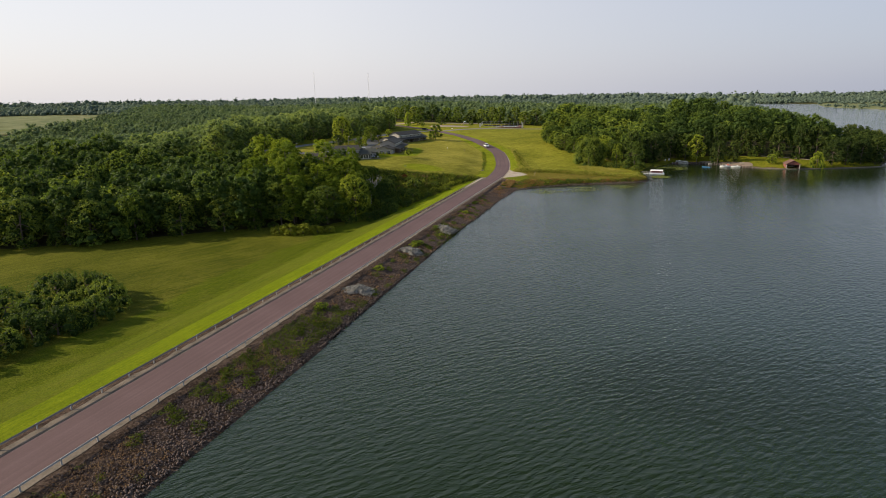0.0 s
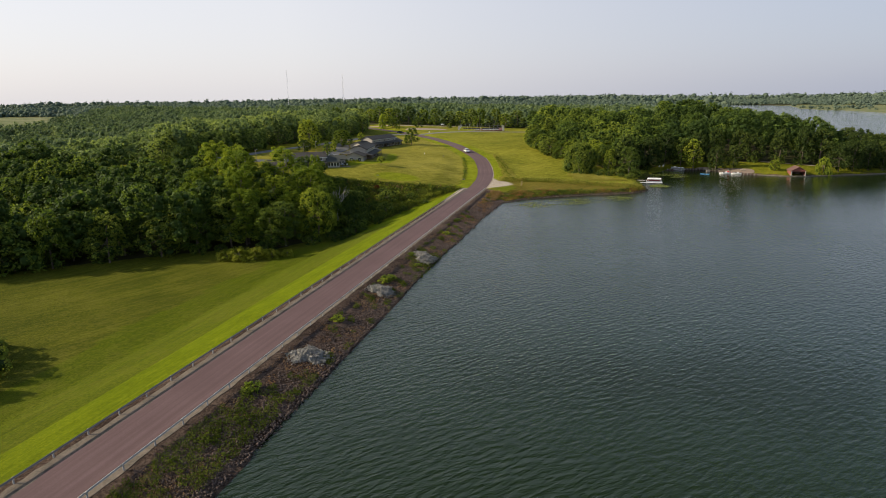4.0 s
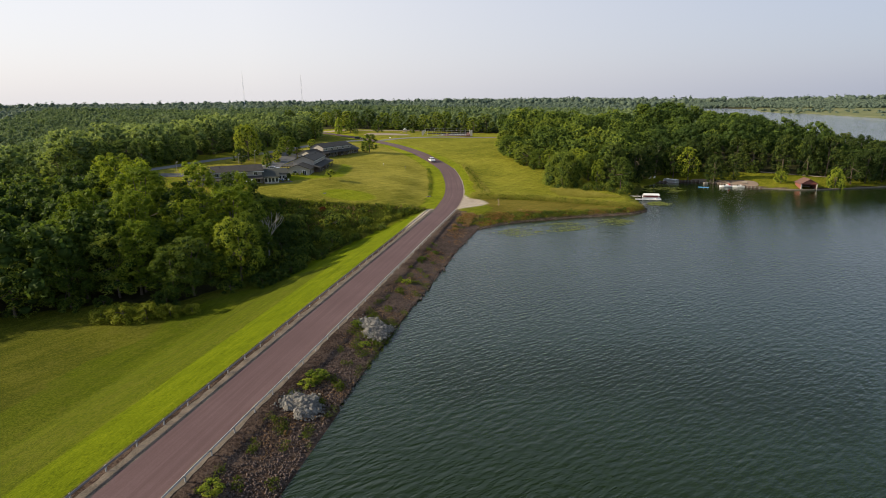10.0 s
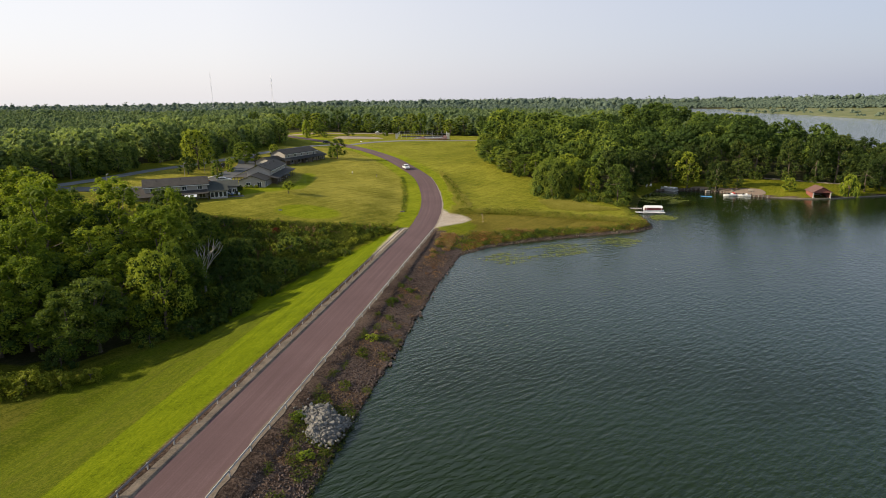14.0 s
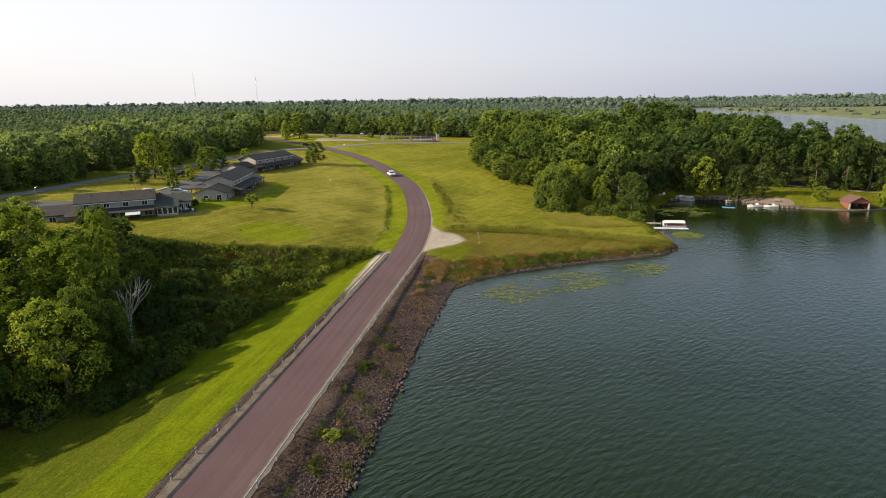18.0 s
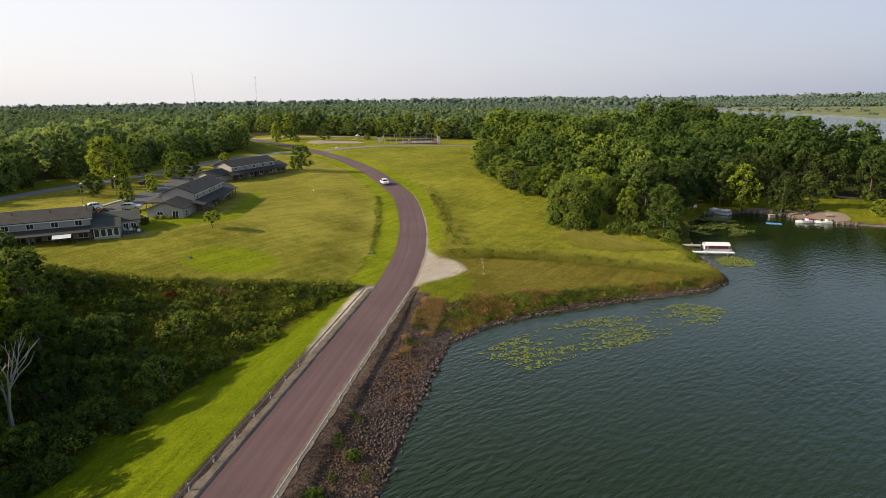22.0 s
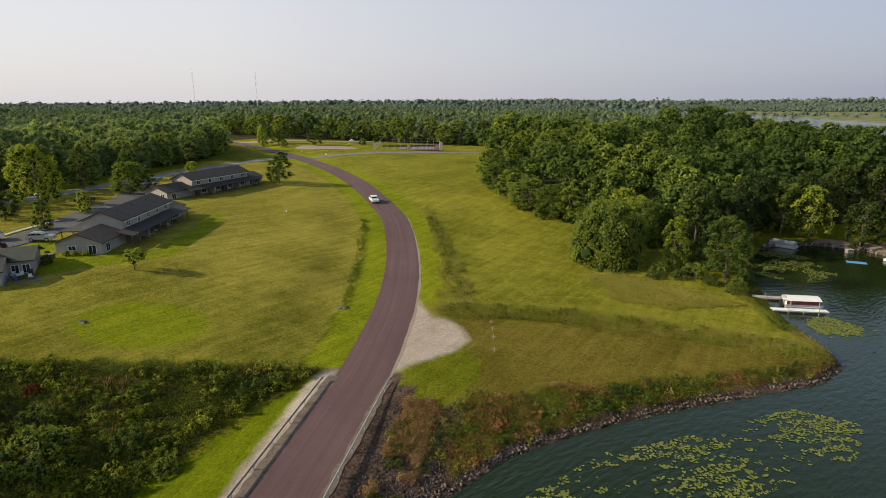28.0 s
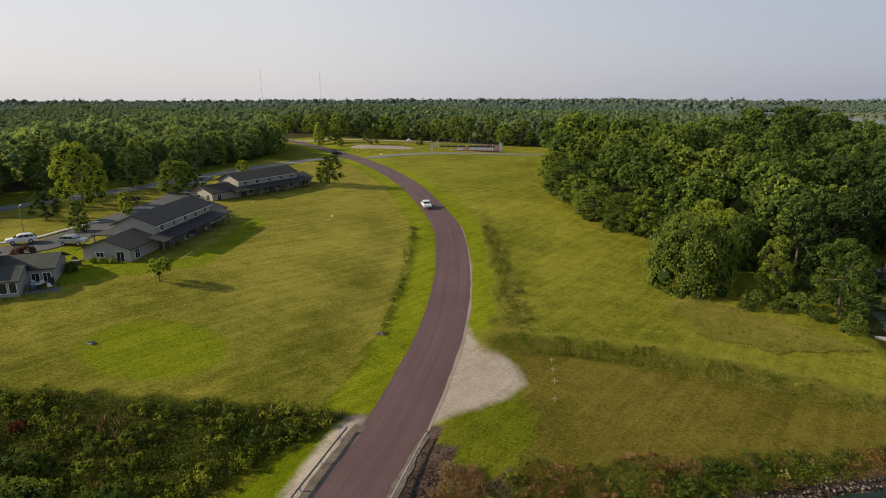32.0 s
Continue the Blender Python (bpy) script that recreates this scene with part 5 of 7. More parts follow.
woodland("valley_weed_clumps", sown(1500, -62, -4, 168, 218, 61, lambda x, y: in_valley(x, y) & (waves(x, y, 9, 71) + 0.5 * waves(x, y, 3.5, 72) > -0.1)), CLUMP, 0.95, 1.25, 62, "bushy yellow-green weed clumps in the valley bottom", WEED_LIGHT, shift=0.15, category="weeds")
woodland("valley_shrubby_weeds", sown(300, -62, -8, 168, 218, 63, lambda x, y: in_valley(x, y) & (waves(x, y, 12, 73) > 0.0)), CLUMP, 1.15, 1.5, 64, "dark leafy weed clumps in the valley bottom", LEAF_WOOD, shift=-0.1, category="weeds")
by_hedge = lambda x, y: along(x, y, HEDGE)[0]
tufts("hedge_weeds", sown(28000, 2, 60, 228, 245, 25, lambda x, y: by_hedge(x, y) < 3.1 + 1.0 * waves(x, y, 12, 31) + 0.6 * waves(x, y, 4, 32)), 1.15, TALLGRASS, "rough pale weeds along the old ditch", 26, leaf=0.08)
tufts("hedge_green_weeds", sown(18000, 2, 60, 228, 245, 89, lambda x, y: by_hedge(x, y) < 2.7 + 1.0 * waves(x, y, 9, 35)), 1.1, WEED_LIGHT, "green weeds along the old ditch", 90, leaf=0.08)
tufts("hedge_dry_weeds", sown(10000, 2, 60, 228, 245, 27, lambda x, y: (by_hedge(x, y) < 1.9 + 0.5 * waves(x, y, 8, 33)) & (waves(x, y, 8, 36) + 0.4 * waves(x, y, 3, 37) > -0.05)), 1.0, RUST, "rusty brown seed heads along the old ditch", 28, 6, leaf=0.07)
woodland("hedge_weed_clumps", sown(1100, 4, 58, 230, 244, 65, lambda x, y: (by_hedge(x, y) < 1.6 + 0.8 * waves(x, y, 10, 31)) & (waves(x, y, 6, 38) > -0.05)), CLUMP, 0.85, 1.3, 66, "green weed clumps along the old ditch", WEED_LIGHT, category="weeds")
strip_wide = lambda y: np.interp(y, (243, 252, 268, 290, 306), (2.7, 2.3, 1.7, 1.2, 0.7))
tufts("ditch_weeds", sown(26000, -16, 12, 241, 312, 29, lambda x, y: along(x, y, STRIP)[0] < strip_wide(y) * (1 + 0.8 * waves(x, y, 9, 2) + 0.5 * waves(x, y, 3, 5))), 0.55, TALLGRASS, "pale rough grass in the roadside ditch", 30)
woodland("ditch_weed_clumps", sown(2400, -16, 12, 241, 312, 67, lambda x, y: along(x, y, STRIP)[0] < strip_wide(y) * (0.4 + 0.9 * waves(x, y, 7, 2))), CLUMP, 0.7, 1.0, 68, "leafy weed clumps in the roadside ditch", WEED_LIGHT, shift=0.1, category="weeds")
tufts("field_ditch_weeds", sown(9000, -34, -6, 234, 302, 35, lambda x, y: along(x, y, LEFT_DITCH)[0] < 0.7 + 0.8 * waves(x, y, 12, 4)), 0.5, WEED, "dark weeds in the lawn's shallow ditch", 36)
woodland("field_ditch_clumps", sown(900, -34, -6, 234, 300, 77, lambda x, y: along(x, y, LEFT_DITCH)[0] < 0.35 + 0.7 * waves(x, y, 9, 4)), CLUMP, 0.5, 0.7, 78, "dark leafy clumps in the lawn's shallow ditch", LEAF_WOOD, category="weeds")
shoreline = lambda x, y: along(x, y, LAKE[4:17])[0]
bank_wide = lambda x: np.interp(x, (9, 13, 20, 33, 53, 58), (11.0, 8.8, 7.2, 4.6, 3.2, 3.0))
on_bank = lambda x, y: ~inside(x, y, LAKE) & (shoreline(x, y) < bank_wide(x) * (1 + 0.16 * waves(x, y, 11, 6))) & (shoreline(x, y) > 0.8) & (x > 6.3) & ((y > 203) | (x > 13))
rusty = lambda x, y: waves(x, y, 13, 7) + 0.6 * waves(x, y, 4, 8)
tufts("bank_weeds", sown(52000, 5, 60, 198, 250, 31, on_bank), 0.5, WEED, "green weeds along the point's bank", 32, leaf=0.075)
tufts("bank_dry_weeds", sown(46000, 5, 60, 196, 240, 33, lambda x, y: on_bank(x, y) & ((rusty(x, y) > 0.05) | (x < 10.5))), 0.55, RUST, "rusty brown seeding weeds along the bank", 34, 8, leaf=0.06)
tufts("bank_straw", sown(26000, 5, 60, 192, 240, 45, lambda x, y: on_bank(x, y) & (waves(x, y, 5, 46) + 0.5 * waves(x, y, 2, 47) > 0.25)), 0.7, STRAW, "straw-coloured grass heads along the bank", 46, 7, leaf=0.05)
spot_of = lambda x, y, k: waves(x, y, 3.2, k) + 0.6 * waves(x, y, 1.5, k + 1)
woodland("bank_weed_clumps", sown(2600, 6, 59, 200, 246, 69, lambda x, y: on_bank(x, y) & (rusty(x, y) < 0.25) & (spot_of(x, y, 90) > 0.1)), CLUMP, 0.62, 0.8, 70, "leafy dark green weed clumps along the bank", LEAF_WOOD, shift=-0.15, category="weeds")
woodland("bank_yellow_clumps", sown(1500, 6, 59, 200, 246, 83, lambda x, y: on_bank(x, y) & (spot_of(x, y, 93) > 0.35)), CLUMP, 0.5, 0.75, 84, "yellow-green weed clumps along the bank", WEED_LIGHT, category="weeds")
woodland("bank_rust_clumps", sown(2400, 6, 59, 196, 240, 85, lambda x, y: on_bank(x, y) & (rusty(x, y) > 0.05) & (spot_of(x, y, 96) > 0.0)), CLUMP, 0.5, 0.65, 86, "rust-red weed clumps along the bank", RUST, category="weeds")
woodland("bank_straw_clumps", sown(2000, 6, 59, 194, 240, 71, lambda x, y: on_bank(x, y) & (spot_of(x, y, 98) > 0.4)), CLUMP, 0.4, 0.7, 72, "straw-coloured weed clumps along the bank", STRAW, category="weeds")
on_corner = lambda x, y: (x > 6.6 + 0.8 * waves(x, y, 4, 47)) & (x < 10.2) & (y < 212.5 + 0.8 * waves(x, y, 3, 48)) & (y > 186) & (waves(x, y, 5, 49) + 0.06 * (y - 203) > -0.12)
woodland("corner_straw_clumps", sown(560, 6, 10.5, 184, 214, 79, on_corner), CLUMP, 0.36, 0.5, 80, "pale straw and rusty weed clumps at the dam's corner", STRAW, shift=0.1, category="weeds")
tufts("corner_straw", sown(8000, 6, 10.5, 184, 214, 81, on_corner), 0.5, STRAW, "straw-coloured seed heads at the dam's corner", 82, 7, leaf=0.06)
tufts("corner_rust", sown(9000, 6, 10.5, 184, 214, 87, on_corner), 0.45, RUST, "rust-red weeds at the dam's corner", 88, 7, leaf=0.06)
riprap_green = lambda x, y: (0.7 * waves(x, y, 26, 12) + 0.8 * waves(x, y, 4, 13) > np.where(y < 75, -0.12, 0.26)) & (x > np.where(y > 178, 6.8, 5.2))
tufts("riprap_weeds", sown(32000, 5.3, 11.2, -25, 205, 37, riprap_green), 0.34, WEED_DARK, "green weeds growing between the riprap stones", 38, 6)
tufts("riprap_dry_weeds", sown(20000, 5.0, 11, -25, 206, 39, lambda x, y: (waves(x, y, 18, 15) + 0.5 * waves(x, y, 5, 16) > 0.1) & (x > np.where(y > 178, 6.8, 5.2))), 0.2, REED, "dry brown weeds between the riprap stones", 40, 6)
woodland("riprap_weed_clumps", sown(1900, 5.4, 10.6, -25, 205, 73, lambda x, y: riprap_green(x, y) & (waves(x, y, 6, 74) > 0.0)), CLUMP, 0.45, 0.5, 74, "leafy dark green weed clumps on the riprap slope", WEED_DARK, category="weeds")
woodland("riprap_straw_clumps", sown(500, 6.4, 11.0, 60, 206, 75, lambda x, y: (waves(x, y, 14, 76) > np.where(y > 180, -0.1, 0.35)) & ~riprap_green(x, y)), CLUMP, 0.42, 0.4, 76, "rusty dry weed clumps on the riprap slope", REED, shift=-0.1, category="weeds")
KNOLL = [(29, 262), (34, 265), (44, 259), (53, 250.5), (41, 246), (32, 250)]
tufts("knoll_weeds", sown(26000, 22, 58, 240, 268, 41, lambda x, y: inside(x + 1.2 * waves(x, y, 7, 34), y + 1.2 * waves(x, y, 6, 35), KNOLL)), 0.4, TALLGRASS, "unmown grass on the point above the ditch", 42)

LILY = leafy("lily_leaves", (0.13, 0.16, 0.03), (0.19, 0.22, 0.045), (0.27, 0.29, 0.07), "tone", 0.1)


def lily_pads(name, count, x0, x1, y0, y1, seed, test, label):
    p = sown(count, x0, x1, y0, y1, seed, test)
    r = np.random.RandomState(seed + 1)
    k = np.arange(7) * math.tau / 7.6
    ring = np.stack((np.cos(k), np.sin(k), np.zeros(7)), -1)
    v = np.concatenate((np.zeros((1, 3)), ring))
    size = r.uniform(0.06, 0.16, (len(p), 1, 1))
    a = r.uniform(0, 6.28, len(p))
    rot = np.stack((np.stack((np.cos(a), -np.sin(a), 0 * a), -1), np.stack((np.sin(a), np.cos(a), 0 * a), -1), np.stack((0 * a, 0 * a, 1 + 0 * a), -1)), 1)
    pts = np.einsum("nij,kj->nki", rot, v) * size
    pts[:, 1:, 2] += r.uniform(0, 0.02, (len(p), 7))
    pts += np.concatenate((p, np.full((len(p), 1), WATER + 0.025)), 1)[:, None, :] + np.concatenate((np.zeros((len(p), 2)), r.uniform(0, 0.03, (len(p), 1))), 1)[:, None, :]
    tri = np.array([(0, j, j + 1) for j in range(1, 7)])
    f = (tri[None] + 8 * np.arange(len(p))[:, None, None]).reshape(-1, 3)
    tone = np.repeat(r.uniform(0, 1, len(p)), 8)
    return tagged(new(name, arrays_mesh(name, pts.reshape(-1, 3), f, LILY, tone, 3)), label, "lily pads", kind="stuff")


in_lake = lambda x, y: inside(x, y, LAKE)
BAY = [(16.5, 196), (23.5, 192.5), (31, 198), (40, 204), (50, 210.5), (54, 217), (48, 219.5), (36, 212.5), (27, 208), (21, 202)]
lily_pads("lily_pads", 34000, 14, 56, 190, 224, 51, lambda x, y: in_lake(x, y) & inside(x, y, BAY) & (0.6 * waves(x, y, 12, 21) + 0.9 * waves(x, y, 2.2, 22) + 0.5 * waves(x, y, 0.9, 27) > 0.1), "yellow-green lily pads floating in the bay")
lily_pads("cove_lily_pads", 9000, 58, 72, 238, 252, 53, lambda x, y: in_lake(x, y) & (np.hypot((x - 63.5) / 4.2, (y - 245.5) / 4) < 0.9 + 0.7 * waves(x, y, 4, 23) + 0.4 * waves(x, y, 1.4, 28)), "yellow-green lily pads beside the dock")
lily_pads("inner_lily_pads", 14000, 58, 82, 262, 296, 55, lambda x, y: in_lake(x, y) & (np.hypot((x - 69) / 9, (y - 280) / 12) < 1) & (waves(x, y, 10, 24) + 0.5 * waves(x, y, 3, 25) > -0.05), "lily pads covering the inner cove")


# ---- apartments ----
SIDING = plain("grey_board_siding", (0.30, 0.275, 0.245), (0.39, 0.36, 0.32), 0.7, 0.8, 0, 0.25, 0.01)
SHINGLE = plain("dark_shingles", (0.028, 0.025, 0.022), (0.06, 0.053, 0.046), 1.4, 0.9, 0, 0.6, 0.02)
GREENROOF = plain("green_grey_shingles", (0.034, 0.038, 0.032), (0.07, 0.075, 0.062), 1.4, 0.9, 0, 0.6, 0.02)
WHITE = plain("white_paint", (0.70, 0.70, 0.68), (0.82, 0.82, 0.80), 1.0, 0.55)
DARK = plain("dark_opening", (0.02, 0.02, 0.02), (0.04, 0.04, 0.04), 1.0, 0.8)
m, n_, l_, b_ = shade("window_glass", 0.05, 0, 0.6)
b_.inputs["Base Color"].default_value = (0.03, 0.035, 0.04, 1)
GLASS = m
BRICKY = plain("brown_trim", (0.10, 0.075, 0.055), (0.18, 0.14, 0.11), 1.5, 0.85)


def gable(w, y0, y1, eave, ridge, z0=0.0):
    """Closed walls under a gable roof whose ridge runs along y, between x = -w and 0."""
    return prism([(-w, z0), (0, z0), (0, eave), (-w / 2, ridge), (-w, eave)], y0, y1)


def gable_roof(w, y0, y1, eave, ridge, over=0.5, thick=0.16):
    s = (ridge - eave) / (w / 2)
    e = eave - s * over
    return prism([(-w - over, e), (-w / 2, ridge), (over, e), (over, e + thick), (-w / 2, ridge + thick), (-w - over, e + thick)], y0 - over, y1 + over)


def window(parent, x, y, z, wide, high, facing, panes=2):
    """A framed window on a wall that looks along +x ('x') or -y ('y')."""
    turn = pose(x, y, z, 0, 0, 0) if facing == "x" else pose(x, y, z, 0, 0, -90)
    w = part("window", boxes((0.0, -wide / 2 - .08, -.08, 0.05, wide / 2 + .08, 0.0), (0.0, -wide / 2 - .08, high, 0.05, wide / 2 + .08, high + .08), (0.0, -wide / 2 - .08, 0, 0.05, -wide / 2, high), (0.0, wide / 2, 0, 0.05, wide / 2 + .08, high), m=turn), WHITE, parent, "white window frame")
    step = wide / panes
    for k in range(panes):
        part("pane", boxes((0.005, -wide / 2 + k * step + .025, 0, 0.03, -wide / 2 + (k + 1) * step - .025, high), m=turn), GLASS, w)
        if k:
            part("mullion", boxes((0.004, -wide / 2 + k * step - .025, 0, 0.05, -wide / 2 + k * step + .025, high), m=turn), WHITE, w)


def apartments(origin, way, base, length, near_wing, far_wing, label, carport=True, awning=False, roof=SHINGLE, back=0.0, lift=0.0, over=0.6, sunroom=False):
    """A two-storey range along local y with a verandah on its +x side and one-storey wings at both ends."""
    ob = thing("apartment_house", pose(origin[0], origin[1], base, 0, 0, way), label, "house", "lakeside apartments")
    w, eave, ridge = 7.2, 4.7, 6.2
    wall = part("wall", gable(w, 0, length, eave, ridge, -1.2), SIDING, ob)
    part("roof", gable_roof(w, 0, length, eave, ridge), roof, ob)
    part("fascia", boxes((0.44, -0.5, eave - 0.36, 0.5, length + 0.5, eave - 0.2)), WHITE, ob, "white eave board")
    for k in range(max(2, round(length / 4.2))):
        y = (k + 0.5) * length / max(2, round(length / 4.2))
        window(wall, 0.0, y, 3.3, 1.1, 0.9, "x")
    for k in range(3):
        part("vent", tubes((Vector((-2.2, 3 + 6 * k, 5.5)), Vector((-2.2, 3 + 6 * k, 6.3)), 0.08, 0.08)), DARK, ob)
    # verandah
    y0, y1 = -near_wing * 0.35, length + far_wing * over
    part("verandah_roof", prism([(0.004, 2.95), (2.9, 2.25), (2.9, 2.37), (0.004, 3.10)], y0, y1), roof, ob)
    part("verandah_floor", boxes((0.01, y0, -1.2, 2.7, y1, 0.06)), CONCRETE, ob)
    for k in range(int((y1 - y0) / 2.9) + 1):
        part("post", boxes((2.55, y0 + 0.1 + k * 2.9, 0.06, 2.7, y0 + 0.25 + k * 2.9, 2.30)), BRICKY, ob)
    for k in range(int(length / 5)):
        y = 1.8 + 5 * k
        d = part("door", boxes((0.0, y - .5, 0.06, 0.05, y + .5, 2.1)), BRICKY, wall, "brown glazed patio door")
        part("pane", boxes((0.05, y - .38, 0.9, 0.06, y + .38, 1.95)), GLASS, d)
        window(wall, 0.0, y + 2.2, 0.9, 1.6, 1.1, "x")
        part("divider", boxes((0.06, y - 1.3, 0.06, 2.0, y - 1.18, 2.2)), SIDING if k % 2 else BRICKY, ob)
    if awning:
        part("awning", prism([(2.9, 2.2), (4.1, 1.75), (4.1, 1.82), (2.9, 2.3)], length - 6.0, length - 3.0), WHITE, ob, "pale canvas awning")
    # wings
    if near_wing:
        wing = part("near_wing", gable(w + 0.4, -near_wing, -0.01, 2.6, 4.0, -1.2), SIDING, ob)
        part("near_wing_roof", gable_roof(w + 0.4, -near_wing, -0.02, 2.6, 4.0, 0.6), roof, ob)
        window(wing, -w * 0.68, -near_wing, 1.2, 1.2, 0.7, "y")
        window(wing, -w * 0.22, -near_wing, 0.5, 1.2, 1.5, "y")
        window(wing, 0.0, -near_wing * 0.75, 0.6, 1.2, 1.4, "x", 2)
    if far_wing:
        far = Matrix.Translation((-back, 0, lift))
        bm = gable(w - 0.6, length + 0.01, length + far_wing, 2.6, 3.8, -1.2 - lift)
        bm.transform(far)
        wing = part("far_wing", bm, SIDING, ob)
        bm = gable_roof(w - 0.6, length + 0.02, length + far_wing, 2.6, 3.8, 0.6)
        bm.transform(far)
        part("far_wing_roof", bm, GREENROOF, ob)
        for k in range(2 if sunroom else 3):
            window(wing, -back, length + (5.7 if sunroom else 1.4) + k * 1.4, 0.6 + lift, 0.9 if sunroom else 1.3, 1.2, "x")
    if sunroom:
        ahead = Matrix.Translation((1.6, 0, 0.2))
        bm = gable(5.6, length + 0.4, length + 4.9, 2.5, 3.7, -1.4)
        bm.transform(ahead)
        room = part("sunroom", bm, SIDING, ob)
        bm = gable_roof(5.6, length + 0.5, length + 4.8, 2.5, 3.7, 0.45)
        bm.transform(ahead)
        part("sunroom_roof", bm, GREENROOF, ob)
        for k in range(4):
            window(room, 1.6, length + 0.95 + k * 1.1, 1.0, 0.8, 1.35, "x", 1)
    if carport:
        part("carport_roof", boxes((-w - 4.6, 0.5, 2.5, -w - 0.55, length - 2, 2.7), bevel=0.03), roof, ob)
        for k in range(6):
            part("carport_post", boxes((-w - 4.4, 0.8 + k * (length - 3.3) / 5, -1.0, -w - 4.25, 0.95 + k * (length - 3.3) / 5, 2.5)), BRICKY, ob)
    part("meter", boxes((-w * 0.45, -near_wing - 0.12, 0.9, -w * 0.45 + 0.3, -near_wing, 1.5)), STEEL, ob)
    return ob


apartments((-54.2, 249.6), 12.4, 5.85, 21.0, 8.0, 7.0, "grey sided two-storey apartment house with dark shingle roof and verandah")
apartments((-71.6, 299.2), -13.5, 6.3, 21.5, 8.5, 6.0, "grey sided two-storey apartment house beyond the lawn's middle")
apartments((-73.4, 215.6), -56.0, 5.2, 15.5, 6.4, 7.9, "grey sided apartment house with a green-roofed wing and a patio", True, True, back=2.6, lift=0.55, over=0.0, sunroom=True)


def white_barn(x, y):
    ob = thing("outbuilding", pose(x, y, ground(x, y), 0, 0, 30), "low white metal outbuilding with two dark doors", "building")
    part("wall", prism([(-5, -1), (5, -1), (5, 3), (0, 4.2), (-5, 3)], -5, 5), WHITE, ob)
    part("roof", prism([(-5.4, 2.9), (0, 4.25), (5.4, 2.9), (5.4, 3.0), (0, 4.38), (-5.4, 3.0)], -5.3, 5.3), STEEL, ob)
    for k in (-2.4, 2.4):
        part("door", boxes((k - 1.4, -5.05, 0, k + 1.4, -4.99, 2.6)), PAVED, ob)


white_barn(-128, 232)


# ---- vehicles ----
SILVER = plain("silver_car_paint", (0.42, 0.43, 0.44), (0.50, 0.51, 0.52), 0.5, 0.3, 0.4, 0.0)
WHITECAR = plain("white_car_paint", (0.74, 0.74, 0.73), (0.80, 0.80, 0.79), 0.5, 0.3, 0.0, 0.0)
DARKCAR = plain("dark_car_paint", (0.03, 0.03, 0.035), (0.05, 0.05, 0.055), 0.5, 0.3, 0.3, 0.0)
RUBBER = plain("tyre_rubber", (0.02, 0.02, 0.02), (0.035, 0.035, 0.035), 3, 0.9)
m, n_, l_, b_ = shade("tail_lamp", 0.3)
b_.inputs["Base Color"].default_value = (0.35, 0.02, 0.02, 1)
LAMPRED = m


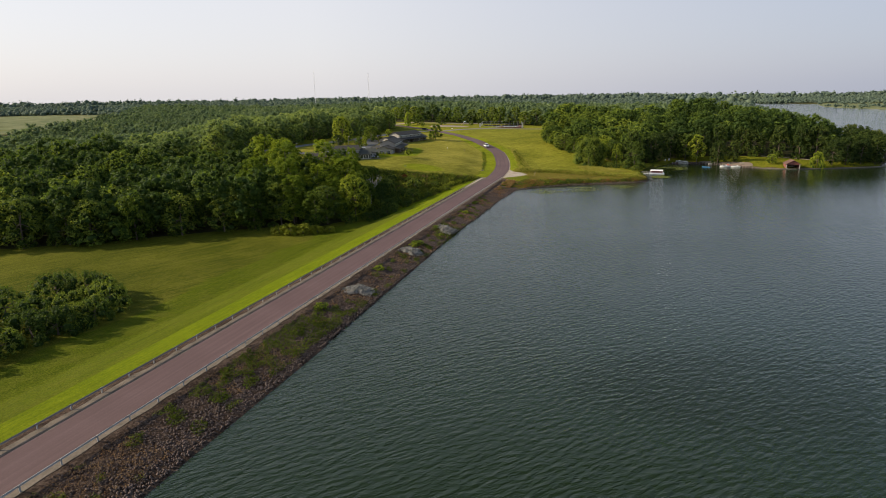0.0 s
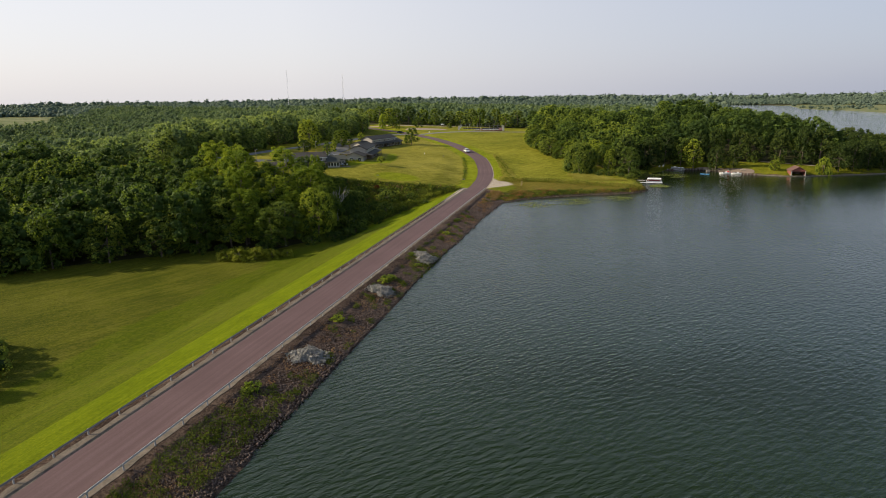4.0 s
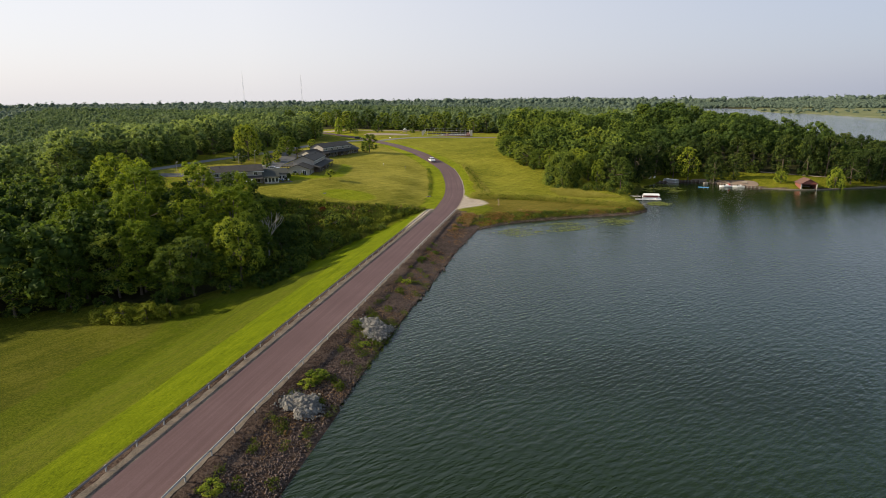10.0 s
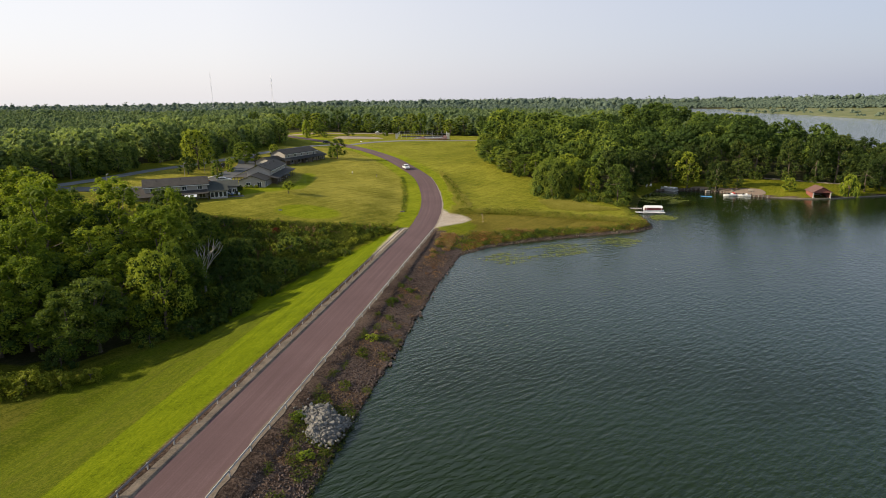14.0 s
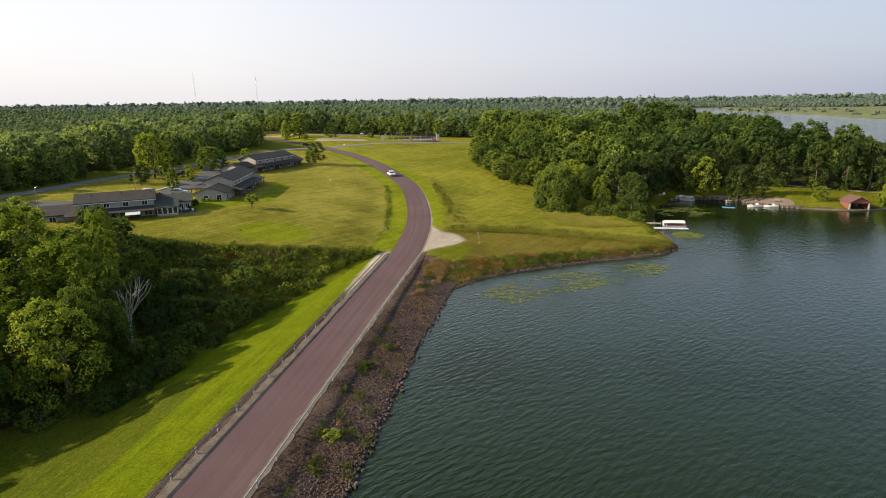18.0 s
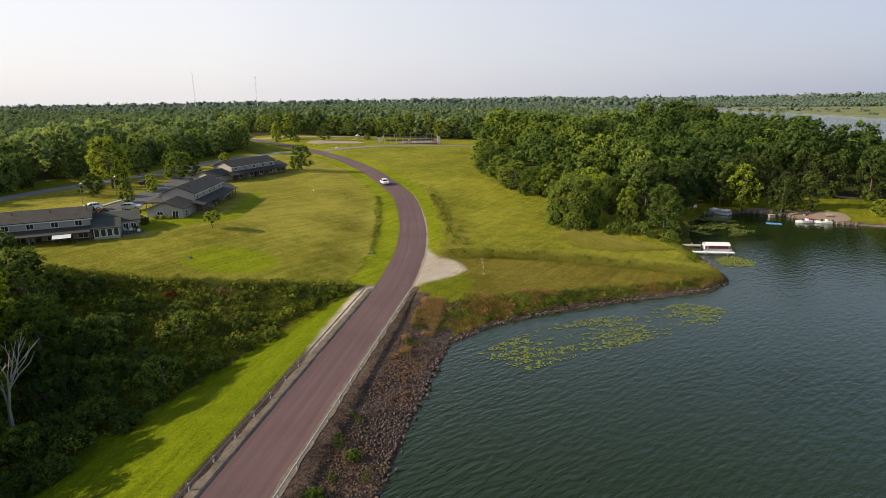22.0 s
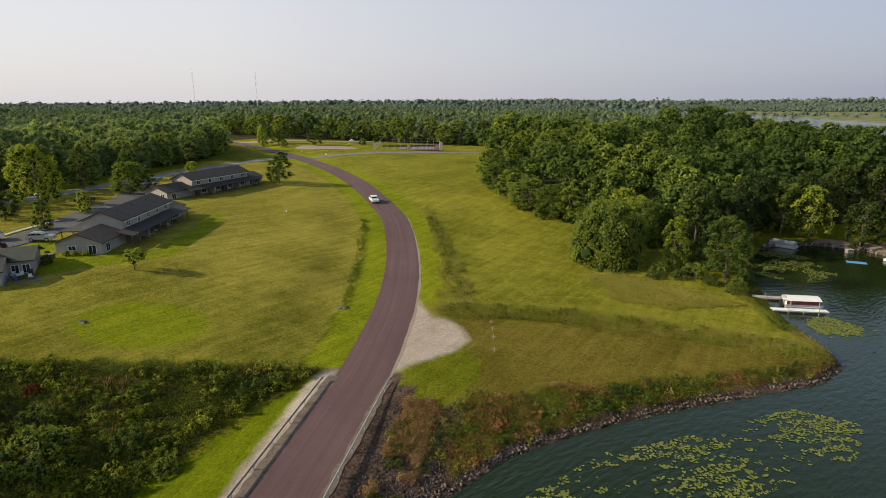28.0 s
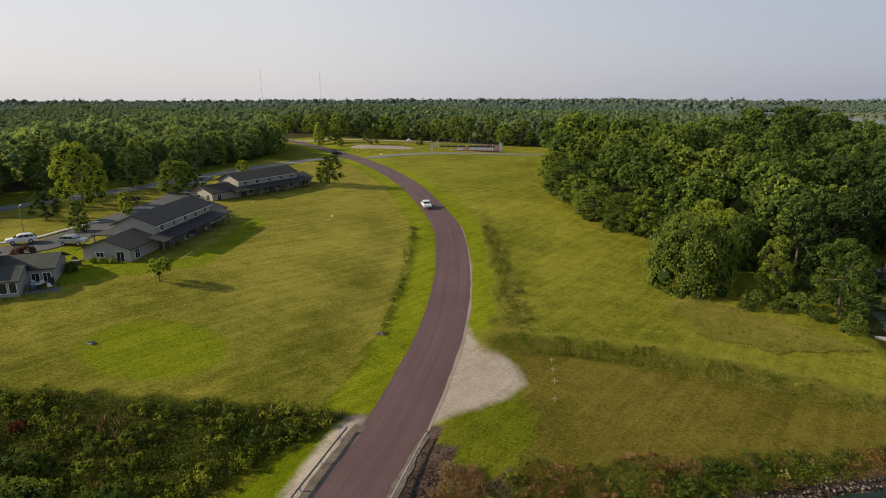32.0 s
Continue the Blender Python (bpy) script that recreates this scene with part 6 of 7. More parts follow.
def car(x, y, z, way, paint, label, pickup=False, group=""):
    """A car whose front looks along local +x."""
    ob = thing("pickup_truck" if pickup else "car", pose(x, y, z, 0, 0, way), label, "pickup truck" if pickup else "car", group)
    long, half = (5.5, 0.98) if pickup else (4.45, 0.9)
    a = long / 2
    if pickup:
        side = [(-a, 0.45), (a, 0.45), (a, 0.85), (a - .15, 1.05), (1.1, 1.12), (-a, 1.12)]
        cab = [(-0.95, 1.10), (1.15, 1.10), (0.45, 1.80), (-0.75, 1.82)]
    else:
        side = [(-a, 0.40), (a, 0.40), (a, 0.80), (a - .15, 0.98), (1.05, 1.10), (-a + .04, 1.12)]
        cab = [(-a + .08, 1.08), (1.05, 1.08), (0.12, 1.62), (-a + .72, 1.62)]
    body = prism(side, -half, half)
    bmesh.ops.bevel(body, geom=body.edges[:], offset=0.05, segments=2, affect="EDGES")
    body = part("body", body, paint, ob)
    top = prism(cab, -half + 0.12, half - 0.12)
    bmesh.ops.bevel(top, geom=top.edges[:], offset=0.06, segments=2, affect="EDGES")
    part("cabin", top, paint, ob)
    (bx0, _), (fx0, _), (fx1, fz), (bx1, bz) = cab
    part("windscreen", prism([(fx0 - .06, 1.16), (fx0 + .02, 1.16), (fx1 + .10, fz - .12), (fx1 + .02, fz - .12)], -half + .2, half - .2), GLASS, ob)
    part("rear_window", prism([(bx0 - .02, 1.18), (bx0 + .08, 1.18), (bx1 + .0, bz - .14), (bx1 - .10, bz - .14)], -half + .22, half - .22), GLASS, ob)
    for s in (-1, 1):
        y0, y1 = sorted((s * (half - .125), s * (half - .10)))
        if pickup:
            part("side_window", prism([(bx0 + .2, 1.15), (fx0 - .3, 1.15), (fx1 - .08, fz - .12), (bx1 + .12, bz - .12)], y0, y1), GLASS, ob)
        else:
            for lo0, hi0, lo1, hi1 in ((bx0 + .30, bx1 + .06, bx0 + .90, bx0 + .90), (bx0 + 1.0, bx0 + 1.0, bx0 + 1.75, bx0 + 1.75), (bx0 + 1.85, bx0 + 1.85, fx0 - .28, fx1 - .04)):
                part("side_window", prism([(lo0, 1.17), (lo1, 1.17), (hi1, fz - .12), (hi0, fz - .12)], y0, y1), GLASS, ob)
            part("roof_rail", tubes(((bx1 + .2, s * (half - .22), fz + .05), (fx1 - .15, s * (half - .22), fz + .04), .02, .02)), STEEL, ob)
        part("headlight", boxes((a - .06, s * .68 - .18, .66, a + .02, s * .68 + .18, .82), bevel=.02), WHITE, ob)
        part("tail_light", boxes((-a - .02, s * .74 - .10, .72, -a + .05, s * .74 + .10, 1.0), bevel=.02), LAMPRED, ob)
        part("mirror", boxes((fx0 - .35, s * (half + .02) - .08, 1.10, fx0 - .2, s * (half + .02) + .08, 1.24), bevel=.02), paint, ob)
        for wx in (-a + 0.95, a - 0.95):
            w = part("wheel", tubes(((wx, s * (half - .20), .36), (wx, s * (half + .01), .36), .36, .36), sides=14), RUBBER, ob)
            part("rim", tubes(((wx, s * (half - .02), .36), (wx, s * (half + .03), .36), .22, .20), sides=10), STEEL, w)
    if pickup:
        part("bed", boxes((-a + .12, -half + .12, 1.125, -1.15, half - .12, 1.135)), DARK, body)
    part("bumper", boxes((a - .02, -half + .08, .42, a + .08, half - .08, .60), bevel=.03), STEEL if pickup else paint, ob)
    return ob


car(-24.8, 311.0, 4.06, -64, WHITECAR, "white pickup truck driving along the dam road", True)
car(-68.0, 245.9, ground(-68.0, 245.9) + .12, 17, SILVER, "silver sport utility car parked by the apartments", group="parked cars")
car(-76.3, 243.4, ground(-76.3, 243.4) + .12, 232, WHITECAR, "white sport utility car parked on the drive", group="parked cars")
car(-87.5, 279.5, ground(-87.5, 279.5) + .12, 80, DARKCAR, "dark car parked under the trees", group="parked cars")
car(-92.5, 402, ground(-92.5, 402) + .05, 20, DARKCAR, "dark car on the grass by the crossroads", group="parked cars")


# ---- lamps, signs, masts, courts ----
m, n_, l_, b_ = shade("lamp_globe", 0.3)
b_.inputs["Base Color"].default_value = (0.45, 0.45, 0.43, 1)
GLOBE = m


def street_lamp(x, y, high=4.8):
    ob = thing("street_lamp", pose(x, y, ground(x, y)), "grey pole lamp beside the parking drive", "street lamp", "parking lamps")
    part("pole", tubes(((0, 0, -.3), (0, 0, .4), .13, .12), ((0, 0, .4), (0, 0, high), .08, .06), sides=8), RAILWOOD, ob)
    part("arm", tubes(((0, 0, high - .1), (.55, 0, high + .12), .04, .04)), STEEL, ob)
    part("lamp_head", boxes((.35, -.11, high + .06, .78, .11, high + .18), bevel=.03), GLOBE, ob)


for x, y in ((-84.0, 250.1), (-84.8, 263.0), (-95.5, 313), (-91, 224)):
    street_lamp(x, y)


def signpost(x, y, high, label, wide=0.6, paint=None, category="sign", name="sign"):
    ob = thing(name, pose(x, y, ground(x, y)), label, category)
    part("post", boxes((-.05, -.05, -.3, .05, .05, high)), RAILWOOD, ob)
    part("board", boxes((-wide / 2, -.08, high - .45, wide / 2, -.052, high), bevel=.01), paint or WHITE, ob)
    return ob


signpost(-40.2, 288, 1.1, "small white marker post on the lawn", 0.25)
signpost(-30.6, 287, 1.1, "small brown marker post on the lawn", 0.25, BRICKY)
signpost(-70, 396, 1.6, "white sign at the crossroads", 1.0)
signpost(-86, 408, 1.5, "yellow sign at the crossroads", 0.7, YELLOWSIGN := plain("yellow_sign", (0.55, 0.42, 0.03), (0.65, 0.50, 0.05), 1, 0.5))
POSTWOOD = plain("pale_weathered_wood", (0.24, 0.18, 0.11), (0.40, 0.31, 0.20), 4, 0.9)
for k, (x, y) in enumerate(((15.1, 225.9), (14.7, 230.0), (14.3, 232.9), (13.9, 235.4))):
    p = thing("fence_post", pose(x, y, ground(x, y)), "weathered wooden post with a cross rail on the mown point", "post", "posts on the point")
    part("post", boxes((-.055, -.055, -.3, .055, .055, .68), bevel=.02), POSTWOOD, p)
    part("rail", boxes((-.32, -.04, .30, .32, .04, .38), bevel=.012), POSTWOOD, p)
o = thing("storm_drain", pose(-9.2, 237.8, ground(-9.2, 237.8)), "dark concrete culvert mouth in the lawn's ditch", "culvert")
part("headwall", boxes((-.6, -.3, -.4, .6, -.15, .3), (-.6, -.15, -.4, -.5, .4, .22), (.5, -.15, -.4, .6, .4, .22), bevel=.03), PAVED, o)
part("pipe", tubes(((0, -.32, .0), (0, .2, .0), .24, .24), sides=12), DARK, o)


# mast colour lightened so that it fades as if seen through haze
HAZED_MAST = plain("haze_paled_mast", (0.74, 0.74, 0.75), (0.82, 0.82, 0.83), 0.2, 0.7)


def mast(x, y, top, guys):
    z = ground(x, y)
    ob = thing("radio_mast", pose(x, y, z), "thin lattice radio mast on the far hill", "mast", "radio masts")
    r, h = 1.0, top - z
    bm = bmesh.new()
    foot = [Vector((math.cos(k * 2.094) * r, math.sin(k * 2.094) * r, 0)) for k in range(3)]
    for k in range(3):
        tube(bm, foot[k], foot[k] + Vector((0, 0, h)), 0.12, 0.10, 4)
        for j in range(int(h / 6)):
            a, b = (foot[k], foot[k - 1]) if j % 2 else (foot[k - 1], foot[k])
            tube(bm, a + Vector((0, 0, 6 * j)), b + Vector((0, 0, 6 * j + 6)), 0.08, 0.08, 3)
    part("lattice", bm, HAZED_MAST, ob)
    for k in range(3):
        part("guy", tubes((foot[k] + Vector((0, 0, h * .8)), foot[k].normalized() * h * .5, .04, .04), sides=3), STEEL, ob)


mast(-694.7, 1307.8, 100, 3)
mast(-494.8, 1186.5, 83.5, 3)

COURTRED = plain("worn_red_court", (0.10, 0.045, 0.04), (0.16, 0.07, 0.06), 0.4, 0.85)
COURTGREY = plain("worn_grey_court", (0.11, 0.12, 0.12), (0.19, 0.20, 0.20), 0.4, 0.85)
LINE = plain("court_line", (0.6, 0.6, 0.58), (0.7, 0.7, 0.68), 2, 0.8)


def tennis_courts():
    z = ground(-42, 443) + 0.25
    ob = thing("tennis_court", pose(-57, 430, z, 0, 0, 10), "fenced tennis courts with a worn red and grey surface", "tennis court")
    part("slab", boxes((-1, -1, -1.8, 30, 33, 0.0)), COURTRED, ob)
    for k in (0, 1):
        x0 = 2 + 14 * k
        part("court", boxes((x0, 4, 0.0, x0 + 11, 28, 0.012)), COURTGREY, ob)
        for a in (0, 1.4, 5.45, 9.5, 10.9):
            part("line", boxes((x0 + a, 4, .012, x0 + a + .1, 28, .018)), LINE, ob)
        for b in (4.1, 9.6, 22.4, 27.9):
            part("line", boxes((x0, b - .05, .013, x0 + 11, b + .05, .020)), LINE, ob)
        net = part("net", boxes((x0 - .8, 15.98, .08, x0 + 11.8, 16.02, .95)), DARKCAR, ob, "dark court net")
    step = 3.1
    for k in range(11):
        for y in (-1, 33):
            part("fence_post", tubes(((-1 + k * step, y, -.5), (-1 + k * step, y, 3.0), .05, .05)), STEEL, ob)
        if 0 < k < 11:
            for x in (-1, 30):
                part("fence_post", tubes(((x, -1 + k * step, -.5), (x, -1 + k * step, 3.0), .05, .05)), STEEL, ob)
    for a, b in (((-1, -1), (30, -1)), ((-1, 33), (30, 33)), ((-1, -1), (-1, 33)), ((30, -1), (30, 33))):
        for z1 in (0.1, 1.5, 3.0):
            part("fence_rail", tubes(((*a, z1), (*b, z1), .03, .03), sides=4), STEEL, ob)
    for x in (-1.6, 30.2):
        part("backboard", boxes((x, -1.2, -.4, x + 1.2, -1.0, 3.4)), CONCRETE, ob, "pale end panel of the fence")


tennis_courts()


def play_frame(x, y):
    ob = thing("playground_frame", pose(x, y, ground(x, y), 0, 0, 20), "wooden playground frame with a pale roof", "playground")
    for a, b in ((-1, -1), (1, -1), (1, 1), (-1, 1)):
        part("post", tubes(((a, b, -.2), (a, b, 2.6), .08, .08)), RAILWOOD, ob)
    part("deck", boxes((-1.1, -1.1, 1.1, 1.1, 1.1, 1.22)), RAILWOOD, ob)
    part("roof", prism([(-1.3, 2.5), (1.3, 2.5), (0, 3.4)], -1.2, 1.2), WHITE, ob)
    part("swing_beam", tubes(((1.1, 0, 2.4), (5, 0, 2.4), .07, .07), ((5, 0, 2.4), (5, -1, 0), .06, .06), ((5, 0, 2.4), (5, 1, 0), .06, .06)), RAILWOOD, ob)
    part("slide", prism([(-3.6, .2), (-1.1, 1.2), (-1.1, 1.3), (-3.6, .3)], -.4, .4), YELLOWSIGN, ob)


play_frame(-74, 444)


# ---- the cove ----
ALU = plain("aluminium", (0.60, 0.61, 0.62), (0.74, 0.75, 0.76), 1.0, 0.35, 0.8, 0.05)
CANVAS = plain("white_canvas", (0.66, 0.66, 0.65), (0.78, 0.78, 0.77), 0.8, 0.7, 0, 0.2, 0.01)
REDCLOTH = plain("red_cloth", (0.42, 0.03, 0.03), (0.55, 0.05, 0.05), 1.5, 0.7)
MAROON = plain("maroon_panel", (0.10, 0.015, 0.02), (0.15, 0.025, 0.03), 1.0, 0.5)
BLUEFLOAT = plain("blue_foam", (0.08, 0.26, 0.50), (0.12, 0.34, 0.60), 1.5, 0.6)
BROWNSTONE = per_piece("patio_stone", (0.13, 0.092, 0.068), (0.28, 0.21, 0.155))
DECK = plain("grey_deck_boards", (0.30, 0.28, 0.25), (0.45, 0.42, 0.38), 2.0, 0.85)


def dock(x, y, way, long, wide, label, boards=True, paint=None):
    ob = thing("dock", pose(x, y, WATER, 0, 0, way), label, "dock", "docks")
    n = int(long / 0.32)
    first = None
    for k in range(n):
        if first is None:
            first = part("plank", boxes((0, -wide / 2, .42, .29, wide / 2, .47), bevel=.01), paint or DECK, ob)
        else:
            q = new("plank", first.data)
            q.parent, q.location = ob, (k * long / n, 0, 0)
    for s in (-1, 1):
        part("beam", boxes((0, s * wide / 2 * .9 - .05, .26, long, s * wide / 2 * .9 + .05, .415)), ALU if paint else DECK, ob)
        for k in range(int(long / 2.2) + 1):
            part("pile", tubes(((k * 2.2 + .1, s * wide / 2, -2.2), (k * 2.2 + .1, s * wide / 2, .95 if k % 2 else .5), .06, .06)), ALU if paint else RAILWOOD, ob)
    return ob


dock(57.0, 251.3, 0, 8.2, 1.2, "white aluminium dock on piles in the cove", paint=WHITE)
dock(56.0, 257.5, -4, 7.4, 1.1, "dark wooden dock in the cove's shade", paint=None)


def pontoon_boat(x, y, z, way, label, cloth, cover=True):
    ob = thing("pontoon_boat", pose(x, y, z, 0, 0, way), label, "boat", "boats")
    for s in (-1, 1):
        bm = tubes(((-2.7, s * .85, .22), (2.4, s * .85, .22), .32, .32), ((2.4, s * .85, .22), (3.0, s * .85, .36), .32, .06), sides=12)
        part("pontoon", bm, ALU, ob)
    part("deck", boxes((-2.8, -1.2, .52, 2.8, 1.2, .62), bevel=.02), ALU, ob)
    for s in (-1, 1):
        part("side_panel", boxes((-2.6, s * 1.15 - .02, .66, 2.5, s * 1.15 + .02, 1.25), bevel=.01), cloth, ob)
        part("rail", tubes(((-2.6, s * 1.15, 1.32), (2.5, s * 1.15, 1.32), .03, .03)), ALU, ob)
    part("front_panel", boxes((2.48, -1.1, .66, 2.52, 1.1, 1.25)), cloth, ob)
    for sx, sy in ((-2.0, -.75), (-2.0, .75), (1.5, -.75), (1.5, .75)):
        s = part("seat", boxes((sx - .6, sy - .35, .62, sx + .6, sy + .35, 1.02), bevel=.06), CANVAS, ob)
        part("backrest", boxes((sx - .6, sy + math.copysign(.3, sy) - .08, 1.02, sx + .6, sy + math.copysign(.3, sy) + .08, 1.42), bevel=.05), CANVAS, s)
    part("console", boxes((.0, .3, .62, .5, .95, 1.35), bevel=.05), WHITE, ob)
    part("engine", boxes((-3.2, -.22, -.1, -2.8, .22, 1.2), bevel=.08), DARKCAR, ob)
    if cover:
        part("cover", prism([(-2.5, 1.36), (2.3, 1.36), (1.9, 1.55), (-2.2, 1.62)], -1.1, 1.1), cloth, ob)
    return ob


def boat_lift(x, y, way):
    ob = thing("boat_lift", pose(x, y, WATER, 0, 0, way), "boat lift with a white arched canopy beside the dock", "boat lift")
    for a in (-2.7, 2.7):
        for b in (-1.6, 1.6):
            part("post", boxes((a - .07, b - .07, -2.2, a + .07, b + .07, 1.75), bevel=.01), ALU, ob)
    arch = [(-1.75 + 3.5 * k / 10, 1.75 + .42 * math.sin(math.pi * k / 10)) for k in range(11)]
    bm = prism(arch + [(-(-1.75 + 3.5 * k / 10), 1.71 + .42 * math.sin(math.pi * k / 10)) for k in range(11)], -3.1, 3.1)
    bm.transform(pose(0, 0, 0, 0, 0, 90))
    part("canopy", bm, CANVAS, ob, "white canvas canopy")
    ob.scale = (0.78, 0.85, 0.9)
    for b in (-1.6, 1.6):
        part("beam", boxes((-2.8, b - .06, .2, 2.8, b + .06, .36)), ALU, ob)
    for a in (-2, 2):
        part("cradle", boxes((a - .08, -1.6, .1, a + .08, 1.6, .22)), ALU, ob)


boat_lift(62.3, 253.8, 0)
pontoon_boat(62.3, 253.8, WATER + .16, 0, "white and dark red pontoon boat on the lift", MAROON, False)
pontoon_boat(75.2, 296.0, WATER, -38, "silver pontoon boat moored at the cove's wall", STEEL, False)


def speed_boat(x, y, way, label, cloth):
    ob = thing("boat", pose(x, y, WATER, 0, 0, way), label, "boat", "boats")
    bm = bmesh.new()
    rings = []
    for t, w, d in ((-1.9, .85, .32), (-.6, .95, .34), (.7, .85, .32), (1.6, .5, .24), (2.2, .06, .05)):
        rings.append([bm.verts.new(q) for q in ((t, -w, .55), (t, -w * .8, .05), (t, 0, -d * .6), (t, w * .8, .05), (t, w, .55))])
    for a, b in zip(rings, rings[1:]):
        for k in range(4):
            bm.faces.new((a[k], a[k + 1], b[k + 1], b[k]))
        bm.faces.new((a[4], a[0], b[0], b[4]))
    bm.faces.new(rings[0])
    bmesh.ops.recalc_face_normals(bm, faces=bm.faces[:])
    part("hull", bm, WHITECAR, ob)
    part("cockpit", boxes((-1.5, -.65, .551, .5, .65, .60), bevel=.02), cloth, ob)
    part("seat", boxes((-.9, -.55, .6, -.4, .55, .95), bevel=.06), cloth, ob)
    part("windscreen", prism([(.5, .56), (.62, .56), (.35, .95), (.3, .95)], -.6, .6), GLASS, ob)
    part("engine", boxes((-2.25, -.18, .0, -1.92, .18, .95), bevel=.06), DARKCAR, ob)


speed_boat(92.8, 286.0, 185, "white boat with pale covers by the stone landing", CANVAS)
speed_boat(97.2, 285.6, 175, "small white boat by the stone landing", CANVAS)
o = thing("paddle_boat", pose(94.6, 286.8, WATER, 0, 0, 5), "red paddle boat between two white boats", "boat", "boats")
part("hull", boxes((-1.2, -.75, -.1, 1.2, .75, .6), bevel=.16), REDCLOTH, o)
for s in (-.35, .35):
    part("seat", boxes((-.8, s - .25, .58, -.2, s + .25, 1.05), bevel=.06), REDCLOTH, o)
o = thing("swim_float", pose(84.8, 283.9, WATER, 0, 0, -14), "flat blue foam swim float on the water", "float")
part("pad", boxes((-1.7, -.75, -.03, 1.7, .75, .09), bevel=.03), BLUEFLOAT, o)
part("roll", tubes(((-1.7, -.6, .12), (-1.7, .6, .12), .10, .10), sides=8), BLUEFLOAT, o)

patch("stone_patio", [(82, 298.3), (90, 297.0), (92.5, 291.6), (99.5, 286.0), (104, 286.5), (104.5, 291), (99, 295.5), (92, 299.5), (84, 301)], BROWNSTONE, 0.1, "brown stone landing terrace by the lake", "terrace")
wall = tagged(new("landing_wall"), "rough brown stone wall along the landing", "wall", kind="structure")
rows_of = spline([(71, 295.2), (82, 298.0), (90.4, 295.8), (93, 291), (100, 284.7), (104.5, 283.4)], 0.42)
for k, p in enumerate(rows_of):
    for j in (0, 1):
        q = new("stone", STONES[(k + j) % 6] if k % 3 else WHITES[k % 6])
        q.parent = wall
        q.location = (p.x + nr.uniform(-.08, .08), p.y + .05, WATER + 0.1 + 0.32 * j)
        q.rotation_euler = (0, 0, nr.uniform(0, 6))
        q.scale = (nr.uniform(.55, .75), nr.uniform(.5, .7), nr.uniform(.55, .75))
placed("lake_wall", ribbon([(104.5, 283.2), (116, 280.8), (133, 286.3), (156, 296.8), (172, 311)], (-.25, .25), lambda x, y: WATER + .32, 0.9, 2.0), plain("weathered_edge_stone", (0.10, 0.085, 0.065), (0.22, 0.19, 0.15), 1.2, 0.9, 0, 0.6, 0.03), "low stone edge of the lakeside lawn", "wall")
for k, (x, y, w) in enumerate(((86.5, 296.5, 20), (95.5, 292.5, 60), (100.2, 289.5, -30))):
    o = thing("bench", pose(x, y, ground(x, y) + .1, 0, 0, w), "dark wooden bench on the stone terrace", "bench", "terrace benches")
    part("seat", boxes((-.8, -.22, .40, .8, .22, .46), bevel=.01), RAILWOOD, o)
    part("backrest", boxes((-.8, .20, .5, .8, .26, .9), bevel=.01), RAILWOOD, o)
    for a in (-.65, .65):
        part("leg", boxes((a - .05, -.2, 0, a + .05, .24, .40)), RAILWOOD, o)
o = thing("landing_box", pose(87.2, 292.2, WATER, 0, 0, 10), "brown wooden box on the landing's edge", "box")
part("body", boxes((-.7, -.5, -1, .7, .5, .75), bevel=.03), RAILWOOD, o)
part("lid", boxes((-.78, -.58, .75, .78, .58, .82), bevel=.02), DECK, o)

REDWOOD = plain("red_stained_boards", (0.17, 0.055, 0.045), (0.25, 0.09, 0.07), 1.2, 0.8, 0, 0.3, 0.01)
ROOFRED = plain("brown_roof_shingles", (0.10, 0.050, 0.042), (0.16, 0.085, 0.07), 1.2, 0.9, 0, 0.5, 0.02)


def boathouse(x, y):
    ob = thing("boathouse", pose(x, y, WATER), "red gabled boathouse standing open over the water", "boathouse")
    ob.scale = (0.84, 0.84, 0.88)
    w = 3.0
    for s in (-1, 1):
        part("side_wall", boxes((s * w - .1, 0, .35, s * w + .1, 6.5, 2.5)), REDWOOD, ob)
        for k in range(4):
            part("pile", boxes((s * w - .16, k * 2.1 - .05, -1.8, s * w + .16, k * 2.1 + .27, .6)), RAILWOOD, ob)
    part("back_wall", boxes((-w + .1, 6.3, .35, w - .1, 6.5, 2.5)), BRICKY, ob)
    part("gable", prism([(-w, 2.3), (w, 2.3), (w, 2.55), (0, 4.2), (-w, 2.55)], -.05, .12), REDWOOD, ob, "red boarded gable")
    part("roof", prism([(-w - .6, 2.35), (0, 4.3), (w + .6, 2.35), (w + .6, 2.5), (0, 4.46), (-w - .6, 2.5)], -.6, 6.9), ROOFRED, ob)
    for s in (-1, 1):
        part("corner_post", boxes((s * w - .18, -.12, -.2, s * w + .18, .2, 2.4)), DECK, ob)
    part("walkway", boxes((-w + .12, 0.3, .25, -w + 1.0, 6.2, .36)), DECK, ob)
    part("rack", boxes((-1.4, 4.0, .9, 1.6, 4.6, 1.0), (-1.4, 4.0, 0.2, -1.3, 4.6, .9), (1.5, 4.0, .2, 1.6, 4.6, .9)), DECK, ob)


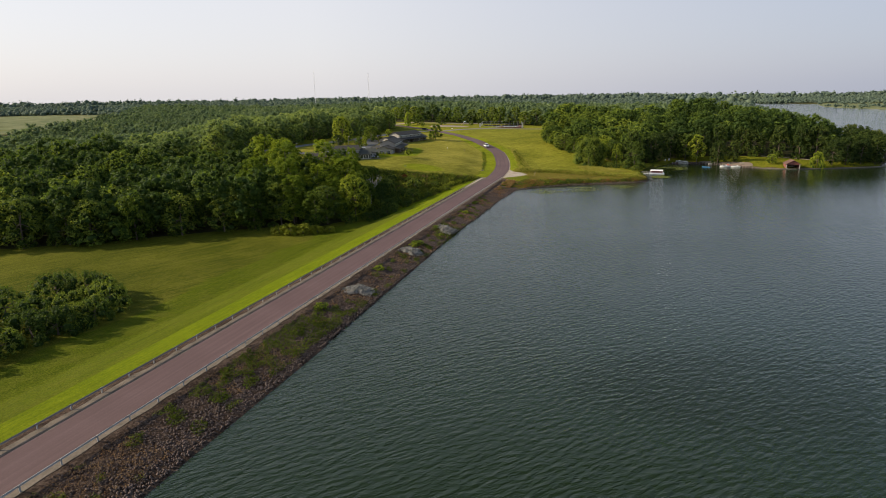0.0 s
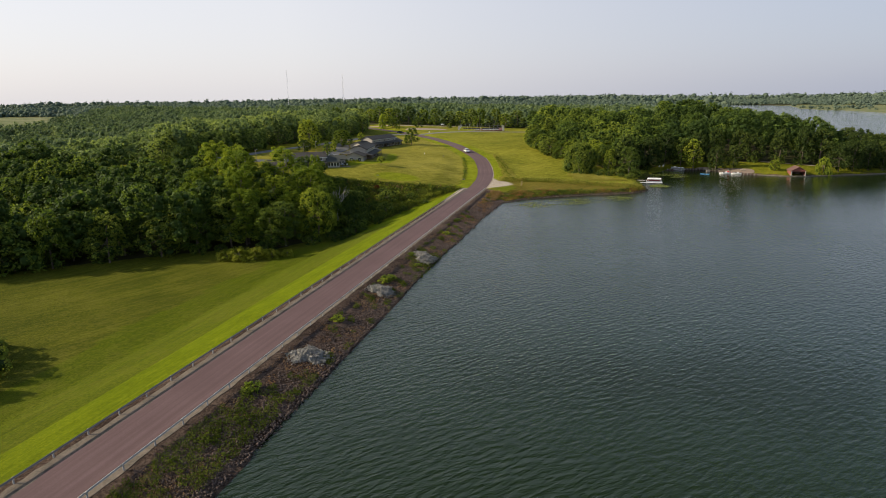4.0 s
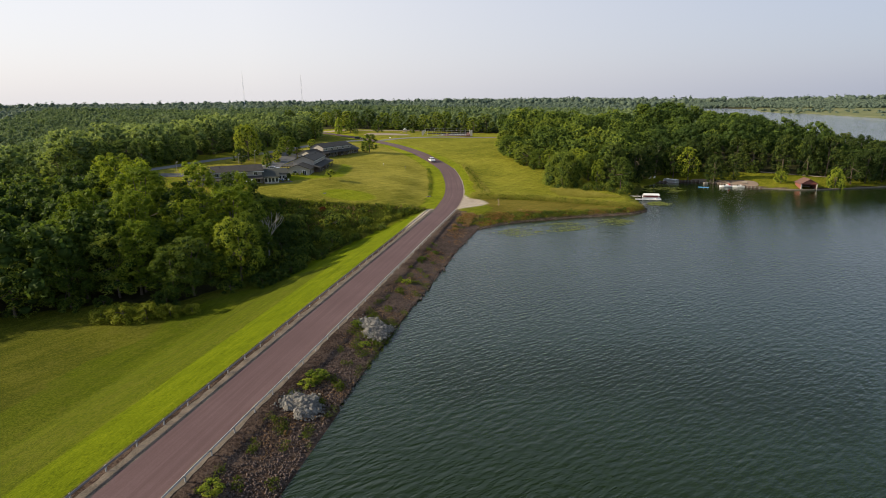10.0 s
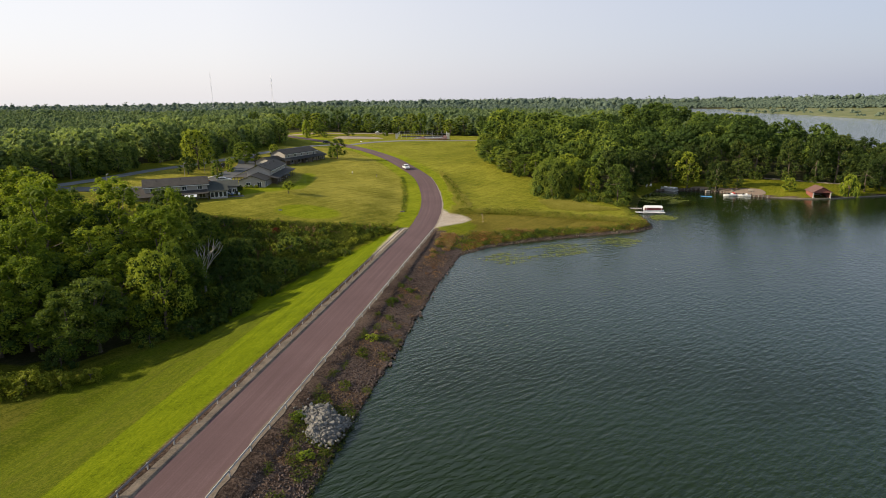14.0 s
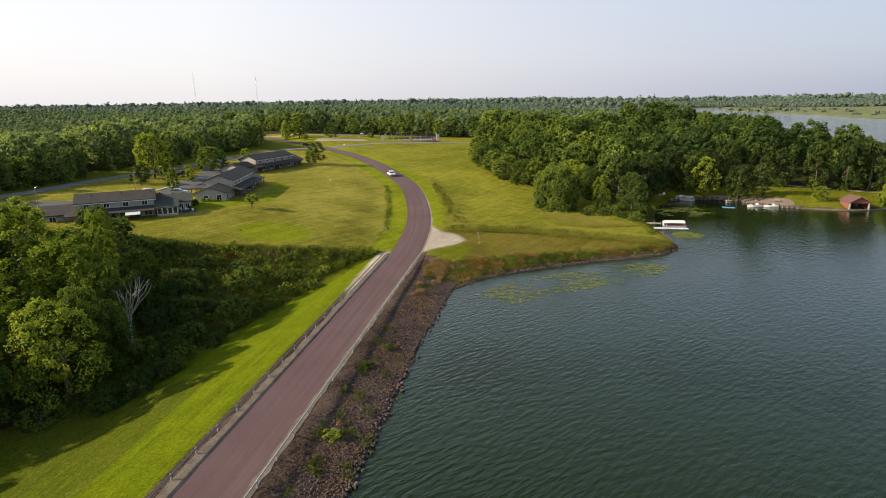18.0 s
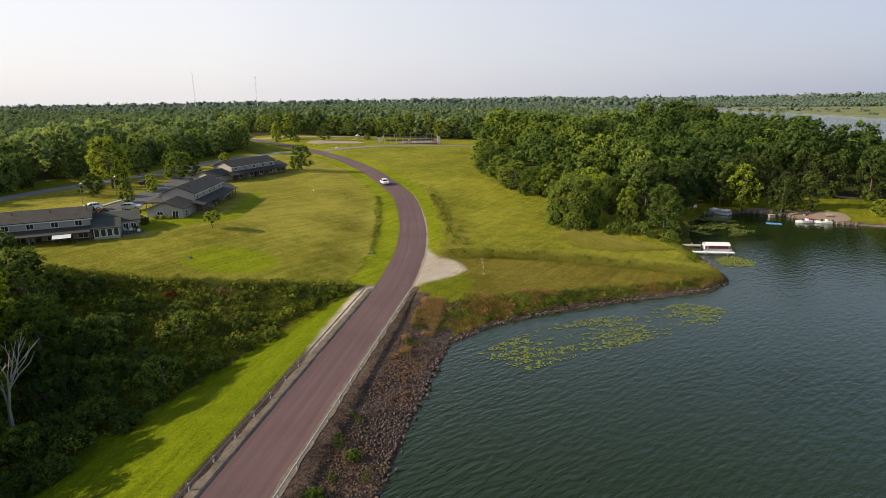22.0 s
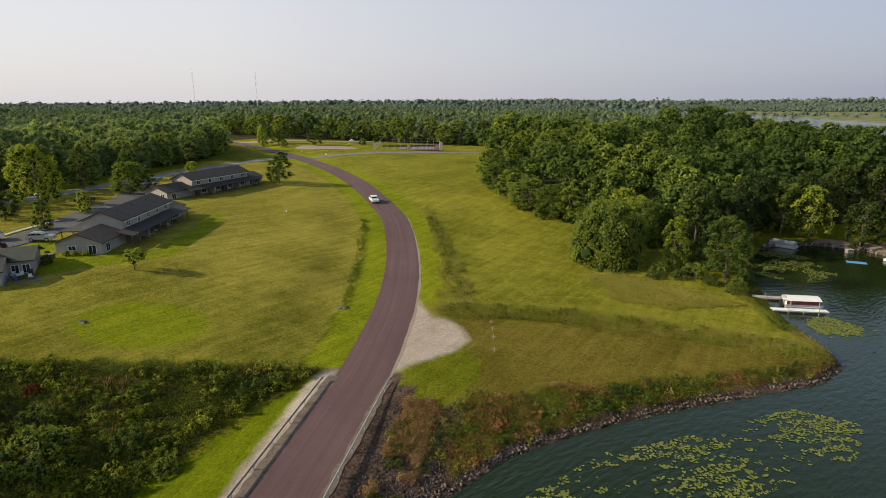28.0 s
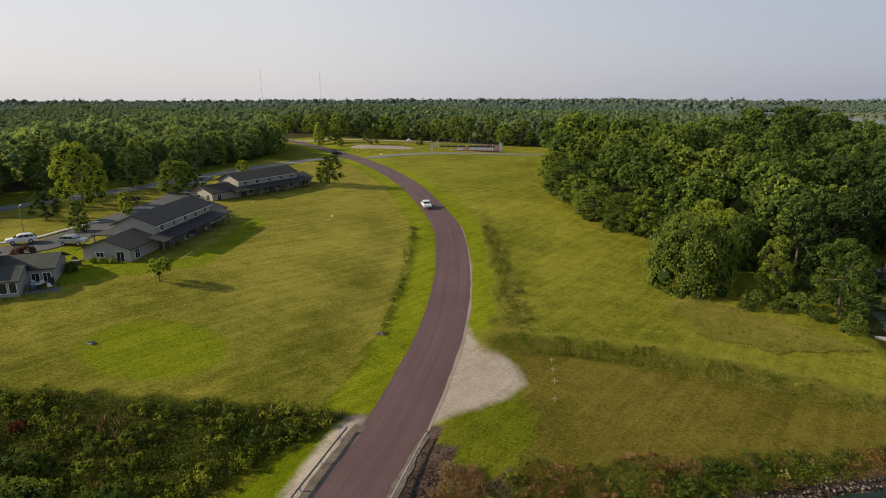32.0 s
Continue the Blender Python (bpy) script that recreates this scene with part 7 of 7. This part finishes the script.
boathouse(119.2, 281.6)
placed("lake_path", ribbon([(112, 312), (123, 308), (134, 303.6), (146, 305)], (-1.1, 1.1), follow(0.06), 0.3, 2.0), GRAVEL, "pale path across the lakeside lawn", "path")
for k, (x, y) in enumerate(((69.4, 300.0), (67.6, 298.5))):
    o = thing("lawn_chair", pose(x, y, ground(x, y), 0, 0, 200 + 30 * k), "pale garden chair on the shaded lawn", "chair", "lawn chairs")
    part("seat", boxes((-.35, -.35, .34, .35, .3, .40), bevel=.02), WHITE, o)
    part("backrest", boxes((-.35, .28, .4, .35, .36, 1.0), bevel=.02), WHITE, o)
    for a in (-.3, .3):
        for b in (-.28, .26):
            part("leg", boxes((a - .04, b - .04, 0, a + .04, b + .04, .34)), WHITE, o)
o = thing("lake_house", pose(96, 392, ground(96, 392), 0, 0, 15), "pale house half hidden among the peninsula's trees", "house")
part("wall", prism([(-6, -1), (6, -1), (6, 7.6), (0, 9.8), (-6, 7.6)], -5, 5), SIDING, o)
part("roof", prism([(-6.6, 7.5), (0, 9.9), (6.6, 7.5), (6.6, 7.7), (0, 10.1), (-6.6, 7.7)], -5.5, 5.5), SHINGLE, o)


# ---- on the lawn and the patios ----
BLUECLOTH = plain("blue_cloth", (0.06, 0.10, 0.20), (0.10, 0.15, 0.27), 3, 0.85)
box_lid = thing("valve_box", pose(-37.3, 218.9, ground(-37.3, 218.9)), "small dark valve box in the mown lawn", "valve box")
part("body", boxes((-.45, -.3, -.2, .45, .3, .16), bevel=.04), PAVED, box_lid)
part("lid", boxes((-.4, -.26, .16, .4, .26, .20), bevel=.015), DARK, box_lid)


def patio_chair(x, y, z, way, cloth, label):
    ob = thing("patio_chair", pose(x, y, z, 0, 0, way), label, "chair", "patio chairs")
    for a in (-.24, .24):
        for b in (-.22, .22):
            part("leg", tubes(((a, b, 0), (a, b, .42), .02, .02)), DARK, ob)
        part("armrest", boxes((a - .03, -.25, .60, a + .03, .25, .64), bevel=.01), DARK, ob)
    part("seat", boxes((-.27, -.25, .42, .27, .27, .48), bevel=.02), cloth, ob)
    part("backrest", boxes((-.27, .22, .48, .27, .29, .98), bevel=.02), cloth, ob)


def patio_table(x, y, z):
    ob = thing("patio_table", pose(x, y, z), "round pale patio table on a single foot", "table", "patio tables")
    part("tabletop", tubes(((0, 0, .70), (0, 0, .74), .55, .55), sides=20), WHITE, ob)
    part("stem", tubes(((0, 0, .04), (0, 0, .70), .04, .04), sides=8), DARK, ob)
    part("foot", tubes(((0, 0, 0), (0, 0, .05), .28, .22), sides=14), DARK, ob)


def barbecue(x, y, z, way):
    ob = thing("barbecue", pose(x, y, z, 0, 0, way), "black barbecue cart with a closed hood", "barbecue", "patio barbecues")
    part("cart", boxes((-.35, -.25, .1, .35, .25, .8), bevel=.02), DARK, ob)
    part("hood", prism([(-.36, .81), (.36, .81), (.36, .98), (.2, 1.12), (-.2, 1.12), (-.36, .98)], -.26, .26), DARK, ob)
    part("side_shelf", boxes((.36, -.22, .78, .7, .22, .81), bevel=.01), STEEL, ob)
    for s in (-.22, .22):
        part("wheel", tubes(((-.3, s, .09), (-.3, s + .05, .09), .09, .09), sides=12), RUBBER, ob)


def flower_pot(x, y, z, k):
    ob = thing("flower_pot", pose(x, y, z), "clay pot with a leafy green plant", "flower pot", "patio pots")
    part("pot", tubes(((0, 0, 0), (0, 0, .3), .13, .19), sides=12), plain("clay", (0.28, 0.13, 0.08), (0.38, 0.19, 0.12), 3, 0.85) if k == 0 else bpy.data.materials["clay"], ob)
    q = part("plant", BUSHY[k % 4][0], None, ob)
    q.scale, q.location = (.28, .28, .4), (0, 0, .26)


A = pose(-73.4, 215.6, 5.2, 0, 0, -56)
slab = thing("patio_slab", A, "grey concrete patio in front of the apartment's wing", "patio")
part("slab", boxes((-2.58, 20.45, -.6, 0.9, 24.8, .60), bevel=.03), PAVED, slab)
for k, (x, y, way) in enumerate(((-1.9, 20.9, 20), (-0.6, 21.0, 140), (-1.9, 22.0, 250), (0.5, 21.8, 80), (0.1, 23.6, 200))):
    p = A @ Vector((x, y, .605))
    patio_chair(p.x, p.y, p.z, way, BLUECLOTH if k % 2 else CANVAS, "blue cloth patio chair outside the apartment" if k % 2 else "pale patio chair outside the apartment")
p = A @ Vector((-0.8, 21.9, .602))
patio_table(p.x, p.y, p.z)
p = A @ Vector((-2.0, 23.2, .602))
barbecue(p.x, p.y, p.z, 124)
for k, (x, y) in enumerate(((0.6, 20.9), (0.6, 22.8), (-0.8, 24.3))):
    p = A @ Vector((x, y, .602))
    flower_pot(p.x, p.y, p.z, k)
utility = thing("utility_box", pose(-58.6, 237.4, ground(-58.6, 237.4), 0, 0, 20), "brown metal utility box with a pale lid on the grass", "utility box")
part("body", boxes((-.65, -.45, -.2, .65, .45, .72), bevel=.03), BRICKY, utility)
part("lid", boxes((-.68, -.48, .72, .68, .48, .80), bevel=.02), PAVED, utility)
# on the verandah of the house by the lawn's middle
A = pose(-54.2, 249.6, 5.85, 0, 0, 12.4)
for k in range(5):
    p = A @ Vector((1.7, 3.0 + 4.1 * k, 0.065))
    patio_chair(p.x, p.y, p.z, 100 + 25 * k, CANVAS if k % 2 else BLUECLOTH, "pale patio chair on the verandah" if k % 2 else "blue cloth patio chair on the verandah")
p = A @ Vector((1.6, 9.3, 0.065))
patio_table(p.x, p.y, p.z)
p = A @ Vector((1.5, 15.9, 0.065))
barbecue(p.x, p.y, p.z, 100)
